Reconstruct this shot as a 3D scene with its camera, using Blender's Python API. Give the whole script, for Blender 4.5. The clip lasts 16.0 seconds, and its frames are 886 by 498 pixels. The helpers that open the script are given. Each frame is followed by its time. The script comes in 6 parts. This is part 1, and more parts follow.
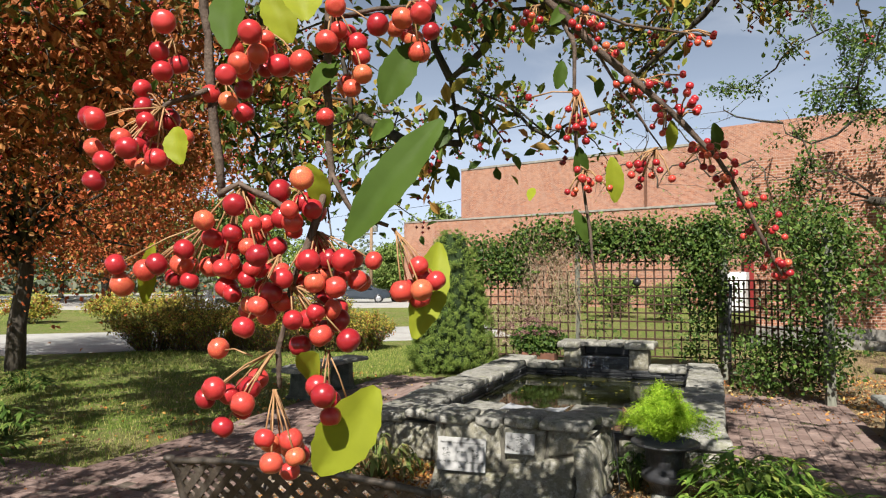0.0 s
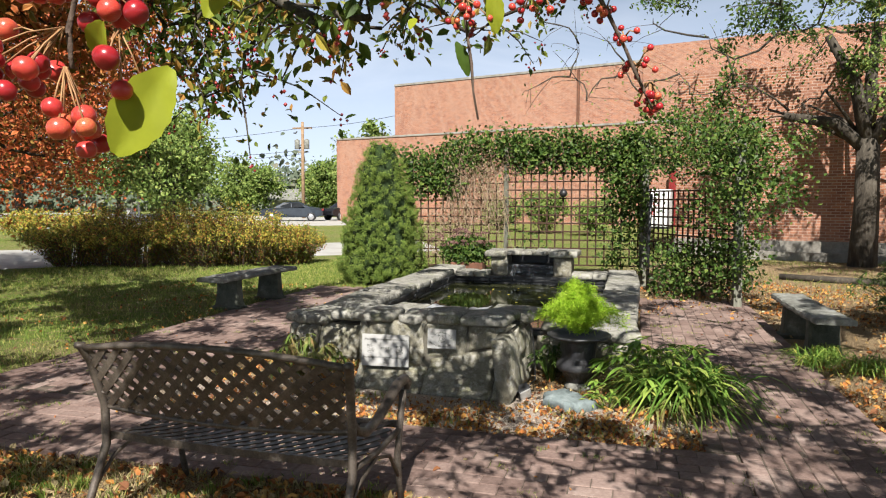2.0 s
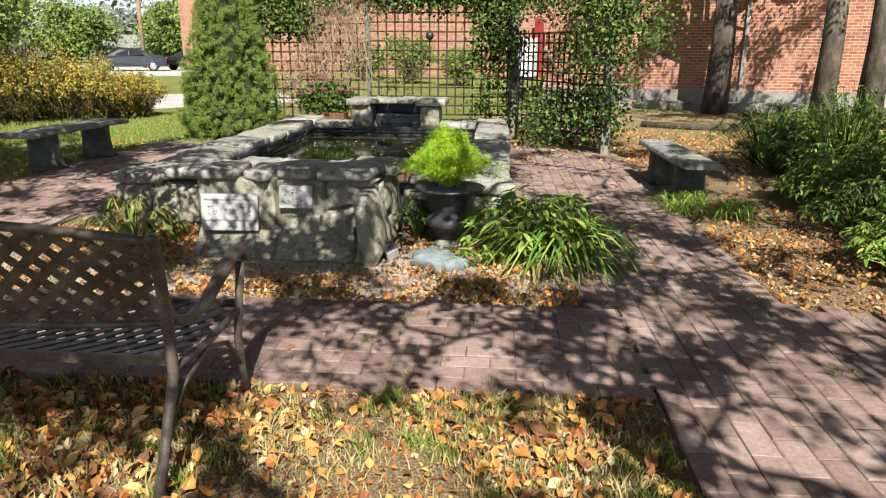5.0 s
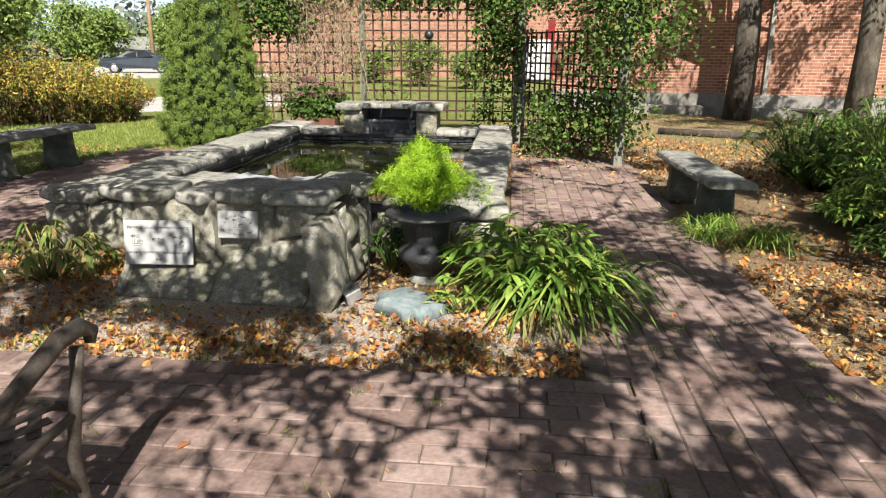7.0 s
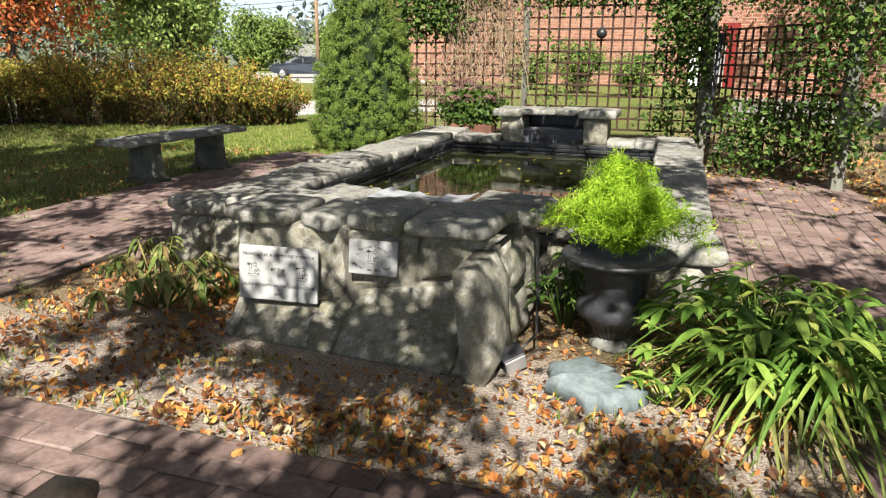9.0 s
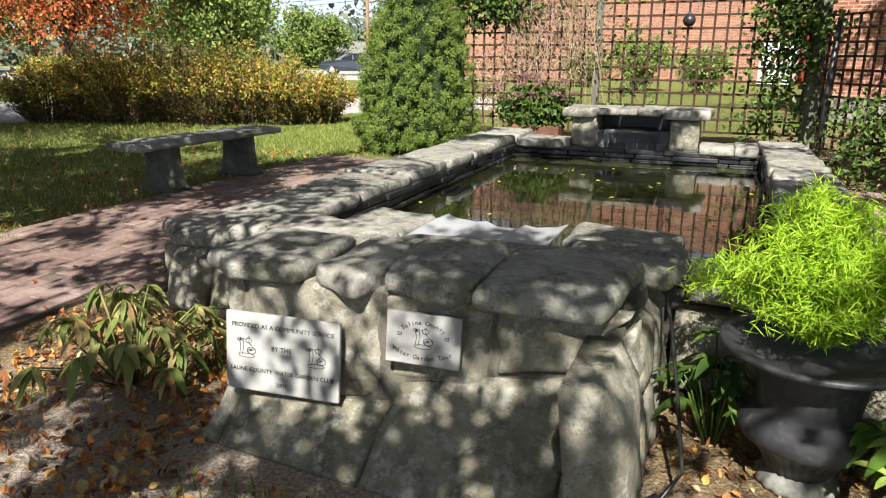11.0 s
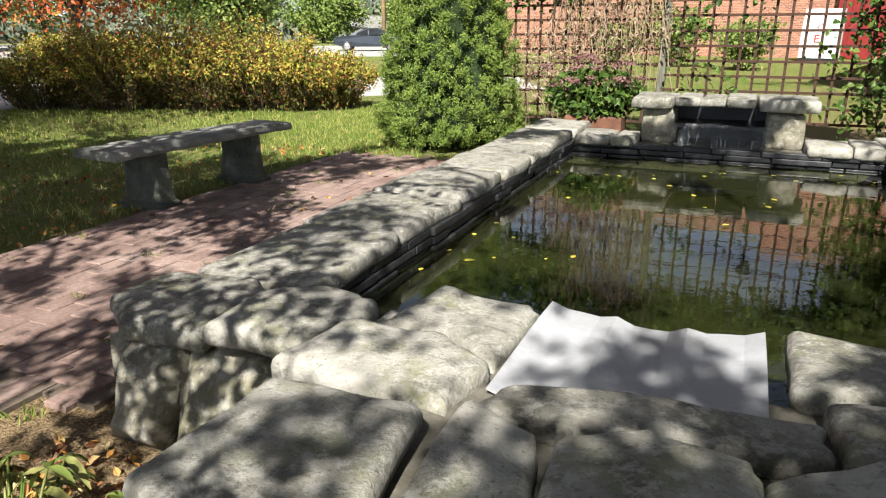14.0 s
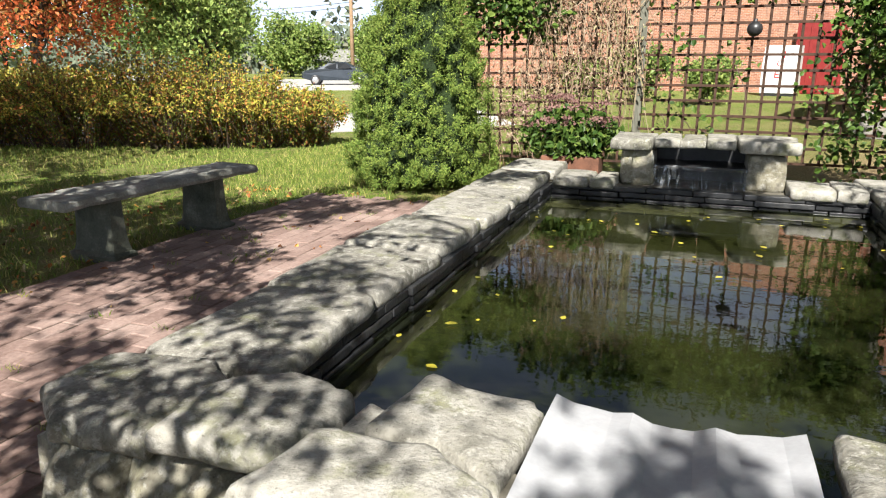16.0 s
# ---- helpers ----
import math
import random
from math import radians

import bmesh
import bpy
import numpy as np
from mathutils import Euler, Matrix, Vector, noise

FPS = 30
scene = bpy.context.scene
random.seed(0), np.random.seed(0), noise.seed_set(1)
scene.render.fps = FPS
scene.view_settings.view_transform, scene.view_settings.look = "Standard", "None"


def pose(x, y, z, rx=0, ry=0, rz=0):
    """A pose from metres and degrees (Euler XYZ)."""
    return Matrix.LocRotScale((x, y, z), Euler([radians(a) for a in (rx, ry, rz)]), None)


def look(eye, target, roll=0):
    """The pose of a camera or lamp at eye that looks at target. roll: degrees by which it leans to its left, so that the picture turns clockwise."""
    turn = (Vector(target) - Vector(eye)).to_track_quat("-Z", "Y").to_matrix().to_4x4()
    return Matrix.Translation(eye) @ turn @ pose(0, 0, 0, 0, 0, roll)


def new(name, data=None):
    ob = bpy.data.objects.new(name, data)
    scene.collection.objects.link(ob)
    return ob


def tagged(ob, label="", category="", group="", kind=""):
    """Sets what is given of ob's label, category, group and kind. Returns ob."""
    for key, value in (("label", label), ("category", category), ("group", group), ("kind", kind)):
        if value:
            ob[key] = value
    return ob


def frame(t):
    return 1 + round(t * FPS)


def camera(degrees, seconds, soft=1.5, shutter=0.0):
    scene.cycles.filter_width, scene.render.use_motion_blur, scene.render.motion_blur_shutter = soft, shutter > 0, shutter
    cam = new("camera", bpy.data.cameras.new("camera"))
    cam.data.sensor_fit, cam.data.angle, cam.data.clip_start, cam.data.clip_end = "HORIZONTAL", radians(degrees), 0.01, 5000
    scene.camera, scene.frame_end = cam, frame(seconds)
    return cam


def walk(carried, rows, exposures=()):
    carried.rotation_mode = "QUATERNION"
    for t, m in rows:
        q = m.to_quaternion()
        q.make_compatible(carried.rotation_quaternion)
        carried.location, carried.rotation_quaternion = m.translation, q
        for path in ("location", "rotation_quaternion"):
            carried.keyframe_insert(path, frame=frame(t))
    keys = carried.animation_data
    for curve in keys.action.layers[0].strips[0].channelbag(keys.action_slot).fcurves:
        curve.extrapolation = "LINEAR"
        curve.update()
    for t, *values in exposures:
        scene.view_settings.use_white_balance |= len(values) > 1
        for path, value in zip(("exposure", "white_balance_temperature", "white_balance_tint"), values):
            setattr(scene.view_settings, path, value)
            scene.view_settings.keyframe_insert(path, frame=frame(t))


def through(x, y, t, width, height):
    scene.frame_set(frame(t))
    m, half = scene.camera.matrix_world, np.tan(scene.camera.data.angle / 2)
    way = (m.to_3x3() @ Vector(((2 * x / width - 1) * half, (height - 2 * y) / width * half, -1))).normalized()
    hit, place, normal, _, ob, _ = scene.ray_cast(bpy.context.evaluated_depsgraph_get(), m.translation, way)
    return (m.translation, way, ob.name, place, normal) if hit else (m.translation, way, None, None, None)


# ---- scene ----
cam = camera(65.7, 16.0, 1.15)
PATH = [
    (0, (0.791, -5.22, 1.788), (0.074, -3.355, 1.875), -0.1),
    (0.5, (0.832, -5.233, 1.719), (0.142, -3.356, 1.766), -0.1),
    (1, (0.886, -5.225, 1.691), (0.227, -3.337, 1.684), -0.0),
    (1.5, (0.891, -5.205, 1.638), (0.285, -3.3, 1.576), 0.0),
    (2, (0.895, -5.21, 1.616), (0.357, -3.289, 1.471), -0.1),
    (2.5, (0.88, -5.187, 1.59), (0.42, -3.253, 1.371), 0.1),
    (3, (0.856, -5.143, 1.561), (0.462, -3.203, 1.275), 0.0),
    (3.5, (0.832, -5.089, 1.547), (0.488, -3.16, 1.145), 0.2),
    (4, (0.773, -5.015, 1.532), (0.467, -3.101, 1.038), 0.2),
    (4.5, (0.758, -4.832, 1.506), (0.481, -2.927, 0.966), 0.2),
    (5, (0.811, -4.56, 1.486), (0.661, -2.646, 0.928), 0.3),
    (7.5, (0.985, -3.353, 1.435), (0.756, -1.443, 0.887), 0.5),
    (8, (0.877, -3.108, 1.414), (0.483, -1.225, 0.869), 0.5),
    (8.5, (0.748, -2.848, 1.388), (0.229, -0.994, 0.849), 0.5),
    (9, (0.623, -2.563, 1.351), (0.027, -0.73, 0.817), 0.4),
    (9.5, (0.517, -2.239, 1.363), (-0.134, -0.425, 0.83), 0.3),
    (12, (-0.22, -1.044, 1.237), (-0.969, 0.723, 0.674), 0.4),
    (12.5, (-0.406, -0.83, 1.265), (-1.163, 0.919, 0.661), 0.3),
    (13, (-0.524, -0.678, 1.286), (-1.256, 1.078, 0.669), 0.3),
    (13.5, (-0.593, -0.491, 1.298), (-1.339, 1.261, 0.687), 0.0),
    (14, (-0.627, -0.325, 1.329), (-1.384, 1.424, 0.72), -0.2),
    (14.5, (-0.706, -0.211, 1.343), (-1.455, 1.541, 0.735), -0.0),
    (15, (-0.797, -0.088, 1.381), (-1.538, 1.67, 0.781), 0.1),
    (15.5, (-0.825, -0.081, 1.4), (-1.539, 1.702, 0.839), 0.0),
    (16, (-0.792, -0.054, 1.384), (-1.476, 1.751, 0.861), 0.0),
]
walk(cam, [(t, look(eye, target, roll)) for t, eye, target, roll in PATH], [(0, 0.90), (2, 1.02), (4, 1.18), (8, 1.24), (12, 1.28), (16, 1.42)])

# ---- world, sun, exposure ----
SUN = Vector((-0.17, 0.72, -0.74)).normalized()
world = bpy.data.worlds.new("sky")
scene.world = world
world.use_nodes = True
wn = world.node_tree
sky = wn.nodes.new("ShaderNodeTexSky")
sky.sky_type, sky.sun_disc = "NISHITA", False
sky.sun_elevation = math.asin(-SUN.z)
sky.sun_rotation = math.atan2(-SUN.x, -SUN.y)
sky.air_density, sky.dust_density, sky.ozone_density = 1.0, 0.6, 2.2
bg = wn.nodes["Background"]
bg.inputs["Strength"].default_value = 0.020
# thin white cloud streaks over the blue
tc = wn.nodes.new("ShaderNodeTexCoord")
cm = wn.nodes.new("ShaderNodeMapping")
cm.inputs["Scale"].default_value = (1.6, 1.6, 5.0)
cn = wn.nodes.new("ShaderNodeTexNoise")
cn.inputs["Scale"].default_value, cn.inputs["Detail"].default_value, cn.inputs["Distortion"].default_value = 2.2, 7.0, 0.6
cr = wn.nodes.new("ShaderNodeValToRGB")
cr.color_ramp.elements[0].position, cr.color_ramp.elements[1].position = 0.48, 0.70
cmix = wn.nodes.new("ShaderNodeMix")
cmix.data_type = "RGBA"
cmix.inputs[7].default_value = (11.0, 11.6, 12.6, 1)
wn.links.new(tc.outputs["Generated"], cm.inputs["Vector"])
wn.links.new(cm.outputs["Vector"], cn.inputs["Vector"])
wn.links.new(cn.outputs["Fac"], cr.inputs["Fac"])
# bright pale haze low over the horizon that thins out towards the zenith
hs = wn.nodes.new("ShaderNodeSeparateXYZ")
hr = wn.nodes.new("ShaderNodeValToRGB")
hr.color_ramp.elements.new(0.30)
for e, (p, k) in zip(hr.color_ramp.elements, ((0.03, 0.92), (0.26, 0.42), (0.52, 0.0))):
    e.position, e.color = p, (k, k, k, 1)
hmix = wn.nodes.new("ShaderNodeMix")
hmix.data_type = "RGBA"
hmix.inputs[7].default_value = (22.5, 26.5, 33.5, 1)
wn.links.new(tc.outputs["Generated"], hs.inputs[0])
wn.links.new(hs.outputs["Z"], hr.inputs["Fac"])
wn.links.new(cr.outputs["Color"], cmix.inputs[0])
wn.links.new(sky.outputs["Color"], cmix.inputs[6])
wn.links.new(hr.outputs["Color"], hmix.inputs[0])
wn.links.new(cmix.outputs[2], hmix.inputs[6])
wn.links.new(hmix.outputs[2], bg.inputs["Color"])

sun = new("sun", bpy.data.lights.new("sun", "SUN"))
sun.data.energy, sun.data.angle, sun.data.color = 5.0, radians(0.53), (1.0, 0.96, 0.90)
sun.matrix_world = look((0, 0, 30), Vector((0, 0, 30)) + SUN)

# ---- materials ----


def material(name, rough=0.8, metal=0.0, spec=0.3):
    m = bpy.data.materials.new(name)
    m.use_nodes = True
    b = m.node_tree.nodes["Principled BSDF"]
    b.inputs["Roughness"].default_value, b.inputs["Metallic"].default_value = rough, metal
    b.inputs["Specular IOR Level"].default_value = spec
    return m, m.node_tree, b


def add(nt, kind, **values):
    n = nt.nodes.new(kind)
    for key, value in values.items():
        n.inputs[key.replace("_", " ")].default_value = value
    return n


def ramp(nt, fac, stops):
    r = nt.nodes.new("ShaderNodeValToRGB")
    while len(r.color_ramp.elements) < len(stops):
        r.color_ramp.elements.new(0.5)
    for e, (p, c) in zip(r.color_ramp.elements, stops):
        e.position, e.color = p, (*c, 1)
    nt.links.new(fac, r.inputs["Fac"])
    return r.outputs["Color"]


def noise_out(nt, scale, detail=5.0, rough=0.55, coord="Object", stretch=None, distortion=0.0):
    t = nt.nodes.new("ShaderNodeNewGeometry" if coord == "Position" else "ShaderNodeTexCoord")
    n = add(nt, "ShaderNodeTexNoise", Scale=scale, Detail=detail, Roughness=rough, Distortion=distortion)
    if stretch:
        m = nt.nodes.new("ShaderNodeMapping")
        m.inputs["Scale"].default_value = stretch
        nt.links.new(t.outputs[coord], m.inputs["Vector"])
        nt.links.new(m.outputs["Vector"], n.inputs["Vector"])
    else:
        nt.links.new(t.outputs[coord], n.inputs["Vector"])
    return n.outputs["Fac"]


def blend(nt, fac, a, b, mode="MIX"):
    m = nt.nodes.new("ShaderNodeMix")
    m.data_type, m.blend_type = "RGBA", mode
    for socket, value in ((0, fac), (6, a), (7, b)):
        if hasattr(value, "links") or hasattr(value, "is_linked"):
            nt.links.new(value, m.inputs[socket])
        else:
            m.inputs[socket].default_value = value if socket == 0 else (*value, 1)
    return m.outputs[2]


def bump(nt, b, height, strength=0.4, distance=0.02):
    n = add(nt, "ShaderNodeBump", Strength=strength, Distance=distance)
    nt.links.new(height, n.inputs["Height"])
    nt.links.new(n.outputs["Normal"], b.inputs["Normal"])


def varied(name, stops, scale=6.0, rough=0.8, metal=0.0, fine=60.0, relief=0.4, distance=0.01, island=0.0, per_object=0.0, spec=0.3, coord="Object", stretch=None, grain=0.45):
    """Colour from two noises, with optional change from piece to piece."""
    m, nt, b = material(name, rough, metal, spec)
    big = noise_out(nt, scale, 6.0, 0.6, coord, stretch)
    small = noise_out(nt, fine, 4.0, 0.6, coord, stretch)
    mix = add(nt, "ShaderNodeMath")
    mix.operation = "MULTIPLY_ADD"
    nt.links.new(small, mix.inputs[0])
    mix.inputs[1].default_value = grain
    shift = add(nt, "ShaderNodeMath")
    shift.operation = "MULTIPLY_ADD"
    nt.links.new(big, shift.inputs[0])
    shift.inputs[1].default_value, shift.inputs[2].default_value = 1.0, -0.025 - 0.5 * grain
    nt.links.new(shift.outputs[0], mix.inputs[2])
    fac = mix.outputs[0]
    amount = island or per_object
    if amount:
        src = nt.nodes.new("ShaderNodeNewGeometry" if island else "ShaderNodeObjectInfo")
        k = add(nt, "ShaderNodeMath")
        k.operation = "MULTIPLY_ADD"
        nt.links.new(src.outputs["Random Per Island" if island else "Random"], k.inputs[0])
        k.inputs[1].default_value = amount
        c = add(nt, "ShaderNodeMath")
        c.operation = "SUBTRACT"
        nt.links.new(fac, c.inputs[0])
        c.inputs[1].default_value = amount / 2
        nt.links.new(c.outputs[0], k.inputs[2])
        fac = k.outputs[0]
    nt.links.new(ramp(nt, fac, stops), b.inputs["Base Color"])
    if relief:
        bump(nt, b, mix.outputs[0], relief, distance)
    return m


def leaf_material(name, stops, rough=0.55, through=0.35, spec=0.35):
    """Leaves that differ one by one and let some light through."""
    m, nt, b = material(name, rough, 0, spec * 0.6)
    geo = nt.nodes.new("ShaderNodeNewGeometry")
    col = ramp(nt, geo.outputs["Random Per Island"], stops)
    tint = noise_out(nt, 40.0, 3.0)
    col = blend(nt, 0.35, col, ramp(nt, tint, [(0.3, (0.45, 0.45, 0.4)), (0.7, (1, 1, 1))]), "MULTIPLY")
    nt.links.new(col, b.inputs["Base Color"])
    t = nt.nodes.new("ShaderNodeBsdfTranslucent")
    nt.links.new(col, t.inputs["Color"])
    mix = nt.nodes.new("ShaderNodeMixShader")
    mix.inputs[0].default_value = through * 0.62
    out = nt.nodes["Material Output"]
    nt.links.new(b.outputs[0], mix.inputs[1])
    nt.links.new(t.outputs[0], mix.inputs[2])
    nt.links.new(mix.outputs[0], out.inputs["Surface"])
    return m


def lichen(m, olive, dark, scale=5.0):
    """Olive lichen, dark weather stains and small pits over a stone."""
    nt = m.node_tree
    b = nt.nodes["Principled BSDF"]
    col = b.inputs["Base Color"].links[0].from_socket
    a = ramp(nt, noise_out(nt, scale, 7.0, 0.7, "Position"), [(0.52, (0, 0, 0)), (0.66, (0.7, 0.7, 0.7))])
    c = ramp(nt, noise_out(nt, scale * 0.45, 6.0, 0.75, "Position", None, 0.8), [(0.54, (0, 0, 0)), (0.68, (0.75, 0.75, 0.75))])
    e = ramp(nt, noise_out(nt, scale * 5.0, 6.0, 0.75, "Position"), [(0.51, (0, 0, 0)), (0.60, (0.7, 0.7, 0.7))])
    h = ramp(nt, noise_out(nt, scale * 2.4, 7.0, 0.75, "Position", None, 0.5), [(0.34, (0.7, 0.7, 0.7)), (0.47, (0, 0, 0))])
    d = ramp(nt, noise_out(nt, 85.0, 3.0, 0.6, "Position"), [(0.28, (0.6, 0.6, 0.6)), (0.40, (0, 0, 0))])
    col = blend(nt, a, col, olive)
    col = blend(nt, c, col, dark)
    col = blend(nt, h, col, tuple(0.8 * q for q in dark))
    col = blend(nt, e, col, (0.37, 0.36, 0.32))
    col = blend(nt, d, col, (0.05, 0.045, 0.035))
    nt.links.new(col, b.inputs["Base Color"])


GREY_STONE = [(0.15, (0.08, 0.077, 0.062)), (0.35, (0.19, 0.182, 0.152)), (0.6, (0.30, 0.288, 0.25)), (0.85, (0.41, 0.395, 0.35))]
M_cap = varied("weathered_limestone", GREY_STONE, 7.0, 0.9, fine=90, relief=0.9, distance=0.018, per_object=0.24, coord="Position", grain=0.30)
M_wall = varied("lichen_stone", [(0.15, (0.084, 0.075, 0.045)), (0.4, (0.218, 0.203, 0.148)), (0.65, (0.302, 0.282, 0.221)), (0.9, (0.386, 0.365, 0.303))], 6.0, 0.92, fine=52, relief=0.9, distance=0.014, per_object=0.16, coord="Position", grain=0.34)
lichen(M_cap, (0.17, 0.175, 0.085), (0.085, 0.082, 0.07))
lichen(M_wall, (0.19, 0.19, 0.095), (0.11, 0.10, 0.08), 4.0)
M_joint = varied("old_mortar", [(0.2, (0.05, 0.045, 0.033)), (0.8, (0.19, 0.175, 0.14))], 8, 0.95, fine=70)
M_ledger = varied("wet_slate", [(0.2, (0.012, 0.013, 0.014)), (0.55, (0.022, 0.023, 0.025)), (0.9, (0.06, 0.06, 0.058))], 9, 0.4, fine=50, relief=0.6, per_object=0.3, spec=0.5)
M_pond = varied("pond_liner", [(0.2, (0.012, 0.013, 0.006)), (0.8, (0.045, 0.045, 0.016))], 1.5, 0.9, fine=9)
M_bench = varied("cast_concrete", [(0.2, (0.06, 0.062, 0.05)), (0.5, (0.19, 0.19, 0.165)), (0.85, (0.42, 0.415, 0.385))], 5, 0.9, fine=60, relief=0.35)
# darker grey-green copy of the bench concrete; shade under the seat is painted in
M_bench_leg = varied("shaded_leg_concrete", [(0.2, (0.03, 0.034, 0.024)), (0.55, (0.10, 0.105, 0.082)), (0.9, (0.27, 0.265, 0.235))], 5, 0.9, fine=60, relief=0.4)
M_paver = varied("brick_paver", [(0.1, (0.085, 0.055, 0.046)), (0.4, (0.18, 0.122, 0.102)), (0.65, (0.27, 0.195, 0.165)), (0.9, (0.37, 0.30, 0.265))], 1.7, 0.88, fine=42, relief=0.6, distance=0.008, per_object=0.26, coord="Position", grain=0.6)
M_paver_far = varied("brick_paver_far", [(0.1, (0.085, 0.055, 0.046)), (0.4, (0.18, 0.122, 0.102)), (0.65, (0.27, 0.195, 0.165)), (0.9, (0.37, 0.30, 0.265))], 1.7, 0.88, fine=42, relief=0.6, distance=0.008, island=0.26, coord="Position", grain=0.6)
M_sand = varied("joint_sand", [(0.2, (0.05, 0.04, 0.028)), (0.5, (0.125, 0.098, 0.076)), (0.8, (0.20, 0.16, 0.13))], 4, 0.97, fine=80)
M_road = varied("pale_gravel_drive", [(0.2, (0.27, 0.26, 0.24)), (0.8, (0.46, 0.45, 0.42))], 1.2, 0.95, fine=30)
M_iron = varied("bronze_cast_metal", [(0.15, (0.030, 0.025, 0.021)), (0.5, (0.105, 0.085, 0.068)), (0.9, (0.24, 0.21, 0.175))], 14, 0.5, 0.35, fine=90, relief=0.25, spec=0.4)
M_lattice = varied("brown_lattice", [(0.2, (0.022, 0.012, 0.008)), (0.8, (0.085, 0.042, 0.024))], 10, 0.75, fine=60)
M_post = varied("grey_wood_post", [(0.2, (0.06, 0.06, 0.045)), (0.8, (0.24, 0.24, 0.19))], 6, 0.9, fine=50, stretch=(1, 1, 0.15))
M_bark = varied("dark_bark", [(0.2, (0.018, 0.014, 0.010)), (0.5, (0.06, 0.05, 0.038)), (0.85, (0.16, 0.14, 0.11))], 7, 0.95, fine=35, relief=0.9, distance=0.03, stretch=(1, 1, 0.25))
M_bark_pale = varied("mottled_bark", [(0.25, (0.022, 0.018, 0.013)), (0.5, (0.075, 0.062, 0.046)), (0.72, (0.16, 0.14, 0.105)), (0.9, (0.34, 0.31, 0.25))], 6, 0.95, fine=30, relief=0.8, distance=0.02, stretch=(1, 1, 0.4))
M_twig = varied("fruit_twig", [(0.2, (0.03, 0.02, 0.015)), (0.8, (0.17, 0.12, 0.09))], 60, 0.8, fine=300)
M_white = varied("white_paint", [(0.2, (0.508, 0.508, 0.498)), (0.8, (0.672, 0.672, 0.664))], 3, 0.55, fine=40, relief=0.1)
M_plaque = varied("pale_metal_plaque", [(0.2, (0.29, 0.286, 0.272)), (0.8, (0.44, 0.435, 0.415))], 8, 0.5, fine=120, relief=0.08)
M_ink = material("black_ink", 0.6)[0]
M_ink.node_tree.nodes["Principled BSDF"].inputs["Base Color"].default_value = (0.015, 0.015, 0.014, 1)
M_liner = varied("white_liner", [(0.2, (0.26, 0.265, 0.275)), (0.8, (0.39, 0.395, 0.405))], 5, 0.45, fine=60, relief=0.12)
M_black = varied("black_plastic", [(0.2, (0.008, 0.008, 0.009)), (0.8, (0.035, 0.035, 0.036))], 10, 0.4, fine=60, relief=0.15, spec=0.5)
M_urn = varied("black_urn", [(0.25, (0.014, 0.014, 0.016)), (0.55, (0.035, 0.035, 0.038)), (0.85, (0.13, 0.13, 0.13))], 9, 0.5, fine=45, relief=0.3, spec=0.5)
M_rock = varied("blue_grey_rock", [(0.2, (0.084, 0.098, 0.094)), (0.5, (0.168, 0.203, 0.202)), (0.85, (0.322, 0.357, 0.353))], 8, 0.85, fine=40, relief=0.5)
M_terracotta = varied("rusty_planter", [(0.2, (0.06, 0.03, 0.02)), (0.8, (0.22, 0.10, 0.06))], 6, 0.9)
M_red = varied("red_paint", [(0.2, (0.154, 0.014, 0.014)), (0.8, (0.252, 0.032, 0.028))], 4, 0.5, relief=0.1)
M_foundation = varied("stone_foundation", [(0.2, (0.13, 0.12, 0.10)), (0.8, (0.36, 0.34, 0.30))], 2.5, 0.95, fine=25)

L_cone = leaf_material("spruce_needles", [(0.0, (0.081, 0.140, 0.024)), (0.5, (0.162, 0.242, 0.046)), (1.0, (0.297, 0.365, 0.080))], 0.6, 0.25)
L_hedge = leaf_material("yellowing_leaves", [(0.0, (0.10, 0.15, 0.025)), (0.3, (0.25, 0.28, 0.05)), (0.55, (0.50, 0.44, 0.07)), (0.75, (0.56, 0.42, 0.09)), (0.88, (0.42, 0.19, 0.06)), (1.0, (0.26, 0.08, 0.03))], 0.55, 0.4)
L_straw = leaf_material("straw_grass", [(0.0, (0.18, 0.23, 0.05)), (0.3, (0.34, 0.31, 0.12)), (1.0, (0.58, 0.47, 0.26))], 0.7, 0.3)
L_vine = leaf_material("vine_leaves", [(0.0, (0.030, 0.065, 0.013)), (0.5, (0.071, 0.131, 0.024)), (1.0, (0.166, 0.228, 0.049))], 0.45, 0.35)
L_dry = leaf_material("dry_vine", [(0.0, (0.17, 0.11, 0.07)), (0.5, (0.34, 0.24, 0.16)), (0.8, (0.42, 0.33, 0.24)), (1.0, (0.26, 0.28, 0.09))], 0.8, 0.25)
L_red = leaf_material("autumn_leaves", [(0.0, (0.126, 0.124, 0.030)), (0.3, (0.337, 0.094, 0.036)), (0.6, (0.562, 0.124, 0.042)), (0.85, (0.647, 0.211, 0.072)), (1.0, (0.421, 0.299, 0.072))], 0.55, 0.45)
L_crab = leaf_material("crabapple_leaves", [(0.0, (0.048, 0.084, 0.017)), (0.45, (0.108, 0.168, 0.030)), (0.75, (0.276, 0.288, 0.048)), (0.92, (0.432, 0.192, 0.060)), (1.0, (0.432, 0.360, 0.060))], 0.5, 0.45)
L_tree = leaf_material("tree_leaves", [(0.0, (0.086, 0.134, 0.033)), (0.5, (0.169, 0.253, 0.056)), (1.0, (0.338, 0.395, 0.114))], 0.55, 0.4)
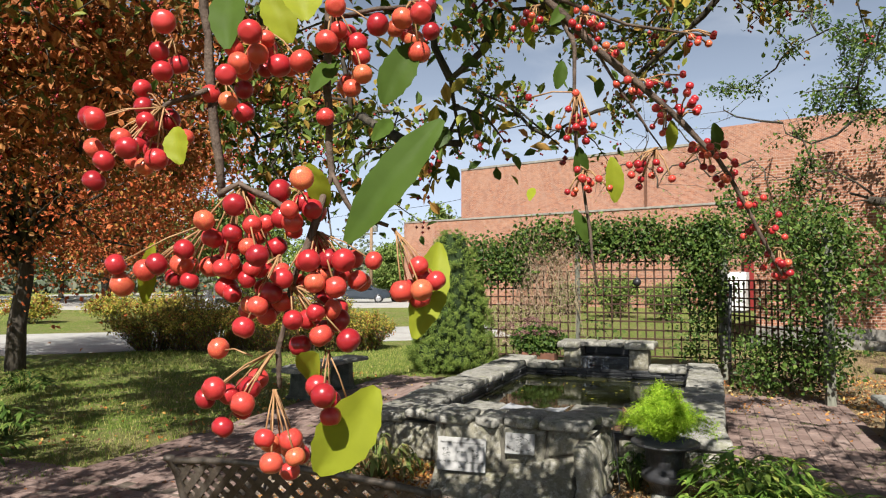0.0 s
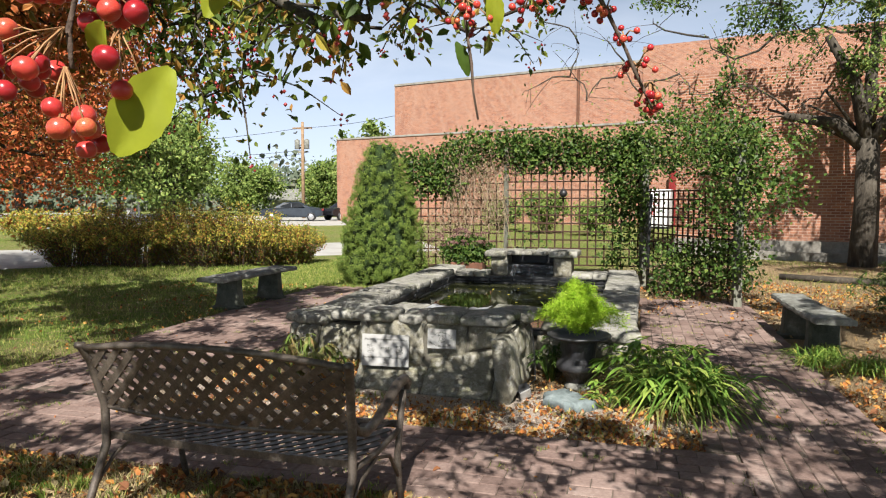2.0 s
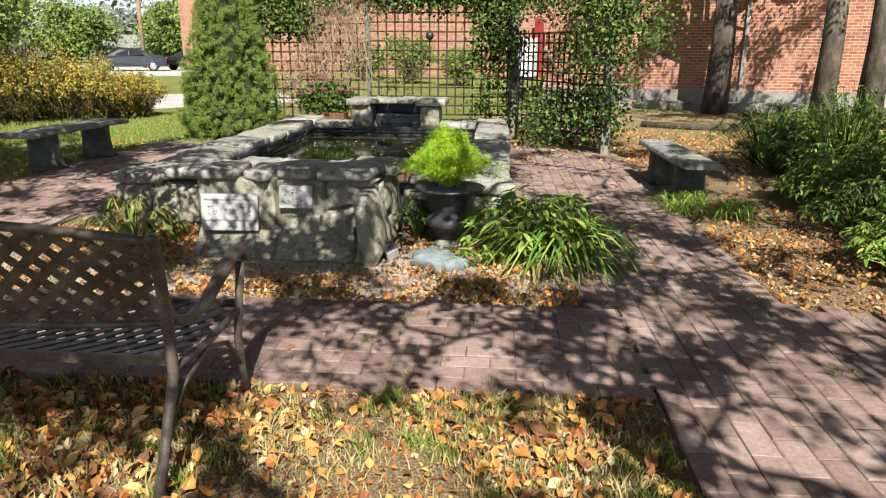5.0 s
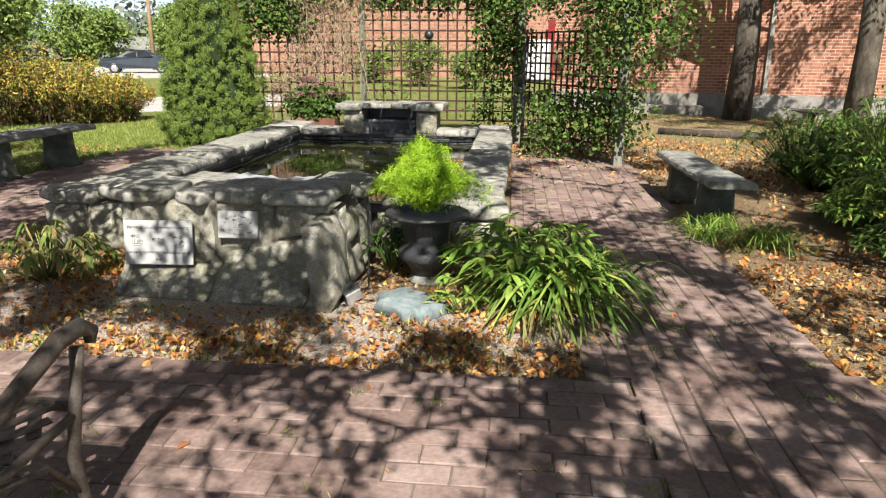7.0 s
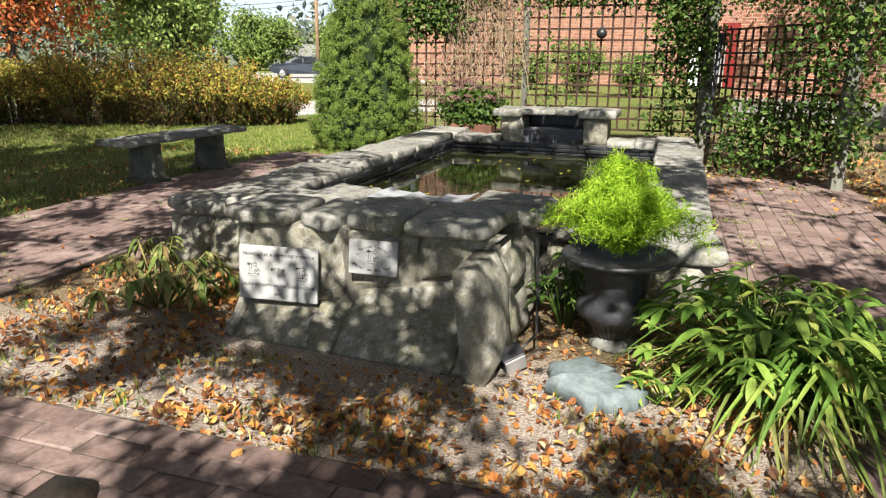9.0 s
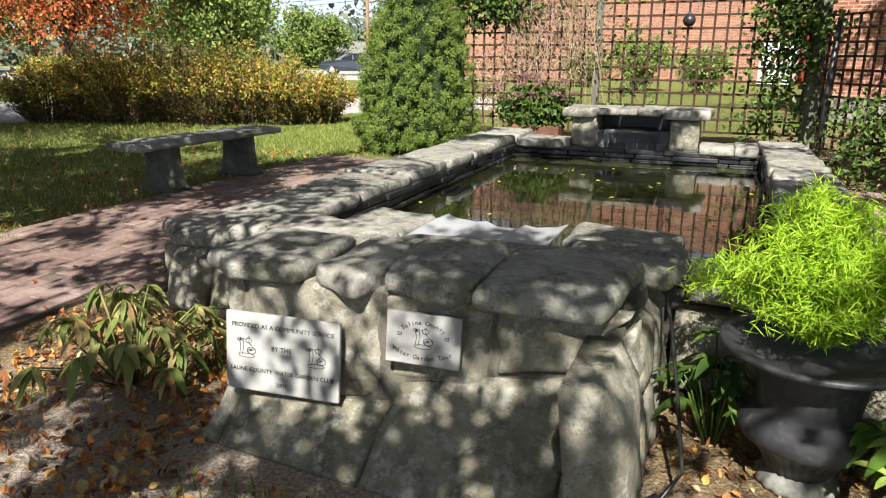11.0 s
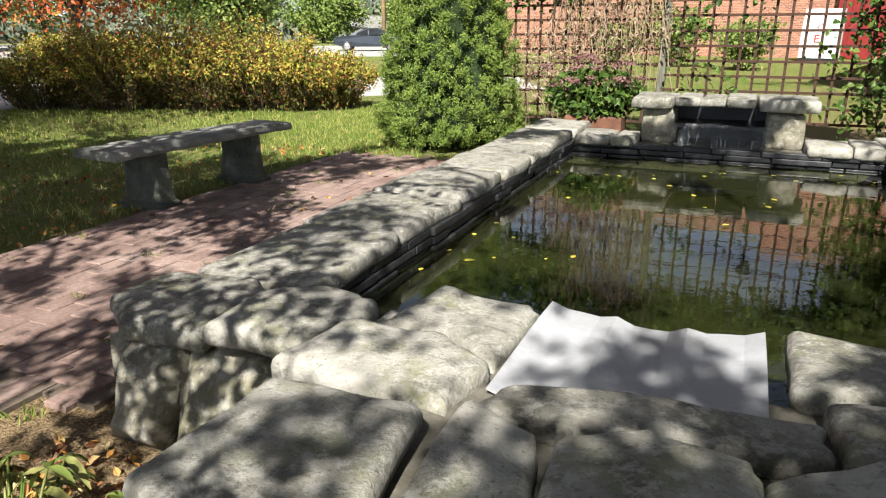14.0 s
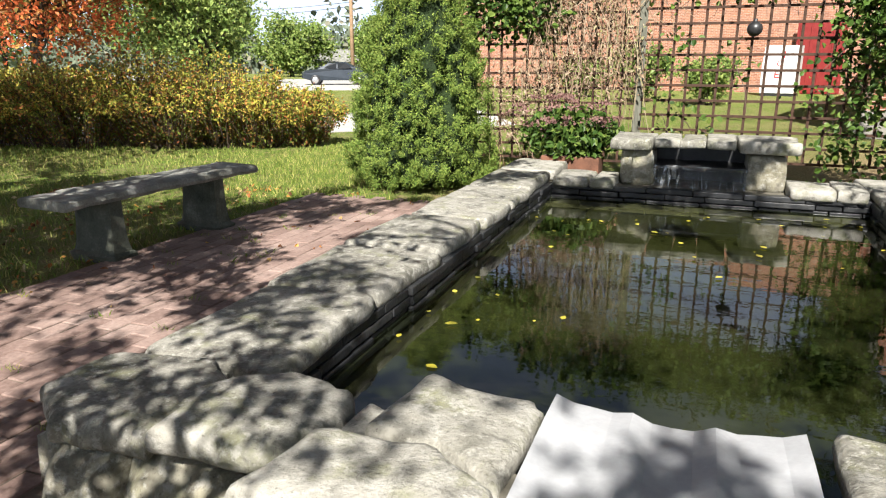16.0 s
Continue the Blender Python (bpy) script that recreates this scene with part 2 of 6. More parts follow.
# greyed leaf colours: the haze of distance is painted into them
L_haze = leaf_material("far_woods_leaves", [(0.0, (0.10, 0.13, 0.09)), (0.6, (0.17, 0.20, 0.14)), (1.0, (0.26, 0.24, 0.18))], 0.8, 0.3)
L_fern = leaf_material("asparagus_fern", [(0.0, (0.22, 0.40, 0.025)), (0.5, (0.40, 0.62, 0.04)), (1.0, (0.60, 0.76, 0.09))], 0.5, 0.5)
L_lily = leaf_material("lily_leaves", [(0.0, (0.09, 0.18, 0.03)), (0.5, (0.195, 0.325, 0.055)), (0.85, (0.36, 0.45, 0.095)), (1.0, (0.56, 0.49, 0.13))], 0.4, 0.4)
L_peony = leaf_material("tired_leaves", [(0.0, (0.10, 0.16, 0.03)), (0.4, (0.19, 0.24, 0.06)), (0.75, (0.34, 0.33, 0.12)), (1.0, (0.28, 0.17, 0.07))], 0.5, 0.35)
L_grass = leaf_material("grass_blades", [(0.0, (0.097, 0.161, 0.029)), (0.6, (0.211, 0.288, 0.050)), (1.0, (0.518, 0.466, 0.161))], 0.6, 0.35)
L_fallen = leaf_material("fallen_leaves", [(0.0, (0.09, 0.045, 0.025)), (0.22, (0.24, 0.10, 0.045)), (0.42, (0.46, 0.17, 0.05)), (0.58, (0.58, 0.27, 0.07)), (0.76, (0.60, 0.36, 0.10)), (0.90, (0.42, 0.32, 0.17)), (1.0, (0.60, 0.50, 0.28))], 0.7, 0.2)
L_rust = leaf_material("rusty_leaves", [(0.0, (0.11, 0.14, 0.03)), (0.3, (0.32, 0.12, 0.04)), (0.65, (0.50, 0.15, 0.05)), (1.0, (0.55, 0.27, 0.09))], 0.55, 0.45)
L_yellow = leaf_material("yellow_leaves", [(0.0, (0.40, 0.34, 0.03)), (1.0, (0.55, 0.50, 0.08))], 0.5, 0.3)
L_pink = leaf_material("dusty_pink_flowers", [(0.0, (0.155, 0.074, 0.065)), (1.0, (0.326, 0.198, 0.174))], 0.7, 0.3)

# ---- mesh helpers ----


def smooth(ob):
    for p in ob.data.polygons:
        p.use_smooth = True
    return ob


def mesh_from(name, verts, faces, mat, parent=None, label="", soft=False):
    me = bpy.data.meshes.new(name)
    me.from_pydata([tuple(v) for v in verts], [], [tuple(f) for f in faces])
    me.materials.append(mat)
    ob = new(name, me)
    if soft:
        smooth(ob)
    if parent:
        ob.parent = parent
    return tagged(ob, label)


def part(name, bm, mat, parent=None, label="", soft=False):
    me = bpy.data.meshes.new(name)
    bm.to_mesh(me)
    bm.free()
    me.materials.append(mat)
    ob = new(name, me)
    if soft:
        smooth(ob)
    if parent:
        ob.parent = parent
    return tagged(ob, label)


def empty(name, m, label, category, group="", kind=""):
    ob = new(name)
    ob.empty_display_size = 0.1
    ob.matrix_world = m
    return tagged(ob, label, category, group, kind)


def box_bm(x0, y0, z0, x1, y1, z1, bevel=0.0, bm=None):
    bm = bm or bmesh.new()
    m = Matrix.Translation(((x0 + x1) / 2, (y0 + y1) / 2, (z0 + z1) / 2)) @ Matrix.Diagonal((abs(x1 - x0), abs(y1 - y0), abs(z1 - z0), 1))
    made = bmesh.ops.create_cube(bm, size=1.0, matrix=m)
    if bevel:
        edges = {e for v in made["verts"] for e in v.link_edges}
        bmesh.ops.bevel(bm, geom=list(edges), offset=bevel, segments=2, affect="EDGES", profile=0.6)
    return bm


def tube_arrays(points, radii, sides=7):
    """Verts and faces of a tapered tube along points."""
    pts = [Vector(p) for p in points]
    verts, faces = [], []
    u = None
    for i, p in enumerate(pts):
        d = (pts[min(i + 1, len(pts) - 1)] - pts[max(i - 1, 0)]).normalized()
        u = d.orthogonal() if u is None else u - d * u.dot(d)
        u = u.normalized() if u.length > 1e-4 else d.orthogonal().normalized()
        w = d.cross(u)
        for k in range(sides):
            a = 2 * math.pi * k / sides
            verts.append(p + (u * math.cos(a) + w * math.sin(a)) * radii[i])
    for i in range(len(pts) - 1):
        for k in range(sides):
            a, b = i * sides + k, i * sides + (k + 1) % sides
            faces.append((a, b, b + sides, a + sides))
    faces.append(tuple(reversed(range(sides))))
    faces.append(tuple(range((len(pts) - 1) * sides, len(pts) * sides)))
    return verts, faces


def join_arrays(lists):
    verts, faces = [], []
    for v, f in lists:
        n = len(verts)
        verts.extend(v)
        faces.extend([tuple(i + n for i in face) for face in f])
    return verts, faces


def tube(name, points, radii, mat, parent=None, sides=8, label=""):
    if not hasattr(radii, "__len__"):
        radii = [radii] * len(points)
    v, f = tube_arrays(points, radii, sides)
    return mesh_from(name, v, f, mat, parent, label, True)


def leaf_cloud(name, centres, size, mat, parent=None, rng=None, ratio=0.5, spread=0.35, facing=None, label="", droop=0.0):
    """One mesh of many single folded leaves, one island each."""
    rng = rng or np.random.default_rng(1)
    c = np.asarray(centres, float)
    n = len(c)
    d = rng.normal(size=(n, 3))
    d[:, 2] -= droop
    d /= np.linalg.norm(d, axis=1)[:, None]
    up = rng.normal(size=(n, 3)) * 0.75 + np.array((0.15, -0.75, 0.85))
    if facing is not None:
        up = np.asarray(facing) + rng.normal(size=(n, 3)) * spread
    s = np.cross(d, up)
    s /= np.linalg.norm(s, axis=1)[:, None] + 1e-9
    nrm = np.cross(s, d)
    ln = size * rng.uniform(0.6, 1.35, n)[:, None]
    w = ln * ratio * 0.5
    fold = nrm * w * 0.35
    a, tip = c - d * ln * 0.5, c + d * ln * 0.5 - nrm * ln * 0.1
    m1, m2 = c - d * ln * 0.12, c + d * ln * 0.2
    quad = np.stack([a, m1 + s * w + fold, m2 + s * w * 0.8 + fold, tip, m2 - s * w * 0.8 + fold, m1 - s * w + fold], 1).reshape(-1, 3)
    base = (np.arange(n) * 6)[:, None]
    faces = np.concatenate([base + np.array([0, 1, 2, 3]), base + np.array([0, 3, 4, 5])], 0)
    me = bpy.data.meshes.new(name)
    me.from_pydata(quad.tolist(), [], faces.tolist())
    me.materials.append(mat)
    ob = new(name, me)
    if parent:
        ob.parent = parent
    return tagged(ob, label)


def blob_points(n, centre, radii, rng, shell=0.5):
    """Points in an ellipsoid, thicker towards the skin."""
    d = rng.normal(size=(n, 3))
    d /= np.linalg.norm(d, axis=1)[:, None]
    r = (shell + (1 - shell) * rng.random(n))[:, None]
    return np.asarray(centre) + d * r * np.asarray(radii)


def slab_arrays(outline, z0, z1, rnd=0.03, seed=0, rough=0.012, lumpy=0.01, under=0.02):
    """A rounded stone slab over an outline of corner points (counter-clockwise)."""
    rng = random.Random(seed)
    pts = [Vector((p[0], p[1], 0)) for p in outline]
    n = len(pts)
    ring = []
    for i in range(n):
        p0, p1, p2 = pts[i - 1], pts[i], pts[(i + 1) % n]
        for f in (0.34, 0.09):
            ring.append(p1.lerp(p0, f))
        ring.append((p1 * 0.70 + p1.lerp(p0, 0.1) * 0.15 + p1.lerp(p2, 0.1) * 0.15) * 1.0)
        ring[-1] = p1.lerp((p0 + p2) / 2, 0.03)
        for f in (0.09, 0.34):
            ring.append(p1.lerp(p2, f))
    mid = sum(pts, Vector()) / n
    size = max((p - mid).length for p in pts)
    ring = [p + (p - mid).normalized() * rng.uniform(-1, 1) * rough for p in ring]
    m = len(ring)
    h = z1 - z0
    levels = [(z0, 1 - under / size), (z0 + h * 0.12, 1 - under * 0.35 / size), (z0 + h * 0.28, 0.997), (z0 + h * 0.6, 1.0), (z1 - min(rnd, h * 0.35) * 0.5, 0.975), (z1 - min(rnd, h * 0.35) * 0.12, 1 - rnd / size * 0.8), (z1, 1 - rnd / size * 1.7), (z1 + 0.004, 0.45)]
    verts, faces = [], []
    ox, oy = rng.uniform(0, 90), rng.uniform(0, 90)
    for z, k in levels:
        for p in ring:
            q = mid + (p - mid) * k
            lump = noise.noise(Vector((q.x * 5 + ox, q.y * 5 + oy, z * 5))) * lumpy
            side = noise.noise(Vector((q.x * 7 + oy, q.y * 7, z * 9 + ox))) * lumpy
            q = q + (p - mid).normalized() * side
            verts.append(Vector((q.x, q.y, z + (lump if z > z0 + h * 0.5 else lump * 0.4))))
    for l in range(len(levels) - 1):
        for i in range(m):
            a, b = l * m + i, l * m + (i + 1) % m
            faces.append((a, b, b + m, a + m))
    verts.append(Vector((mid.x, mid.y, z1 + 0.004)))
    top = (len(levels) - 1) * m
    faces.extend([(top + i, top + (i + 1) % m, len(verts) - 1) for i in range(m)])
    faces.append(tuple(reversed(range(m))))
    return verts, faces


def slab(name, outline, z0, z1, mat, parent, seed=0, rnd=0.03, rough=0.012, lumpy=0.012, label="", under=0.02):
    v, f = slab_arrays(outline, z0, z1, rnd, seed, rough, lumpy, under)
    return mesh_from(name, v, f, mat, parent, label, True)


def rect(x0, y0, x1, y1, r=None, j=0.0):
    r = r or random.Random(1)
    return [(x + r.uniform(-j, j), y + r.uniform(-j, j)) for x, y in ((x0, y0), (x1, y0), (x1, y1), (x0, y1))]


def stone_face(name, p0, p1, z0, z1, out, mat, parent, seed, bulge=0.03, lean=0.0):
    """An upright stone set in a wall face between p0 and p1, proud of it by bulge along out."""
    rng = random.Random(seed)
    p0, p1, out = Vector((*p0, 0)), Vector((*p1, 0)), Vector((*out, 0)).normalized()
    w, h = (p1 - p0).length, z1 - z0
    nx, nz = 7, 6
    verts, faces = [], []
    ox = rng.uniform(0, 50)
    for j in range(nz + 1):
        for i in range(nx + 1):
            u, v = i / nx, j / nz
            uu = u + (rng.uniform(-0.02, 0.02) if 0 < u < 1 else 0)
            e = min(min(u, 1 - u) * w, min(v, 1 - v) * h)
            prof = min(1.0, e / 0.022) ** 0.6
            q = p0.lerp(p1, uu)
            pinch = 0.06 * (1 - math.sin(math.pi * v)) * (0.5 - u)
            q = q + (p1 - p0) * pinch * 0.6
            z = z0 + h * v
            depth = -0.02 + (0.02 + bulge) * prof + noise.noise(Vector((q.x * 6 + ox, q.y * 6, z * 6))) * 0.02 * prof
            q = q + out * (depth - (lean if not callable(lean) else lean(q.x)) * min(1.0, z / (0.19 if callable(lean) else 0.5)))
            verts.append(Vector((q.x, q.y, z + (rng.uniform(-0.012, 0.012) if 0 < j < nz else 0))))
    for j in range(nz):
        for i in range(nx):
            a = j * (nx + 1) + i
            faces.append((a, a + 1, a + nx + 2, a + nx + 1))
    n = len(verts)
    back = [v - out * 0.10 for v in (verts[0], verts[nx], verts[nz * (nx + 1) + nx], verts[nz * (nx + 1)])]
    verts.extend(back)
    faces.append((n + 3, n + 2, n + 1, n))
    bottom = list(range(nx + 1))
    faces.append((n, n + 1, *reversed(bottom)))
    topr = [nz * (nx + 1) + i for i in range(nx + 1)]
    faces.append((*topr, n + 2, n + 3))
    left = [j * (nx + 1) for j in range(nz + 1)]
    faces.append((*left, n + 3, n))
    right = [j * (nx + 1) + nx for j in range(nz + 1)]
    faces.append((*reversed(right), n + 1, n + 2))
    return mesh_from(name, verts, faces, mat, parent, "", True)

# ---- ground ----


def ground_material():
    """Lawn, bare leaf litter and pale grit, from one set of noises over the ground."""
    m, nt, b = material("lawn_and_litter", 0.95, 0, 0.15)
    t = nt.nodes.new("ShaderNodeTexCoord")
    big = add(nt, "ShaderNodeTexNoise", Scale=0.45, Detail=6.0, Roughness=0.65)
    mid = add(nt, "ShaderNodeTexNoise", Scale=6.0, Detail=6.0, Roughness=0.7)
    fine = add(nt, "ShaderNodeTexNoise", Scale=70.0, Detail=4.0, Roughness=0.7)
    for n in (big, mid, fine):
        nt.links.new(t.outputs["Object"], n.inputs["Vector"])
    grass = ramp(nt, fine.outputs["Fac"], [(0.25, (0.05, 0.085, 0.015)), (0.5, (0.125, 0.185, 0.03)), (0.75, (0.28, 0.31, 0.08))])
    litter = ramp(nt, fine.outputs["Fac"], [(0.3, (0.075, 0.048, 0.025)), (0.48, (0.25, 0.17, 0.09)), (0.68, (0.52, 0.41, 0.25))])
    grit = ramp(nt, fine.outputs["Fac"], [(0.3, (0.16, 0.12, 0.09)), (0.48, (0.48, 0.39, 0.31)), (0.68, (0.76, 0.67, 0.58))])
    # the garden's bare middle: a soft oval about the pond and the bench
    sep = nt.nodes.new("ShaderNodeSeparateXYZ")
    nt.links.new(t.outputs["Object"], sep.inputs[0])

    def oval(cx, cy, rx, ry):
        v = nt.nodes.new("ShaderNodeVectorMath")
        v.operation = "MULTIPLY_ADD"
        nt.links.new(t.outputs["Object"], v.inputs[0])
        v.inputs[1].default_value, v.inputs[2].default_value = (1 / rx, 1 / ry, 0), (-cx / rx, -cy / ry, 0)
        l = nt.nodes.new("ShaderNodeVectorMath")
        l.operation = "LENGTH"
        nt.links.new(v.outputs[0], l.inputs[0])
        a = nt.nodes.new("ShaderNodeMath")
        a.operation = "MULTIPLY_ADD"
        nt.links.new(mid.outputs["Fac"], a.inputs[0])
        a.inputs[1].default_value = 0.7
        nt.links.new(l.outputs["Value"], a.inputs[2])
        r = nt.nodes.new("ShaderNodeMapRange")
        r.inputs["From Min"].default_value, r.inputs["From Max"].default_value = 1.5, 1.1
        nt.links.new(a.outputs[0], r.inputs["Value"])
        return r.outputs["Result"]

    patch = ramp(nt, mid.outputs["Fac"], [(0.50, (0, 0, 0)), (0.62, (1, 1, 1))])
    col = blend(nt, patch, grass, litter)
    col = blend(nt, 0.75, grass, col)
    col = blend(nt, ramp(nt, big.outputs["Fac"], [(0.45, (0, 0, 0)), (0.62, (0.35, 0.35, 0.35))]), col, litter)
    col = blend(nt, oval(1.6, 1.0, 6.2, 7.0), col, litter)
    col = blend(nt, oval(5.5, 9.0, 5.5, 5.5), col, litter)
    col = blend(nt, oval(-0.9, -0.25, 2.3, 0.75), col, grit)
    nt.links.new(col, b.inputs["Base Color"])
    bump(nt, b, fine.outputs["Fac"], 1.0, 0.04)
    return m


M_ground = ground_material()
# one sheet to the horizon, open where the pond is sunk in it
gx, gy = (-1500, -2.3, 0.7, 1500), (-1500, 1.4, 6.4, 1500)
gv = [(x, y, 0) for y in gy for x in gx]
gf = [(j * 4 + i, j * 4 + i + 1, j * 4 + i + 5, j * 4 + i + 4) for j in range(3) for i in range(3) if (i, j) != (1, 1)]
tagged(mesh_from("ground", gv, gf, M_ground), "lawn with leaf litter round the pond", "ground", kind="structure")


def strip(name, pts, z, mat, label, category):
    v = [(x, y, z) for x, y in pts] + [(x, y, z - 0.03) for x, y in pts]
    n = len(pts)
    f = [tuple(range(n))] + [(i, i + n, (i + 1) % n + n, (i + 1) % n) for i in range(n)]
    return tagged(mesh_from(name, v, f, mat), label, category, kind="structure")


strip("road", [(-42, -17.0), (-13.5, 7.2), (-7.3, 13.2), (-4.9, 15.6), (-7.2, 20.2), (-9.6, 18.4), (-17.5, 12.8), (-45, -8.5)], 0.012, M_road, "pale gravel drive behind the hedge", "drive")
strip("parking_lot", [(-75, 14), (-33, 25.0), (-24.0, 29.5), (-13.0, 36.5), (-19.0, 50.0), (-70, 64)], 0.010, M_road, "pale parking area before the brick building", "parking lot")

# ---- brick building ----


def brick_material():
    m, nt, b = material("old_brick", 0.9, 0, 0.2)
    t = nt.nodes.new("ShaderNodeTexCoord")
    mp = nt.nodes.new("ShaderNodeMapping")
    nt.links.new(t.outputs["UV"], mp.inputs["Vector"])
    br = add(nt, "ShaderNodeTexBrick", Scale=1.0, Mortar_Size=0.009, Mortar_Smooth=0.3, Bias=0.0, Brick_Width=0.21, Row_Height=0.075)
    br.inputs["Color1"].default_value, br.inputs["Color2"].default_value = (0.37, 0.155, 0.085, 1), (0.20, 0.078, 0.05, 1)
    br.inputs["Mortar"].default_value = (0.41, 0.32, 0.255, 1)
    nt.links.new(mp.outputs["Vector"], br.inputs["Vector"])
    wash = noise_out(nt, 0.5, 6.0, 0.65)
    spot = noise_out(nt, 3.0, 5.0, 0.7)
    col = blend(nt, ramp(nt, wash, [(0.46, (0, 0, 0)), (0.66, (0.5, 0.5, 0.5))]), br.outputs["Color"], (0.37, 0.215, 0.15))
    col = blend(nt, ramp(nt, spot, [(0.3, (0.6, 0.6, 0.6)), (0.5, (0, 0, 0))]), col, (0.20, 0.085, 0.055), "MIX")
    nt.links.new(col, b.inputs["Base Color"])
    bump(nt, b, br.outputs["Fac"], -0.5, 0.01)
    return m


M_brick = brick_material()


def wall(name, p0, p1, h, mat, parent, thick=0.35, z0=0.0, label=""):
    """A straight wall with brick courses laid out in metres along it."""
    p0, p1 = Vector((*p0, 0)), Vector((*p1, 0))
    d = (p1 - p0).normalized()
    back = Vector((-d.y, d.x, 0)) * thick
    L = (p1 - p0).length
    bm = bmesh.new()
    uv = bm.loops.layers.uv.new("UVMap")

    def quad(a, b, c, e, w, hh):
        f = bm.faces.new([bm.verts.new(q) for q in (a, b, c, e)])
        for loop, co in zip(f.loops, ((0, 0), (w, 0), (w, hh), (0, hh))):
            loop[uv].uv = co

    lo, hi = Vector((0, 0, z0)), Vector((0, 0, h))
    quad(p0 + lo, p1 + lo, p1 + hi, p0 + hi, L, h - z0)
    quad(p1 + lo, p1 + back + lo, p1 + back + hi, p1 + hi, thick, h - z0)
    quad(p1 + back + lo, p0 + back + lo, p0 + back + hi, p1 + back + hi, L, h - z0)
    quad(p0 + back + lo, p0 + lo, p0 + hi, p0 + back + hi, thick, h - z0)
    quad(p0 + hi, p1 + hi, p1 + back + hi, p0 + back + hi, L, thick)
    return part(name, bm, mat, parent, label)


def boxed(name, p0, p1, z0, z1, proud, mat, parent, depth=0.12, label=""):
    """A band along a wall from p0 to p1, standing proud of it."""
    p0, p1 = Vector((*p0, 0)), Vector((*p1, 0))
    d = (p1 - p0).normalized()
    n = Vector((d.y, -d.x, 0))
    a, b = p0 + n * proud, p1 + n * proud
    c, e = p1 - n * depth, p0 - n * depth
    v = [q + Vector((0, 0, z)) for z in (z0, z1) for q in (a, b, c, e)]
    f = [(3, 2, 1, 0), (4, 5, 6, 7), (0, 1, 5, 4), (1, 2, 6, 5), (2, 3, 7, 6), (3, 0, 4, 7)]
    return mesh_from(name, v, f, mat, parent, label)


house = empty("building", pose(0, 0, 0), "long red brick building with a stone foundation and parapet", "building")
RA, RB, RC = (2.0, 15.55), (30.0, 8.4), (7.6, 37.3)
wall("wall", RA, RB, 5.1, M_brick, house)
wall("wall", RC, RA, 5.1, M_brick, house)
boxed("foundation", RA, RB, 0.0, 0.50, 0.10, M_foundation, house, label="grey stone foundation course")
boxed("foundation", (1.85, 15.3), (30, 8.1), 0.0, 0.22, 0.16, M_foundation, house, label="pale footing")
boxed("downpipe", (7.0, 14.27), (7.09, 14.25), 0.5, 5.1, 0.09, M_foundation, house, label="pale grey downpipe")
boxed("coping", (7.2, 14.22), RB, 5.1, 5.22, 0.06, M_white, house, 0.4, "white metal parapet coping")
WA, WB = (-20.9, 42.9), (12.0, 34.6)
wall("wall", WA, WB, 6.05, M_brick, house)
wall("wall", (-17.5, 54), WA, 6.05, M_brick, house)
boxed("coping", WA, WB, 6.05, 6.17, 0.06, M_foundation, house, 0.4)
UA, UB = (-17.3, 45.9), (14.0, 38.1)
wall("wall", UA, UB, 10.35, M_brick, house)
wall("wall", (-14.3, 58), UA, 10.35, M_brick, house)
boxed("coping", UA, (1.2, 41.3), 10.35, 10.5, 0.06, M_foundation, house, 0.4)
wall("wall", (1.2, 41.2), UB, 11.3, M_brick, house)
boxed("downpipe", (-3.0, 42.25), (-2.86, 42.22), 6.05, 10.3, 0.08, M_terracotta, house)
mesh_from("roof", [(-20.9, 42.9, 5.6), (12, 34.6, 5.6), (40, 60, 5.6), (-12, 70, 5.6)], [(0, 1, 2, 3)], M_foundation, house)
mesh_from("roof", [(2.0, 15.7, 4.8), (30, 8.6, 4.8), (44, 40, 4.8), (7.6, 37.3, 4.8)], [(0, 1, 2, 3)], M_foundation, house)
mesh_from("roof", [(-17.3, 46, 10.0), (14, 38.1, 10.0), (40, 62, 10.0), (-10, 72, 10.0)], [(0, 1, 2, 3)], M_foundation, house)

# ---- pond ----
rs = random.Random(5)
pond = empty("pond", pose(0, 0, 0), "raised garden pond walled in grey limestone, full of dark water", "pond")
PX0, PX1, PY0, PY1 = -2.08, 0.50, 1.62, 6.15


def core(name, x0, y0, x1, y1, z1, z0=-0.5, mat=None):
    return part(name, box_bm(x0, y0, z0, x1, y1, z1), mat or M_joint, pond)


core("wall_core", -2.56, 1.26, -2.14, 6.9, 0.31)
core("wall_core", 0.55, 1.2, 0.86, 6.9, 0.31)
core("wall_core", -2.14, 6.22, 0.55, 6.9, 0.31)
core("wall_core", -2.14, 1.26, 0.55, 1.55, 0.31)
core("pond_floor", -2.14, 1.55, 0.55, 6.22, -0.42, -0.5, M_pond)
# the box before the pond
v = [(-1.41, 0.165, 0), (-0.03, 0.07, 0), (-0.03, 1.26, 0), (-1.41, 1.26, 0), (-1.41, 0.345, 0.555), (-0.08, 0.44, 0.52), (-0.06, 1.26, 0.50), (-1.36, 1.26, 0.50), (-1.41, 0.335, 0.17), (-0.06, 0.43, 0.17)]
mesh_from("wall_core", v, [(3, 2, 1, 0), (4, 5, 6, 7), (0, 1, 9, 8), (8, 9, 5, 4), (1, 2, 6, 5, 9), (2, 3, 7, 6), (3, 0, 8, 4, 7)], M_joint, pond)

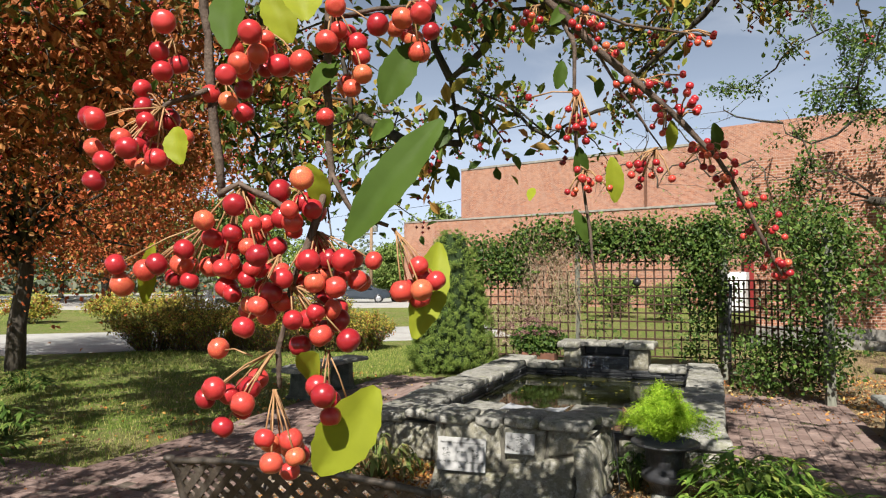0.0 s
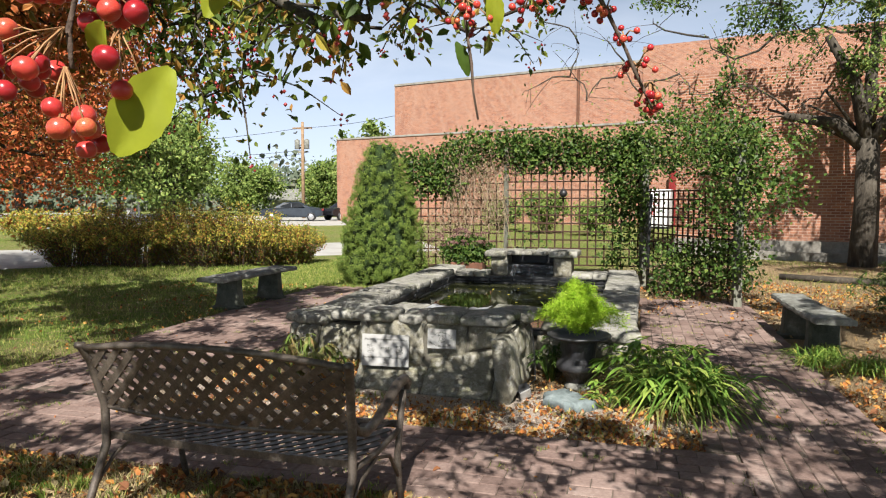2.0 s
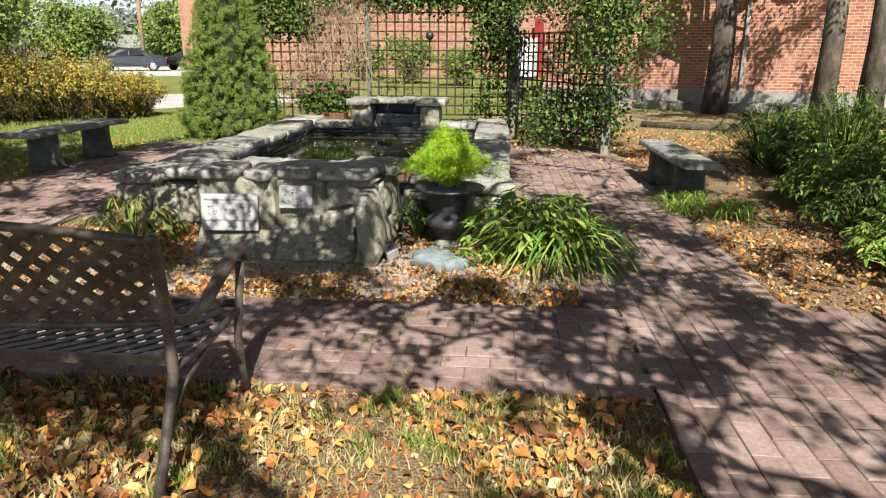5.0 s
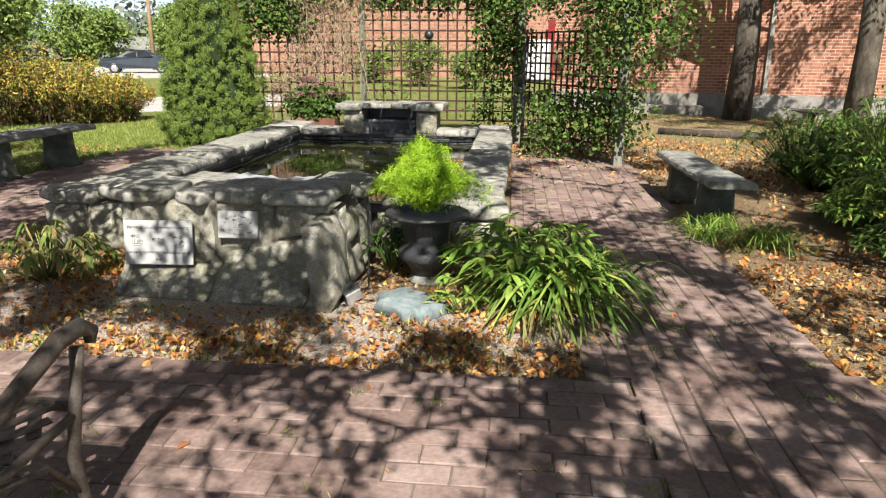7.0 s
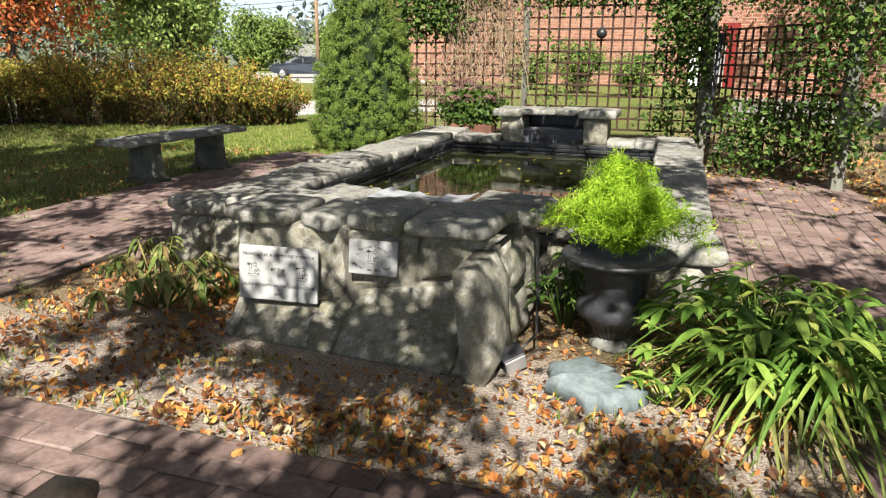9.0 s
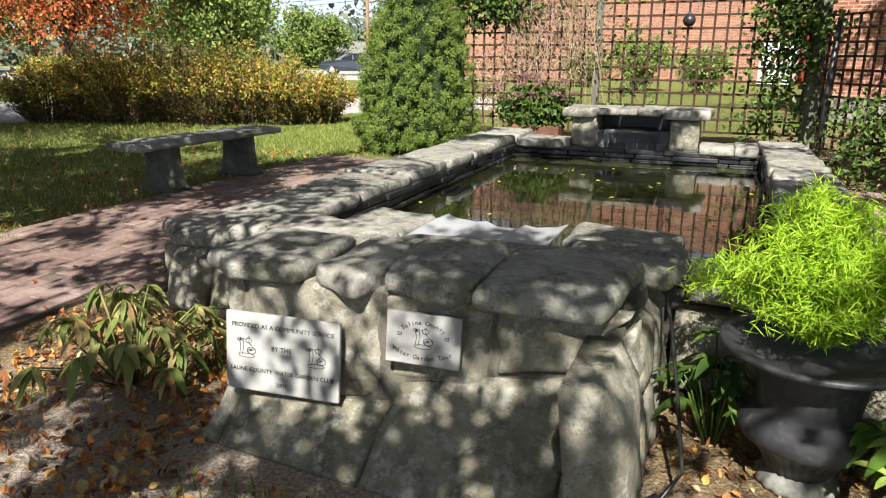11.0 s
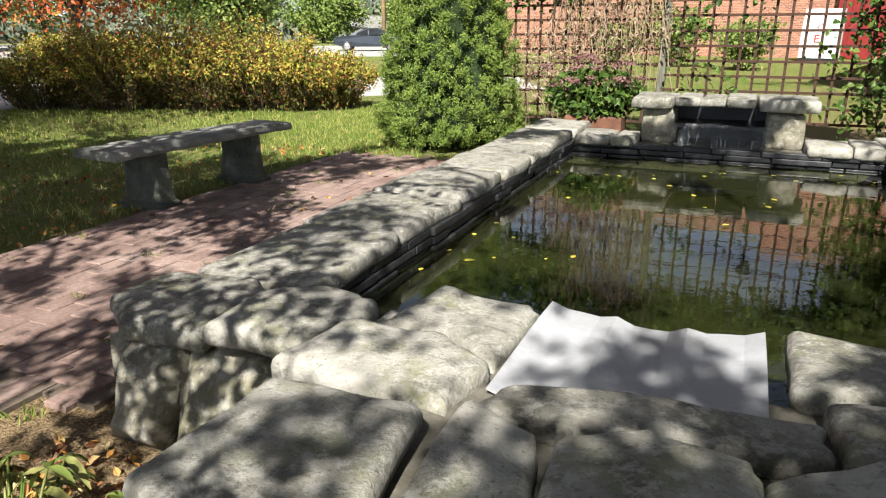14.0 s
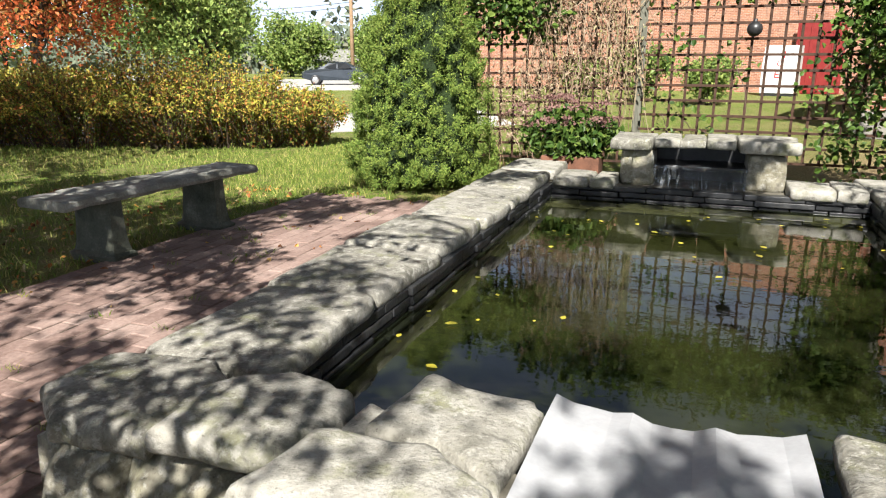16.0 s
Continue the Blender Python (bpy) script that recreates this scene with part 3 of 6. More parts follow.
# cap stones of the box and the front corner
CAPS = [
    ([(-1.51, 0.37), (-1.34, 0.27), (-1.10, 0.31), (-1.14, 0.78), (-1.50, 0.76)], 0.555, 0.632),
    ([(-1.07, 0.36), (-0.88, 0.28), (-0.83, 0.42), (-0.90, 0.76), (-1.09, 0.86)], 0.54, 0.615),
    ([(-0.82, 0.36), (-0.66, 0.29), (-0.52, 0.31), (-0.53, 0.79), (-0.72, 0.84), (-0.87, 0.75)], 0.555, 0.637),
    ([(-0.50, 0.31), (-0.12, 0.32), (-0.06, 0.84), (-0.34, 0.92), (-0.52, 0.78)], 0.55, 0.632),
    ([(-1.08, 0.86), (-0.72, 0.86), (-0.40, 0.95), (-0.40, 1.08), (-0.75, 1.06), (-1.06, 0.98)], 0.52, 0.58),
    ([(-1.64, 0.92), (-1.15, 0.89), (-1.12, 1.10), (-1.30, 1.23), (-1.58, 1.21)], 0.475, 0.555),
    ([(-1.51, 1.28), (-1.30, 1.25), (-1.13, 1.14), (-1.12, 1.54), (-1.46, 1.62)], 0.465, 0.545),
    ([(-1.63, 1.30), (-1.50, 1.28), (-1.47, 1.52), (-1.62, 1.54)], 0.36, 0.455),
    ([(-2.08, 1.16), (-1.72, 1.18), (-1.62, 1.38), (-1.68, 1.54), (-1.92, 1.61), (-2.09, 1.47)], 0.385, 0.472),
    ([(-2.68, 1.34), (-2.46, 1.19), (-2.13, 1.20), (-2.10, 1.56), (-2.30, 1.70), (-2.67, 1.63)], 0.325, 0.425),
    ([(-0.46, 1.24), (-0.02, 1.28), (0.02, 1.56), (-0.44, 1.62)], 0.475, 0.555),
    ([(-0.38, 0.96), (0.02, 0.90), (0.06, 1.24), (-0.38, 1.20)], 0.495, 0.575),
    ([(0.05, 1.16), (0.48, 1.10), (0.50, 1.58), (0.08, 1.60)], 0.38, 0.46),
]
for i, (o, z0, z1) in enumerate(CAPS):
    cx, cy = sum(p[0] for p in o) / len(o), sum(p[1] for p in o) / len(o)
    o = [(cx + (p[0] - cx) * 1.005, cy + (p[1] - cy) * 1.005) for p in o]
    slab("cap_stone", o, z0 - 0.002, z1 + (i % 3 - 1) * 0.006, M_cap, pond, 20 + i, 0.034, 0.012, 0.013, "", 0.045)
# long copings, slab by slab
y, i = 1.68, 0
while y < 7.0:
    L = rs.uniform(0.58, 1.0)
    y1 = min(y + L, 7.12)
    slab("coping_stone", rect(-2.655 + rs.uniform(-0.03, 0.03), y + 0.006, -2.075 + rs.uniform(-0.025, 0.02), y1 - 0.006, rs, 0.012), 0.315, 0.40 + rs.uniform(-0.01, 0.012), M_cap, pond, 60 + i, 0.025, 0.016, 0.012)
    y, i = y1, i + 1
y = 1.10
while y < 6.7:
    L = rs.uniform(0.45, 0.7)
    y1 = min(y + L, 6.85)
    slab("coping_stone", rect(0.49 + rs.uniform(-0.02, 0.02), y + 0.006, 0.955 + rs.uniform(-0.02, 0.02), y1 - 0.006, rs, 0.012), 0.315, 0.40 + rs.uniform(-0.01, 0.01), M_cap, pond, 90 + i, 0.025, 0.014, 0.012)
    y, i = y1, i + 1
for x0, x1 in ((-2.05, -1.72), (-1.71, -1.50), (-0.12, 0.24), (0.25, 0.48)):
    slab("coping_stone", rect(x0, 6.10, x1, 6.62, rs, 0.02), 0.30, 0.385 + rs.uniform(-0.01, 0.02), M_cap, pond, 120 + i, 0.025, 0.015, 0.012)
    i += 1
# ledger courses inside the pond
for z in (0.06, 0.115, 0.17, 0.225, 0.275):
    for a0, a1, axis, at, sign in ((PY0, PY1, "y", PX0, 1), (PY0, PY1, "y", PX1, -1), (PX0, PX1, "x", PY1, -1), (PX0, PX1, "x", PY0, 1)):
        a = a0
        while a < a1 - 0.02:
            b2 = min(a + rs.uniform(0.16, 0.48), a1)
            off = rs.uniform(-0.012, 0.022)
            h = 0.046
            if axis == "y":
                b = box_bm(at - sign * 0.08, a + 0.004, z, at + sign * off, b2 - 0.004, z + h, 0.008)
            else:
                b = box_bm(a + 0.004, at - sign * 0.08, z, b2 - 0.004, at + sign * off, z + h, 0.008)
            part("ledger_stone", b, M_ledger, pond)
            a = b2
# facing stones of the box front
F0, F1 = Vector((-1.435, 0.155)), Vector((-0.005, 0.06))


def front(u):
    p = F0.lerp(F1, u)
    return (p.x, p.y)


n_front = ((F1 - F0).y, -(F1 - F0).x)


def front_stone(bl, br, tr, tl, bulge, seed):
    """A rough-edged stone of the battered front, its four corners given along the wall and up it."""
    rng = random.Random(seed)
    out = Vector((*n_front, 0)).normalized()
    nx, nz = 16, 14
    ox = rng.uniform(0, 50)
    W = (F1 - F0).length
    w, h = (br[0] - bl[0]) * W, max(tl[1] - bl[1], tr[1] - br[1])
    verts, faces = [], []
    for j in range(nz + 1):
        for i in range(nx + 1):
            u, v = i / nx, j / nz
            s = (bl[0] * (1 - u) + br[0] * u) * (1 - v) + (tl[0] * (1 - u) + tr[0] * u) * v
            z = (bl[1] * (1 - u) + br[1] * u) * (1 - v) + (tl[1] * (1 - u) + tr[1] * u) * v
            s += 0.012 * noise.noise(Vector((s * 9 + ox, z * 14, 1)))
            z = max(0.0, z + 0.016 * noise.noise(Vector((s * 9, z * 9 + ox, 5))) * min(1, z * 20))
            e = min(min(u, 1 - u) * w, min(v, 1 - v) * h)
            prof = min(1.0, e / 0.02) ** 0.6
            p = F0.lerp(F1, s)
            depth = -0.010 + (0.012 + bulge * 0.7) * prof + (noise.noise(Vector((s * 6 + ox, z * 5, 2))) * 0.018 + noise.noise(Vector((s * 22 + ox, z * 18, 8))) * 0.007) * prof
            back = (0.182 + 0.135 * (p.x + 1.435)) * min(1.0, z / 0.19)
            verts.append(Vector((p.x, p.y, z)) + out * (depth - back))
    m = nx + 1
    for j in range(nz):
        for i in range(nx):
            a = j * m + i
            faces.append((a, a + 1, a + m + 1, a + m))
    rim = [i for i in range(m)] + [j * m + nx for j in range(1, nz + 1)] + [nz * m + i for i in range(nx - 1, -1, -1)] + [j * m for j in range(nz - 1, 0, -1)]
    n = len(verts)
    verts.extend([verts[i] - out * 0.07 for i in rim])
    for k in range(len(rim)):
        q = (k + 1) % len(rim)
        faces.append((rim[q], rim[k], n + k, n + q))
    return mesh_from("face_stone", verts, faces, M_wall, pond, "", True)


front_stone((0.0, 0.0), (0.045, 0.0), (0.05, 0.27), (0.005, 0.26), 0.02, 1)
front_stone((0.005, 0.275), (0.05, 0.285), (0.05, 0.56), (0.01, 0.56), 0.022, 2)
front_stone((0.055, 0.17), (0.41, 0.185), (0.40, 0.56), (0.06, 0.56), 0.006, 3)
front_stone((0.05, 0.0), (0.43, 0.0), (0.42, 0.17), (0.055, 0.155), 0.012, 4)
front_stone((0.425, 0.255), (0.655, 0.275), (0.66, 0.56), (0.412, 0.56), 0.018, 5)
front_stone((0.44, 0.0), (0.85, 0.0), (0.83, 0.355), (0.43, 0.24), 0.024, 6)
front_stone((0.672, 0.325), (0.835, 0.37), (0.94, 0.56), (0.672, 0.56), 0.020, 7)
front_stone((0.86, 0.0), (0.985, 0.0), (0.955, 0.54), (0.845, 0.36), 0.022, 8)
for y0, y1, z0, z1 in ((0.02, 0.42, 0.0, 0.50), (0.43, 0.80, 0.0, 0.26), (0.44, 0.82, 0.27, 0.48), (0.83, 1.22, 0.0, 0.46)):
    stone_face("face_stone", (-0.01, y0), (-0.01, y1), z0, z1, (1, 0), M_wall, pond, int(y0 * 90 + z0 * 77), 0.03, 0.05)
for y0, y1, z0, z1 in ((0.36, 0.72, 0.0, 0.5), (0.73, 1.2, 0.0, 0.42)):
    stone_face("face_stone", (-1.43, y1), (-1.43, y0), z0, z1, (-1, 0), M_wall, pond, int(y0 * 91 + 7), 0.03, 0.0)
# left front corner stones
for x0, x1 in ((-2.50, -2.24), (-2.22, -1.78), (-1.77, -1.38)):
    stone_face("face_stone", (x0, 1.09), (x1, 1.09), 0.0, 0.33 if x0 < -1.8 else 0.40, (0, -1), M_wall, pond, int(-x0 * 100), 0.03, 0.20)
for x0, x1 in ((0.02, 0.46), (0.47, 0.88)):
    stone_face("face_stone", (x0, 1.16), (x1, 1.16), 0.0, 0.33, (0, -1), M_wall, pond, int(x0 * 100) + 400, 0.04, 0.0)
y = 1.2
while y < 6.8:
    y1 = y + rs.uniform(0.35, 0.6)
    stone_face("face_stone", (-2.58, min(y1, 6.9)), (-2.58, y + 0.01), 0.0, 0.32, (-1, 0), M_wall, pond, int(y * 100), 0.03, 0.0)
    stone_face("face_stone", (0.88, y + 0.01), (0.88, min(y1, 6.9)), 0.0, 0.32, (1, 0), M_wall, pond, int(y * 100) + 3, 0.03, 0.0)
    y = y1
# white liner sheet over the spillway
v, f = [], []
for j in range(9):
    for i in range(13):
        u, w = i / 12, j / 8
        x = -1.10 + 0.60 * u
        yy = 1.02 + 0.60 * w
        z = 0.520 + 0.005 * math.sin(u * 9) * w + (0.016 if i in (0, 4, 8, 12) else 0) - 0.03 * max(0, w - 0.75) - 0.022 * math.sin(math.pi * u) * w
        v.append((x, yy, z))
for j in range(8):
    for i in range(12):
        a = j * 13 + i
        f.append((a, a + 1, a + 14, a + 13))
liner = mesh_from("liner_sheet", v, f, M_liner, None, "")
sol = liner.modifiers.new("thick", "SOLIDIFY")
sol.thickness, sol.offset = 0.006, -1
tagged(liner, "white plastic liner sheet laid over the spillway stones", "liner sheet")

# water


def water_material():
    m, nt, b = material("pond_water", 0.01, 0, 1.0)
    b.inputs["Base Color"].default_value = (0.12, 0.16, 0.05, 1)
    b.inputs["Transmission Weight"].default_value = 1.0
    b.inputs["IOR"].default_value = 1.45
    n1 = noise_out(nt, 4.0, 3.0, 0.5, "Object", (0.7, 1.6, 1), 0.3)
    n2 = noise_out(nt, 22.0, 2.0)
    k = add(nt, "ShaderNodeMath")
    k.operation = "MULTIPLY_ADD"
    nt.links.new(n2, k.inputs[0])
    k.inputs[1].default_value = 0.15
    nt.links.new(n1, k.inputs[2])
    bump(nt, b, k.outputs[0], 0.06, 0.02)
    return m


bm = bmesh.new()
vs = [bm.verts.new(p) for p in ((-2.12, 1.58, 0.20), (0.54, 1.58, 0.20), (0.54, 6.2, 0.20), (-2.12, 6.2, 0.20))]
bm.faces.new(vs)
water = tagged(part("water", bm, water_material()), "dark green pond water with soft ripples", "water", kind="structure")
water.visible_shadow = False

# spout: two piers, a lintel of slabs and a dark sheet of falling water
spout = empty("waterfall", pose(0, 0, 0), "stone waterfall with a slab lintel at the pond's end", "waterfall")
slab("pier", rect(-1.50, 6.38, -1.20, 6.95), 0.30, 0.62, M_wall, spout, 201, 0.04, 0.02, 0.02)
slab("pier", rect(-0.42, 6.38, -0.12, 6.95), 0.30, 0.62, M_wall, spout, 202, 0.04, 0.02, 0.02)
for x0, x1, z in ((-1.60, -1.22, 0.73), (-1.21, -0.99, 0.735), (-0.98, -0.78, 0.735), (-0.77, -0.52, 0.735), (-0.51, -0.02, 0.735)):
    slab("lintel_slab", rect(x0, 6.30, x1, 7.0, rs, 0.02), z - 0.10 if x1 - x0 > 0.3 else z - 0.07, z, M_cap, spout, int(210 - x0 * 50), 0.025, 0.02, 0.012)
part("back_panel", box_bm(-1.25, 6.84, 0.1, -0.35, 6.9, 0.66), M_black, spout, "black spillway back")
part("lip", box_bm(-1.20, 6.34, 0.47, -0.42, 6.86, 0.50, 0.006), M_black, spout, "wet black spillway lip")
fw, fnt, fb = material("falling_water", 0.12, 0, 0.6)
fn = noise_out(fnt, 11, 6, 0.7, "Object", (3.5, 1, 0.5), 0.6)
fb.inputs["Base Color"].default_value = (0.55, 0.58, 0.60, 1)
fnt.links.new(ramp(fnt, fn, [(0.48, (0.05, 0.05, 0.05)), (0.58, (0.28, 0.28, 0.28)), (0.72, (0.9, 0.9, 0.9))]), fb.inputs["Alpha"])
bump(fnt, fb, fn, 0.6, 0.02)
v, f = [], []
for j in range(8):
    for i in range(40):
        u, w = i / 39, j / 7
        v.append((-1.19 + 0.76 * u, 6.335 - 0.05 * math.sqrt(w) + 0.010 * noise.noise(Vector((u * 16, w * 1.5, 3))), 0.51 - 0.31 * w * w - 0.01 * w))
for j in range(7):
    for i in range(39):
        a = j * 40 + i
        f.append((a + 1, a, a + 40, a + 41))
mesh_from("falling_water", v, f, fw, spout, "thin sheet of falling water", True)
M_foam = varied("water_foam", [(0.2, (0.5, 0.52, 0.54)), (0.8, (0.75, 0.76, 0.78))], 40, 0.3, fine=200)
g = np.random.default_rng(17)
fp = np.column_stack([g.uniform(-1.2, -0.42, 420), 6.27 + g.normal(size=420) * 0.028, 0.203 + np.abs(g.normal(size=420)) * 0.010])
tagged(leaf_cloud("foam", fp, 0.020, M_foam, spout, g, 0.7, 0.3, np.tile((0, 0, 1.0), (420, 1)), "white foam where the water falls"), kind="stuff")

# ---- trellis and posts ----
trellis = empty("trellis", pose(0, 0, 0), "brown square lattice trellis behind the pond, overgrown with vines", "trellis")


def lattice(parent, p0, p1, z0, z1, step=0.155, bar=0.027):
    p0, p1 = Vector((*p0, 0)), Vector((*p1, 0))
    L = (p1 - p0).length
    turn = math.atan2((p1 - p0).y, (p1 - p0).x)
    n = max(1, round(L / step))
    for i in range(n + 1):
        s = part("slat", box_bm(-bar / 2, -0.009, z0, bar / 2, 0.009, z1, 0.002), M_lattice, parent)
        q = p0.lerp(p1, i / n)
        s.matrix_basis = pose(q.x, q.y, 0, 0, 0, math.degrees(turn))
    m = max(1, round((z1 - z0) / step))
    for j in range(m + 1):
        s = part("slat", box_bm(0, -0.024, -bar / 2, L, -0.009, bar / 2, 0.002), M_lattice, parent)
        s.matrix_basis = pose(p0.x, p0.y, z0 + (z1 - z0) * j / m, 0, 0, math.degrees(turn))


lattice(trellis, (-3.42, 8.0), (-1.56, 8.0), 0.30, 1.92)
lattice(trellis, (-1.50, 8.0), (0.95, 8.0), 0.36, 2.42)
lattice(trellis, (1.15, 7.9), (2.33, 5.75), 0.25, 1.75)
for x, y_, h, w in ((-3.48, 8.02, 2.4, 0.05), (-1.53, 8.02, 2.6, 0.045), (1.05, 7.97, 2.7, 0.075), (2.36, 5.65, 2.5, 0.06)):
    p = part("post", box_bm(-w, -w, 0, w, w, h, 0.01), M_post, trellis, "weathered grey wooden post")
    p.matrix_basis = pose(x, y_, 0, 0, 0, 8)
# black pole beside the corner post
tube("pole", [(1.12, 7.3, 0), (1.13, 7.32, 0.9), (1.16, 7.35, 1.7)], 0.028, M_black, trellis, 8, "black metal pole")

# ---- stone side benches ----


def stone_bench(m, label):
    b = empty("stone_bench", m, label, "bench", "stone benches beside the pond")
    n = 18
    v, f = [], []
    for i in range(n + 1):
        u = i / n
        x = -0.95 + 1.9 * u
        sag = 0.025 * (1 - (2 * u - 1) ** 2)
        wid = 0.225 + 0.012 * math.sin(u * 40) + 0.006 * math.sin(u * 97)
        for yy, z in ((-wid, 0.445), (-wid - 0.012, 0.47), (-wid, 0.50), (-wid + 0.03, 0.512), (wid - 0.03, 0.512), (wid, 0.50), (wid + 0.012, 0.47), (wid, 0.445)):
            v.append((x, yy + sag, z + 0.006 * noise.noise(Vector((x * 8, yy * 8, 0)))))
    for i in range(n):
        for k in range(8):
            a, c = i * 8 + k, i * 8 + (k + 1) % 8
            f.append((a, a + 8, c + 8, c))
    f += [tuple(range(8)), tuple(reversed(range(n * 8, n * 8 + 8)))]
    mesh_from("seat", v, f, M_bench, b, "grey cast concrete slab with a rough edge")
    for x in (-0.52, 0.52):
        v, f = [], []
        prof = [(0.0, 0.23, 0.115), (0.05, 0.24, 0.12), (0.07, 0.205, 0.095), (0.14, 0.19, 0.082), (0.28, 0.18, 0.072), (0.40, 0.178, 0.068), (0.45, 0.178, 0.068)]
        for z, hw, ht in prof:
            for sx, sy in ((-1, -0.8), (-0.8, -1), (0.8, -1), (1, -0.8), (1, 0.8), (0.8, 1), (-0.8, 1), (-1, 0.8)):
                v.append((x + ht * sx, hw * sy, z))
        for l in range(len(prof) - 1):
            for k in range(8):
                a, c = l * 8 + k, l * 8 + (k + 1) % 8
                f.append((a, c, c + 8, a + 8))
        f += [tuple(reversed(range(8))), tuple(range(len(v) - 8, len(v)))]
        mesh_from("leg", v, f, M_bench_leg, b, "weathered grey-green concrete leg, darkened in colour for the shade under the seat")
    return b


stone_bench(pose(-4.80, 4.12, 0, 0, 0, 86), "grey concrete garden bench at the lawn's edge")
stone_bench(pose(2.74, 3.0, 0, 0, 0, 92) @ Matrix.Diagonal((0.97, 0.80, 0.90, 1)), "grey concrete garden bench beside grass clumps")

# ---- metal bench ----


def metal_bench():
    b = empty("metal_bench", pose(-0.955, -2.28, 0, 0, 0, -2), "bronze cast metal bench with a woven lattice back", "bench")
    W, D = 0.68, 0.24

    def back_at(u, w):
        """A place on the back: u from -1 to 1 across, w from 0 to 1 up."""
        top = 0.955 - 0.055 * u * u
        low = 0.555 + 0.03 * u * u
        z = low + (top - low) * w
        return Vector((u * (W + 0.04 * w), -0.165 - 0.10 * w - 0.05 * (1 - u * u) * (0.4 + 0.6 * w), z))

    # back and seat weave: two layers of flat bars crossing
    def weave(place, nu, name, parent, wid, lift):
        for k in range(-nu, nu + 1):
            for s in (1, -1):
                pts = []
                for i in range(15):
                    w = i / 14
                    u = k / nu * 1.35 + s * (w - 0.5) * 0.62
                    if -0.985 < u < 0.985:
                        pts.append((place(u, w), place(u + 0.01, w) - place(u - 0.01, w)))
                if len(pts) < 3:
                    continue
                v, f = [], []
                for n_, (p, du) in enumerate(pts):
                    d = (pts[min(n_ + 1, len(pts) - 1)][0] - pts[max(n_ - 1, 0)][0]).normalized()
                    nn = du.cross(d).normalized() if s > 0 else du.cross(d).normalized()
                    sd = d.cross(nn).normalized() * wid
                    up = nn * (0.0035 + lift * s)
                    v += [p + sd + up, p - sd + up, p - sd + up - nn * 0.006, p + sd + up - nn * 0.006]
                for n_ in range(len(pts) - 1):
                    a = n_ * 4
                    f += [(a + q, a + (q + 1) % 4, a + 4 + (q + 1) % 4, a + 4 + q) for q in range(4)]
                mesh_from(name, v, f, M_iron, parent)

    weave(back_at, 10, "back_slat", b, 0.0165, 0.003)

    def seat_at(u, w):
        return Vector((u * (W - 0.01), -0.15 + 0.57 * w, 0.425 + 0.02 * (2 * w - 1) ** 2 - 0.012 * (1 - u * u)))

    weave(seat_at, 11, "seat_slat", b, 0.018, 0.003)
    us = [i / 12 * 2 - 1 for i in range(13)]
    tube("top_rail", [back_at(u, 1.0) for u in us], 0.017, M_iron, b, 8)
    tube("lower_rail", [back_at(u, 0.02) for u in us], 0.014, M_iron, b, 8)
    for w in (0.0, 1.0):
        v, f = [], []
        for u in us:
            p = seat_at(u, w)
            v += [p + Vector((0, -0.008, 0.014)), p + Vector((0, 0.008, 0.014)), p + Vector((0, 0.008, -0.022)), p + Vector((0, -0.008, -0.022))]
        for n_ in range(len(us) - 1):
            a = n_ * 4
            f += [(a + q, a + (q + 1) % 4, a + 4 + (q + 1) % 4, a + 4 + q) for q in range(4)]
        f += [(0, 1, 2, 3), tuple(reversed(range(len(v) - 4, len(v))))]
        mesh_from("seat_rail", v, f, M_iron, b)
    for s in (-1, 1):
        x = s * (W - 0.005)
        tube("back_leg", [(x, -0.37, 0), (x, -0.28, 0.18), (x, -0.175, 0.40), (x, -0.175, 0.60), (x + s * 0.02, -0.235, 0.83), (x + s * 0.035, -0.275, 0.915), (x + s * 0.045, -0.30, 0.92)], [0.020, 0.019, 0.021, 0.021, 0.021, 0.024, 0.016], M_iron, b, 8)
        tube("front_leg", [(x, 0.42, 0), (x, 0.385, 0.14), (x, 0.365, 0.30), (x, 0.40, 0.44), (x, 0.43, 0.54), (x, 0.445, 0.62)], [0.018, 0.017, 0.019, 0.019, 0.019, 0.021], M_iron, b, 8)
        tube("armrest", [(x, -0.195, 0.68), (x, -0.13, 0.585), (x, -0.03, 0.545), (x, 0.10, 0.56), (x, 0.24, 0.615), (x, 0.37, 0.665), (x, 0.47, 0.67), (x, 0.515, 0.64), (x, 0.505, 0.605)], [0.018, 0.02, 0.023, 0.025, 0.027, 0.029, 0.028, 0.024, 0.016], M_iron, b, 10)
        tube("side_rail", [(x, -0.175, 0.42), (x, 0.1, 0.405), (x, 0.39, 0.425)], 0.014, M_iron, b, 8)
        tube("brace", [(x, -0.27, 0.20), (x, -0.12, 0.33), (x, 0.08, 0.385), (x, 0.26, 0.33), (x, 0.375, 0.18)], 0.010, M_iron, b, 8)
    return b


metal_bench()

# ---- urn with fern ----


def lathe(profile, n=40, flute=None):
    v, f = [], []
    for z, r in profile:
        for k in range(n):
            a = 2 * math.pi * k / n
            rr = r * (1 + (flute(z, a) if flute else 0))
            v.append((rr * math.cos(a), rr * math.sin(a), z))
    for l in range(len(profile) - 1):
        for k in range(n):
            a, b = l * n + k, l * n + (k + 1) % n
            f.append((a, b, b + n, a + n))
    f.append(tuple(reversed(range(n))))
    return v, f


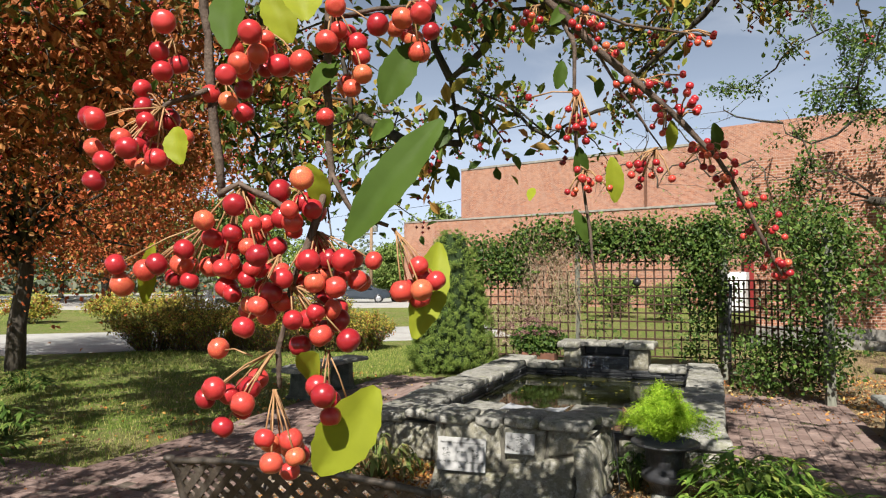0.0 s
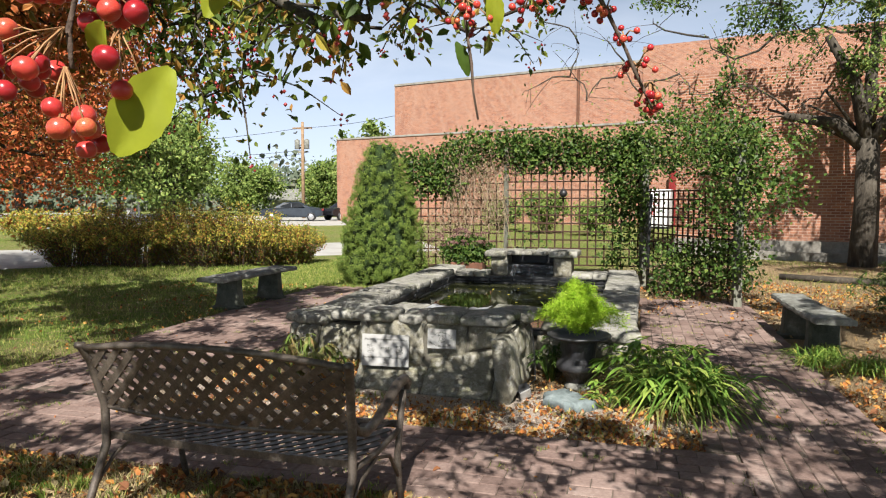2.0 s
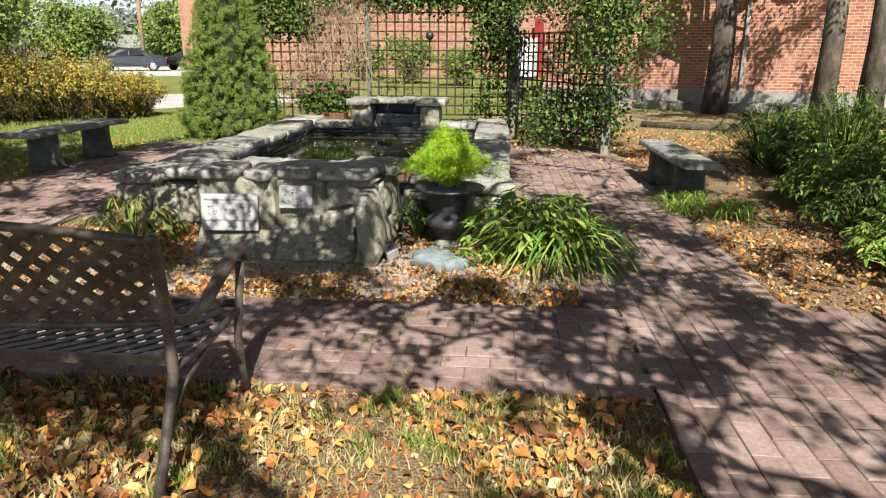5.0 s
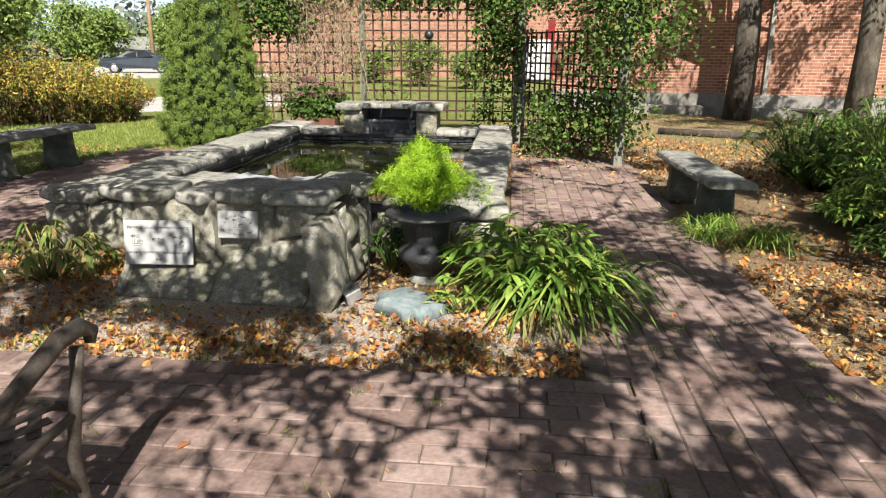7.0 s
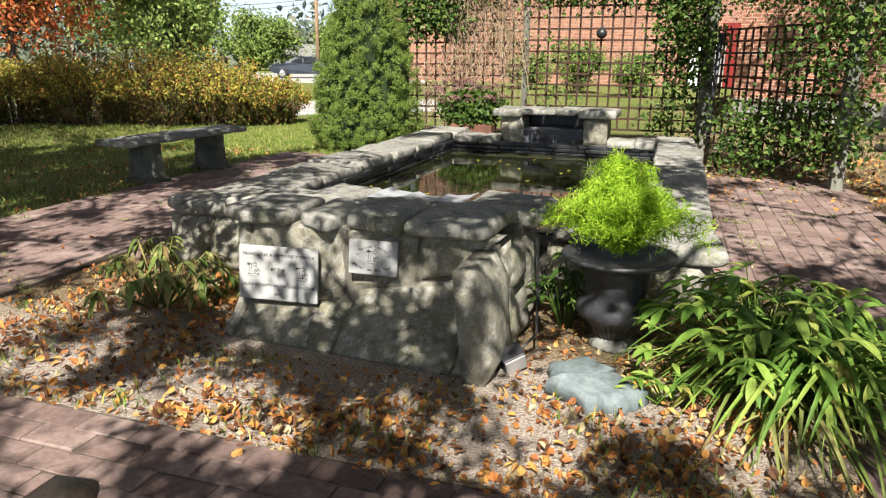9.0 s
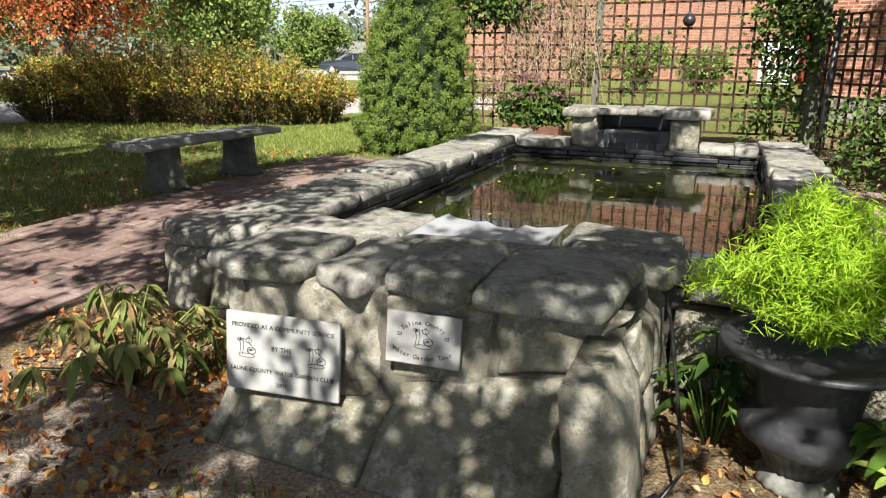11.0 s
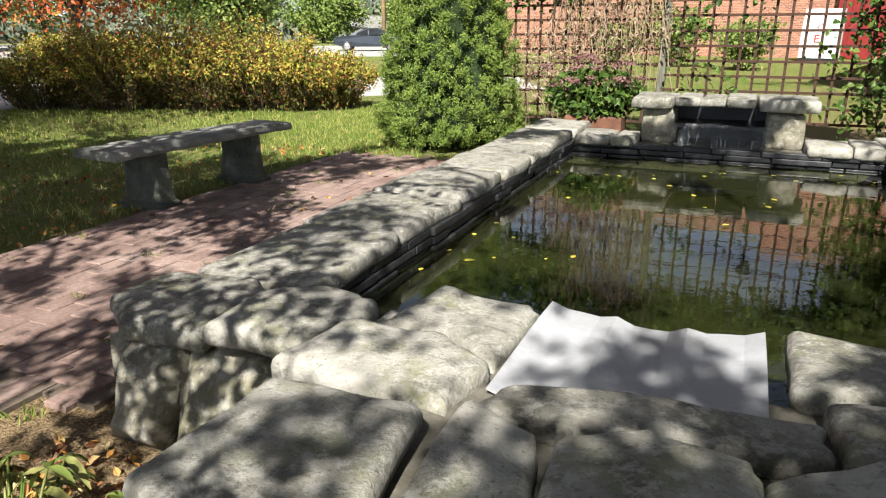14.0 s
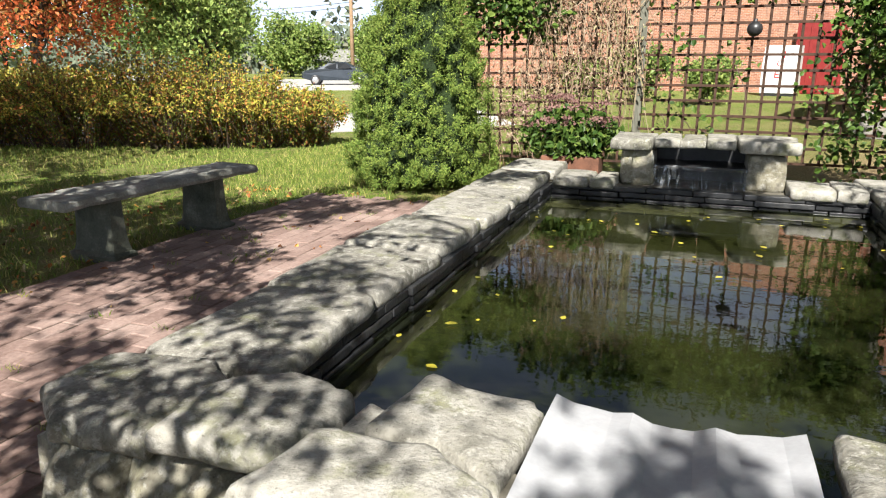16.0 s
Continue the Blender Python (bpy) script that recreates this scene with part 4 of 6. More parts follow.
urn = empty("urn", pose(0.45, 0.68, 0), "black fluted garden urn on a pale foot holding fern", "urn")
v, f = lathe([(0.0, 0.112), (0.018, 0.116), (0.03, 0.108), (0.045, 0.10), (0.055, 0.09)], 72, lambda z, a: 0.07 * abs(math.cos(a * 9)) if z < 0.035 else 0)
mesh_from("foot", v, f, M_bench, urn, "pale scalloped foot", True)
fl = lambda z, a: 0.075 * abs(math.sin(a * 14)) if 0.055 < z < 0.165 else (0.02 * abs(math.sin(a * 14)) if 0.28 < z < 0.40 else 0)
v, f = lathe([(0.045, 0.085), (0.06, 0.088), (0.065, 0.096), (0.10, 0.108), (0.13, 0.128), (0.155, 0.155), (0.162, 0.165), (0.168, 0.182), (0.185, 0.190), (0.205, 0.190), (0.222, 0.182), (0.24, 0.168), (0.255, 0.152), (0.262, 0.148), (0.272, 0.142), (0.29, 0.142), (0.39, 0.155), (0.42, 0.168), (0.435, 0.20), (0.443, 0.235), (0.448, 0.262), (0.455, 0.270), (0.465, 0.270), (0.470, 0.262), (0.462, 0.235), (0.448, 0.20), (0.43, 0.165), (0.42, 0.0)], 112, fl)
mesh_from("bowl", v, f, M_urn, urn, "", True)

# ---- plants ----
rng = np.random.default_rng(3)


def plant(name, label, category, x, y, z=0.0, group="", kind=""):
    return empty(name, pose(x, y, z), label, category, group, kind)


# asparagus fern: arching feathery stems
fern = plant("asparagus_fern", "bright green feathery asparagus fern in the urn", "fern", 0.45, 0.68, 0.45)
stems, tips = [], []
for i in range(200):
    a, r = rng.uniform(0, 2 * math.pi), rng.uniform(0.05, 0.40)
    if math.sin(a) < -0.1 and i % 8:
        r = min(r, 0.16 + 0.14 * rng.random())
    h = rng.uniform(0.15, 0.42) * (1.2 - r * 0.9)
    if i % 9 == 0:
        a, r, h = rng.uniform(1.6, 3.0), rng.uniform(0.06, 0.24), rng.uniform(0.34, 0.50)
    pts = []
    for k in range(7):
        t = k / 6
        p = Vector((math.cos(a) * r * t, math.sin(a) * r * t, 0.02 + h * (2 * t - t * t * (1 + r * 1.3))))
        pts.append(p)
        if k:
            for q in range(20):
                j = rng.normal(size=3) * 0.023
                tips.append((p.x + j[0], p.y + j[1], p.z + j[2]))
    stems.append(tube_arrays(pts, [0.002] * 7, 3))
v, f = join_arrays(stems)
mesh_from("branching", v, f, L_fern, fern)
leaf_cloud("fronds", tips, 0.042, L_fern, fern, rng, 0.075)

# spruce cone


def dwarf_spruce(x, y, h, r):
    t = plant("dwarf_spruce", "dense cone-shaped dwarf Alberta spruce, light green", "conifer", x, y)
    tube("trunk", [(0, 0, 0), (0, 0, h * 0.5), (0, 0, h * 0.9)], [0.05, 0.035, 0.01], M_bark, t)
    g = np.random.default_rng(8)

    def girth(w, a):
        p = r * (1 - w) ** 0.42 * min(1, 0.78 + 2.4 * w)
        z = w * h
        return p * (1 + 0.12 * noise.noise(Vector((math.cos(a) * 2.2, math.sin(a) * 2.2, z * 2.4))) + 0.10 * noise.noise(Vector((math.cos(a) * 5, math.sin(a) * 5, z * 6.5))) - 0.30 * math.exp(-(noise.noise(Vector((math.cos(a) * 4.2, math.sin(a) * 4.2, z * 5.5 + 9))) / 0.12) ** 2))

    # closed dark shell under the needles; its colour stands in for the shade inside
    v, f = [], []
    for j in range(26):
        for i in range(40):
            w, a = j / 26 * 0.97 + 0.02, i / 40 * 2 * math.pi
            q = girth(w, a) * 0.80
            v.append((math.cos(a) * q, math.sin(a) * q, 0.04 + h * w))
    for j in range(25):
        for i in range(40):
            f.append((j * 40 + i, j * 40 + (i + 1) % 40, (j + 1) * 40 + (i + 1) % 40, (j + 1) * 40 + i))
    mesh_from("inner_growth", v, f, M_spruce, t, "dark inner shell that stands in for shade between the needles", True)
    cs, ns = [], []
    for i in range(1900):
        w = 1 - g.random() ** 0.62
        a = g.uniform(0, 2 * math.pi)
        q = girth(w, a) * g.uniform(0.90, 1.06)
        c = np.array([math.cos(a) * q, math.sin(a) * q, 0.05 + h * w * 0.985])
        out = np.array([math.cos(a), math.sin(a), 0.45])
        o = g.normal(size=(60, 3)) * 0.024 * g.uniform(0.7, 1.3)
        o[:, 2] += 0.4 * np.abs(o @ out)
        cs.append(c + o + out * 0.012)
        ns.append(np.tile(out, (60, 1)) + o * 48)
    leaf_cloud("crown", np.concatenate(cs), 0.025, L_cone, t, g, 0.42, 0.25, np.concatenate(ns))
    return t


# near-black green, the crown's inner shade as a colour
M_spruce = varied("spruce_inner_shade", [(0.2, (0.012, 0.024, 0.007)), (0.8, (0.04, 0.07, 0.018))], 14, 0.9, fine=70, relief=1.0, distance=0.05)
dwarf_spruce(-3.85, 7.35, 2.74, 0.86)


def shrub(x, y, r, h, n, mat, size, label, seed, twigs=26, category="shrub", name="shrub", ratio=0.55, ry=None):
    s = plant(name, label, category, x, y)
    g = np.random.default_rng(seed)
    st = []
    for i in range(twigs):
        a, rr = g.uniform(0, 6.28), g.uniform(0.2, 0.95) * r
        top = Vector((math.cos(a) * rr, math.sin(a) * rr, h * g.uniform(0.7, 1.12)))
        base = Vector((math.cos(a) * rr * 0.25, math.sin(a) * rr * 0.25, 0))
        st.append(tube_arrays([base, base.lerp(top, 0.5) + Vector((0, 0, 0.05)), top], [0.012, 0.008, 0.003], 4))
    v, f = join_arrays(st)
    mesh_from("branching", v, f, M_bark, s)
    cl = []
    k = 30
    for i in range(n // k):
        c = blob_points(1, (0, 0, h * 0.60), (r * 0.92, (ry or r) * 0.92, h * 0.44), g, 0.35)[0]
        cl.append(c + g.normal(size=(k, 3)) * np.array([0.07, 0.07, 0.075]) * (r + 0.3))
    cl = np.concatenate(cl)
    cl = cl[cl[:, 2] > 0.03]
    leaf_cloud("foliage", cl, size, mat, s, g, ratio)
    return s


# darker copy of the hedge leaf colours, with the shade low in the shrub painted in
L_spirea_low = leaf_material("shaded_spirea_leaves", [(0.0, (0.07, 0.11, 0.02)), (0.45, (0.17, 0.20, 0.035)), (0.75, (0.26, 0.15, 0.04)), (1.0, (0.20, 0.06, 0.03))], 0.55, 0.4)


def spirea(x, y, r, h, seed):
    """A shrub of many thin arching stems from one crown, leafy towards their ends."""
    s = plant("shrub", "yellowing spirea shrub with thin reddish stems beside the drive", "shrub", x, y)
    g = np.random.default_rng(seed)
    st, top, low = [], [], []
    for i in range(150):
        a, u = g.uniform(0, 2 * math.pi), math.sqrt(g.random())
        b = np.array([math.cos(a), math.sin(a), 0.0]) * r * (0.12 + 0.22 * u)
        e = np.array([math.cos(a) * r * u * 1.05, math.sin(a) * r * u * 1.05, h * (1.04 - 0.42 * u * u) * g.uniform(0.74, 1.12)])
        m = b * 0.45 + e * 0.55 + np.array([0, 0, h * 0.13])
        st.append(tube_arrays([b, m, e], [0.007, 0.005, 0.002], 4))
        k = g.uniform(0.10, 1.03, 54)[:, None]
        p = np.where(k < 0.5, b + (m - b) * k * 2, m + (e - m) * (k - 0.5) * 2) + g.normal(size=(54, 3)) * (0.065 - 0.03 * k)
        # leaves below the cut take the painted-shade colours
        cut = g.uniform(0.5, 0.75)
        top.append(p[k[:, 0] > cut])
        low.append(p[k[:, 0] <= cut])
    v, f = join_arrays(st)
    mesh_from("branching", v, f, M_twig, s)
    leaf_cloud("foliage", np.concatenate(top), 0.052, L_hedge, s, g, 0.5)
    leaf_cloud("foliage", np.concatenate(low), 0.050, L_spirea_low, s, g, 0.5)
    return s


for i, (x, y, r, h) in enumerate(((-12.3, 8.4, 1.1, 1.1), (-11.5, 8.8, 1.15, 1.4), (-10.7, 8.8, 1.2, 1.25), (-9.9, 9.4, 1.2, 1.5), (-9.2, 9.3, 1.15, 1.2), (-8.5, 9.8, 1.2, 1.5), (-7.9, 9.9, 0.95, 1.15), (-7.3, 10.3, 0.8, 0.95))):
    spirea(x, y, r, h, 40 + i)
for i, (x, y) in enumerate(((-22.5, 16.8), (-20.6, 17.4), (-25, 15))):
    shrub(x, y, 1.3, 1.1, 4000, L_hedge, 0.09, "yellow-green shrub on the far lawn", 50 + i)

# ---- trees ----


def clump_tree(name, label, seed, x, y, h, r, low, mat, size, n, bark=None, clumps=60, trunk=0.2, flat=0.8, z_top=1.0):
    """A tree of limbs that reach to many uneven leafy clumps."""
    t = plant(name, label, "tree", x, y)
    g = np.random.default_rng(seed)
    fork = Vector((g.normal() * 0.1, g.normal() * 0.1, low * 0.8 + 0.3))
    limbs = [tube_arrays([(0, 0, -0.1), (g.normal() * 0.06, g.normal() * 0.06, fork.z * 0.5), fork, (fork.x * 1.5, fork.y, (fork.z + h) / 2), (fork.x, fork.y * 2, h * 0.85)], [trunk * 1.15, trunk, trunk * 0.85, trunk * 0.4, 0.02], 9)]
    cs = []
    mid = (low + h) / 2
    for i in range(clumps):
        c = blob_points(1, (0, 0, mid), (r, r, (h - low) / 2), g, 0.45)[0]
        c[2] += 0.25 * g.normal()
        k = n // clumps
        sc = r * g.uniform(0.10, 0.2)
        cs.append(c + g.normal(size=(k, 3)) * sc * np.array([1, 1, flat]))
        if i % 2 == 0:
            e = Vector(c)
            m1 = fork.lerp(e, 0.45) + Vector((g.normal() * 0.15, g.normal() * 0.15, 0.12 * r * z_top))
            path_ = ([fork.lerp(Vector((0, 0, h * 0.7)), g.random() * 0.6), m1, e], [trunk * 0.32, trunk * 0.2, 0.012])
            if name == "red_maple":
                tube("limb", *path_, bark or M_bark, t, 5)
            else:
                limbs.append(tube_arrays(*path_, 5))
    v, f = join_arrays(limbs)
    mesh_from("trunk", v, f, bark or M_bark, t, "", True)
    leaf_cloud("crown", np.concatenate(cs), size, mat, t, g, 0.6, droop=0.3)
    return t


clump_tree("red_maple", "near tree with dark limbs and orange-red leaves", 21, -11.9, 4.4, 8.2, 4.4, 1.9, L_red, 0.10, 34000, None, 150, 0.17)
clump_tree("red_maple", "broad maple in orange-red autumn leaf", 22, -37.5, 30.5, 14.5, 7.0, 1.6, L_red, 0.26, 20000, None, 130, 0.35)
clump_tree("red_maple", "broad maple in orange-red autumn leaf", 23, -50.0, 30.5, 13.0, 7.5, 2.0, L_red, 0.3, 14000, None, 110, 0.35)
for i, (x, y, h, r) in enumerate(((-31.5, 37.5, 8.5, 3.6), (-38.5, 46, 9.5, 4.6), (-27.5, 56, 5.5, 2.6), (-20.6, 47.5, 7.6, 2.6), (-47, 50, 11, 5), (-58, 44, 12, 6), (-66, 34, 13, 6), (-72, 20, 12, 6), (-42, 64, 6.0, 4.0), (-34, 70, 5.0, 3.5))):
    clump_tree("distant_tree", "green leafy tree beyond the parking area", 130 + i, x, y, h, r, 0.9, L_tree, 0.30, 8000, None, 70, 0.22)
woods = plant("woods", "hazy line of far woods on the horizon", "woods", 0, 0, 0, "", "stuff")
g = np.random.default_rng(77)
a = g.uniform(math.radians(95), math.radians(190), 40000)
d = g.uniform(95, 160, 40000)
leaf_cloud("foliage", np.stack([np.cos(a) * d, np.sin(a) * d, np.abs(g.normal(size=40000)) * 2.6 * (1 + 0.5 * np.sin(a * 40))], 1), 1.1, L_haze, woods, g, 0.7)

# vines over the trellis


def vine(name, label, boxes, mat, size, n, seed, drop=0.6, ratio=0.75):
    s = plant(name, label, "vine", 0, 0)
    g = np.random.default_rng(seed)
    cs, st = [], []
    for (x0, y0, z0), (x1, y1, z1), wgt in boxes:
        m = int(n * wgt)
        c = g.uniform((x0, y0, z0), (x1, y1, z1), size=(max(2, m // 25), 3))
        for q in c:
            cs.append(q + g.normal(size=(25, 3)) * np.array([0.13, 0.09, 0.13]))
            if g.random() < 0.35:
                b = Vector(q)
                e = b + Vector((g.normal() * 0.2, g.normal() * 0.08, -g.uniform(0.1, drop)))
                st.append(tube_arrays([b, b.lerp(e, 0.5) + Vector((0.04, 0, 0)), e], [0.006, 0.005, 0.003], 4))
    if mat is L_dry:
        for k in range(130):
            x0, z1 = g.uniform(-2.75, -1.45), g.uniform(1.9, 2.75)
            b = Vector((x0, g.uniform(7.86, 8.02), z1))
            e = Vector((x0 + g.normal() * 0.22, g.uniform(7.86, 7.98), z1 - g.uniform(0.5, 1.7)))
            st.append(tube_arrays([b, b.lerp(e, 0.35) + Vector((g.normal() * 0.06, 0, 0)), b.lerp(e, 0.7) + Vector((g.normal() * 0.06, 0, 0)), e], [0.006, 0.005, 0.004, 0.002], 4))
    v, f = join_arrays(st)
    tagged(mesh_from("branching", v, f, M_twig if mat is not L_dry else L_dry, s), kind="stuff")
    leaf_cloud("foliage", np.concatenate(cs), size, mat, s, g, ratio)
    return s


vine("trellis_vine", "green climbing vine along the trellis top", [((-3.6, 7.85, 1.75), (-2.5, 8.2, 2.5), 0.30), ((-2.6, 7.85, 2.35), (-1.4, 8.2, 2.85), 0.18), ((-1.4, 7.85, 2.25), (1.2, 8.2, 2.8), 0.55), ((0.4, 7.8, 1.4), (1.1, 8.0, 2.5), 0.14), ((-1.4, 7.88, 0.4), (1.0, 7.97, 2.3), 0.035), ((0.4, 7.85, 0.3), (1.1, 8.0, 1.3), 0.05), ((0.6, 7.85, 1.2), (1.05, 8.0, 2.2), 0.05)], L_vine, 0.068, 10500, 61)
vine("dry_vine", "brown withered vine on the trellis", [((-2.6, 7.85, 1.1), (-1.5, 8.05, 2.5), 0.8), ((-3.3, 7.85, 0.5), (-2.4, 8.0, 1.3), 0.4)], L_dry, 0.055, 3600, 62, 1.3, 0.35)
vine("arch_vine", "leafy green vine covering the corner trellis", [((1.0, 5.8, 2.1), (2.4, 7.8, 3.1), 0.34), ((2.0, 5.3, 0.3), (2.6, 6.0, 2.6), 0.30), ((1.2, 6.0, 0.1), (2.4, 7.4, 0.8), 0.18), ((2.4, 5.4, 1.4), (3.2, 6.4, 2.6), 0.12), ((1.2, 5.9, 0.8), (2.3, 7.4, 1.9), 0.03)], L_vine, 0.062, 8800, 63)


# crabapples whose crowns shade the garden
M_fruit = varied("red_fruit", [(0.1, (0.22, 0.010, 0.016)), (0.5, (0.44, 0.026, 0.032)), (0.74, (0.56, 0.085, 0.05)), (0.94, (0.66, 0.32, 0.10))], 60, 0.28, fine=300, relief=0.03, distance=0.001, per_object=0.6, spec=0.5)
M_fruit_far = varied("far_red_fruit", [(0.1, (0.10, 0.012, 0.014)), (0.5, (0.36, 0.03, 0.035)), (0.95, (0.52, 0.10, 0.09))], 60, 0.3, fine=300, relief=0, island=0.7)


def crown_tree(name, label, seed, x, y, fork_z, targets, leaves_each, leaf_size, mat, sigma, trunk=0.16, fruit=0.3, droop=0.35, low=0.0, mains_n=9, reach_=(1.4, 2.4), rise_=(0.7, 1.5), mains_at=()):
    """A spreading tree whose limbs reach to given crown places, each with leafy, fruiting sprays."""
    t = plant(name, label, "tree", x, y)
    g = np.random.default_rng(seed)
    fork = Vector((0.05, 0.1, fork_z))
    limbs = [tube_arrays([(0, 0, -0.1), (0.05, 0.02, fork_z * 0.5), fork], [trunk * 1.2, trunk, trunk * 0.9], 10)]
    cs, fr = [], []
    mains = []
    for a in range(mains_n):
        an = 2 * math.pi * (a + g.random() * 0.5) / mains_n + 2.4
        reach = g.uniform(*reach_)
        e = fork + Vector((math.cos(an) * reach, math.sin(an) * reach, g.uniform(*rise_)))
        m1 = fork.lerp(e, 0.5) + Vector((g.normal() * 0.12, g.normal() * 0.12, 0.18))
        mains.append(e)
        limbs.append(tube_arrays([fork, m1, e], [trunk * 0.55, trunk * 0.42, trunk * 0.3], 7))
    for e in mains_at:
        e = fork + Vector(e)
        m1 = fork.lerp(e, 0.5) + Vector((g.normal() * 0.1, g.normal() * 0.1, 0.12))
        mains.append(e)
        limbs.append(tube_arrays([fork - Vector((0, 0, 0.25)), m1, e], [trunk * 0.62, trunk * 0.50, trunk * 0.34], 8))
    nodes = mains + [fork]
    todo = sorted((Vector((c[0] - x, c[1] - y, c[2])) for c in targets), key=lambda q: (q - fork).length)
    for e in todo:
        b = min(nodes, key=lambda q: (q - e).length)
        L = (b - e).length
        m1 = b.lerp(e, 0.5) + Vector((g.normal(), g.normal(), abs(g.normal()))) * L * 0.12
        near_r = 0.012 + 0.012 * min(L, 2.0)
        limbs.append(tube_arrays([b, b.lerp(m1, 0.5) + Vector((g.normal(), g.normal(), g.normal())) * L * 0.04, m1, m1.lerp(e, 0.5) + Vector((g.normal(), g.normal(), g.normal())) * L * 0.05, e], [near_r, near_r * 0.85, near_r * 0.7, near_r * 0.5, 0.005], 5))
        nodes += [m1, e]
        for k in range(4):
            tip = e + Vector((g.normal() * sigma, g.normal() * sigma, g.normal() * sigma * 0.6 - 0.1))
            st = m1.lerp(e, g.random())
            limbs.append(tube_arrays([st, st.lerp(tip, 0.6) + Vector((0, 0, 0.05)), tip], [0.008, 0.006, 0.003], 4))
            n = leaves_each // 4
            w = g.random(n)[:, None] ** 0.7
            cs.append(np.array(st)[None] * (1 - w) + np.array(tip)[None] * w + g.normal(size=(n, 3)) * sigma * 0.33)
            m = int(fruit * n * 0.35)
            if m:
                fr.append(np.array(tip)[None] + g.normal(size=(m, 3)) * np.array([0.022, 0.022, 0.03]) - np.array([0, 0, 0.03]))
    v, f = join_arrays(limbs)
    mesh_from("trunk", v, f, M_bark_pale if name == "maple" else M_bark, t, "", True)
    cs = np.concatenate(cs)
    cs = cs[cs[:, 2] > low]
    leaf_cloud("crown", cs, leaf_size, mat, t, g, 0.5, droop=droop)
    if fr:
        p = np.concatenate(fr)
        octa = np.array([(0, 0, 1), (1, 0, 0), (0, 1, 0), (-1, 0, 0), (0, -1, 0), (0, 0, -1)]) * 0.012
        vv = (p[:, None, :] + octa[None]).reshape(-1, 3)
        tri = np.array([(0, 1, 2), (0, 2, 3), (0, 3, 4), (0, 4, 1), (5, 2, 1), (5, 3, 2), (5, 4, 3), (5, 1, 4)])
        ff = (np.arange(len(p))[:, None, None] * 6 + tri[None]).reshape(-1, 3)
        ob = mesh_from("fruit", vv.tolist(), ff.tolist(), M_fruit_far, t, "small dark red crabapples", True)
        tagged(ob, kind="stuff")
    return t


g = np.random.default_rng(70)
# sky-side crown over the bench and the camera
T1 = []
while len(T1) < 200:
    px_, py_ = g.uniform(-4.6, 5.4), g.uniform(-9.5, 0.7)
    zz = 3.1 + 0.40 * max(0.0, py_ + 3.6) + g.random() * 1.6
    if py_ < -5.5 and g.random() < 0.45:
        continue
    # sparser where its shade would land on pond corner, right path and bench litter
    lx, ly = px_ + SUN.x / -SUN.z * zz, py_ + SUN.y / -SUN.z * zz
    if (-4.6 < lx < -2.0 and -1.6 < ly < 2.2 and g.random() < 0.45) or (1.4 < lx < 3.4 and -3.4 < ly < -0.6 and g.random() < 0.45) or (-3.0 < lx < -0.5 and -4.4 < ly < -2.3 and g.random() < 0.75):
        continue
    # gaps in the crown let the sun reach the near fruit
    if any(((Vector((px_, py_, zz)) - Vector(q)).cross(SUN)).length < 0.75 for q in ((0.53, -4.84, 1.81), (0.62, -4.0, 2.05), (0.9, -3.85, 1.9))):
        continue
    T1.append((px_, py_, zz))
# sprays added up the sun's way, only to shade bed, lawn, paths and waterfall
for x0, y0, x1, y1, zt, n_ in ((3.2, 0.0, 6.0, 6.0, 0.0, 62), (-7.0, -3.5, -4.4, 0.4, 0.0, 28), (3.4, -2.5, 5.0, 0.0, 0.0, 8), (-2.6, 5.6, 1.0, 6.9, 0.5, 13), (-4.7, 0.3, -2.9, 5.0, 0.0, 13)):
    for _ in range(n_):
        q = Vector((g.uniform(x0, x1), g.uniform(y0, y1), zt)) - SUN * g.uniform(4.9, 6.2)
        if not any((q - Vector(p_)).cross(SUN).length < 0.75 for p_ in ((0.53, -4.84, 1.81), (0.62, -4.0, 2.05), (0.9, -3.85, 1.9))):
            T1.append(tuple(q))
crown_tree("crabapple", "crabapple tree with red fruit hanging over the bench", 71, 3.4, -8.6, 1.9, T1, 200, 0.08, L_crab, 0.24, 0.17, 0.2)
# an added tree out of view; each spray is aimed to shade one of these areas
T5 = []
for x0, y0, x1, y1, zt, n_ in ((-1.5, 0.35, 0.2, 1.3, 0.6, 15), (-1.5, 0.0, 0.1, 0.25, 0.25, 3), (-2.7, 0.0, -1.7, 0.7, 0.2, 5), (-1.65, -2.55, -0.3, -2.45, 0.75, 12), (1.2, -3.2, 3.2, -0.6, 0.0, 20), (-2.6, -4.6, -0.8, -2.0, 0.0, 5), (-0.5, -4.6, 1.4, -2.0, 0.0, 34), (0.1, -3.6, 1.3, -2.0, 0.0, 9), (-0.6, -1.8, 1.6, -0.6, 0.0, 14), (-0.4, -0.9, 1.7, 0.2, 0.0, 7), (1.3, -0.6, 2.6, 3.0, 0.0, 7)):
    for _ in range(n_):
        q = Vector((g.uniform(x0, x1), g.uniform(y0, y1), zt)) - SUN * g.uniform(4.2, 5.8)
        if not any((q - Vector(p_)).cross(SUN).length < 0.42 for p_ in ((0.53, -4.84, 1.81), (0.62, -4.0, 2.05), (0.9, -3.85, 1.9))):
            T5.append(tuple(q))
crown_tree("crabapple", "unseen thin-leaved crabapple tree, added to dapple the path, bench and pond front", 75, 4.9, -8.9, 2.1, T5, 104, 0.075, L_crab, 0.20, 0.13, 0.2)
T2 = []
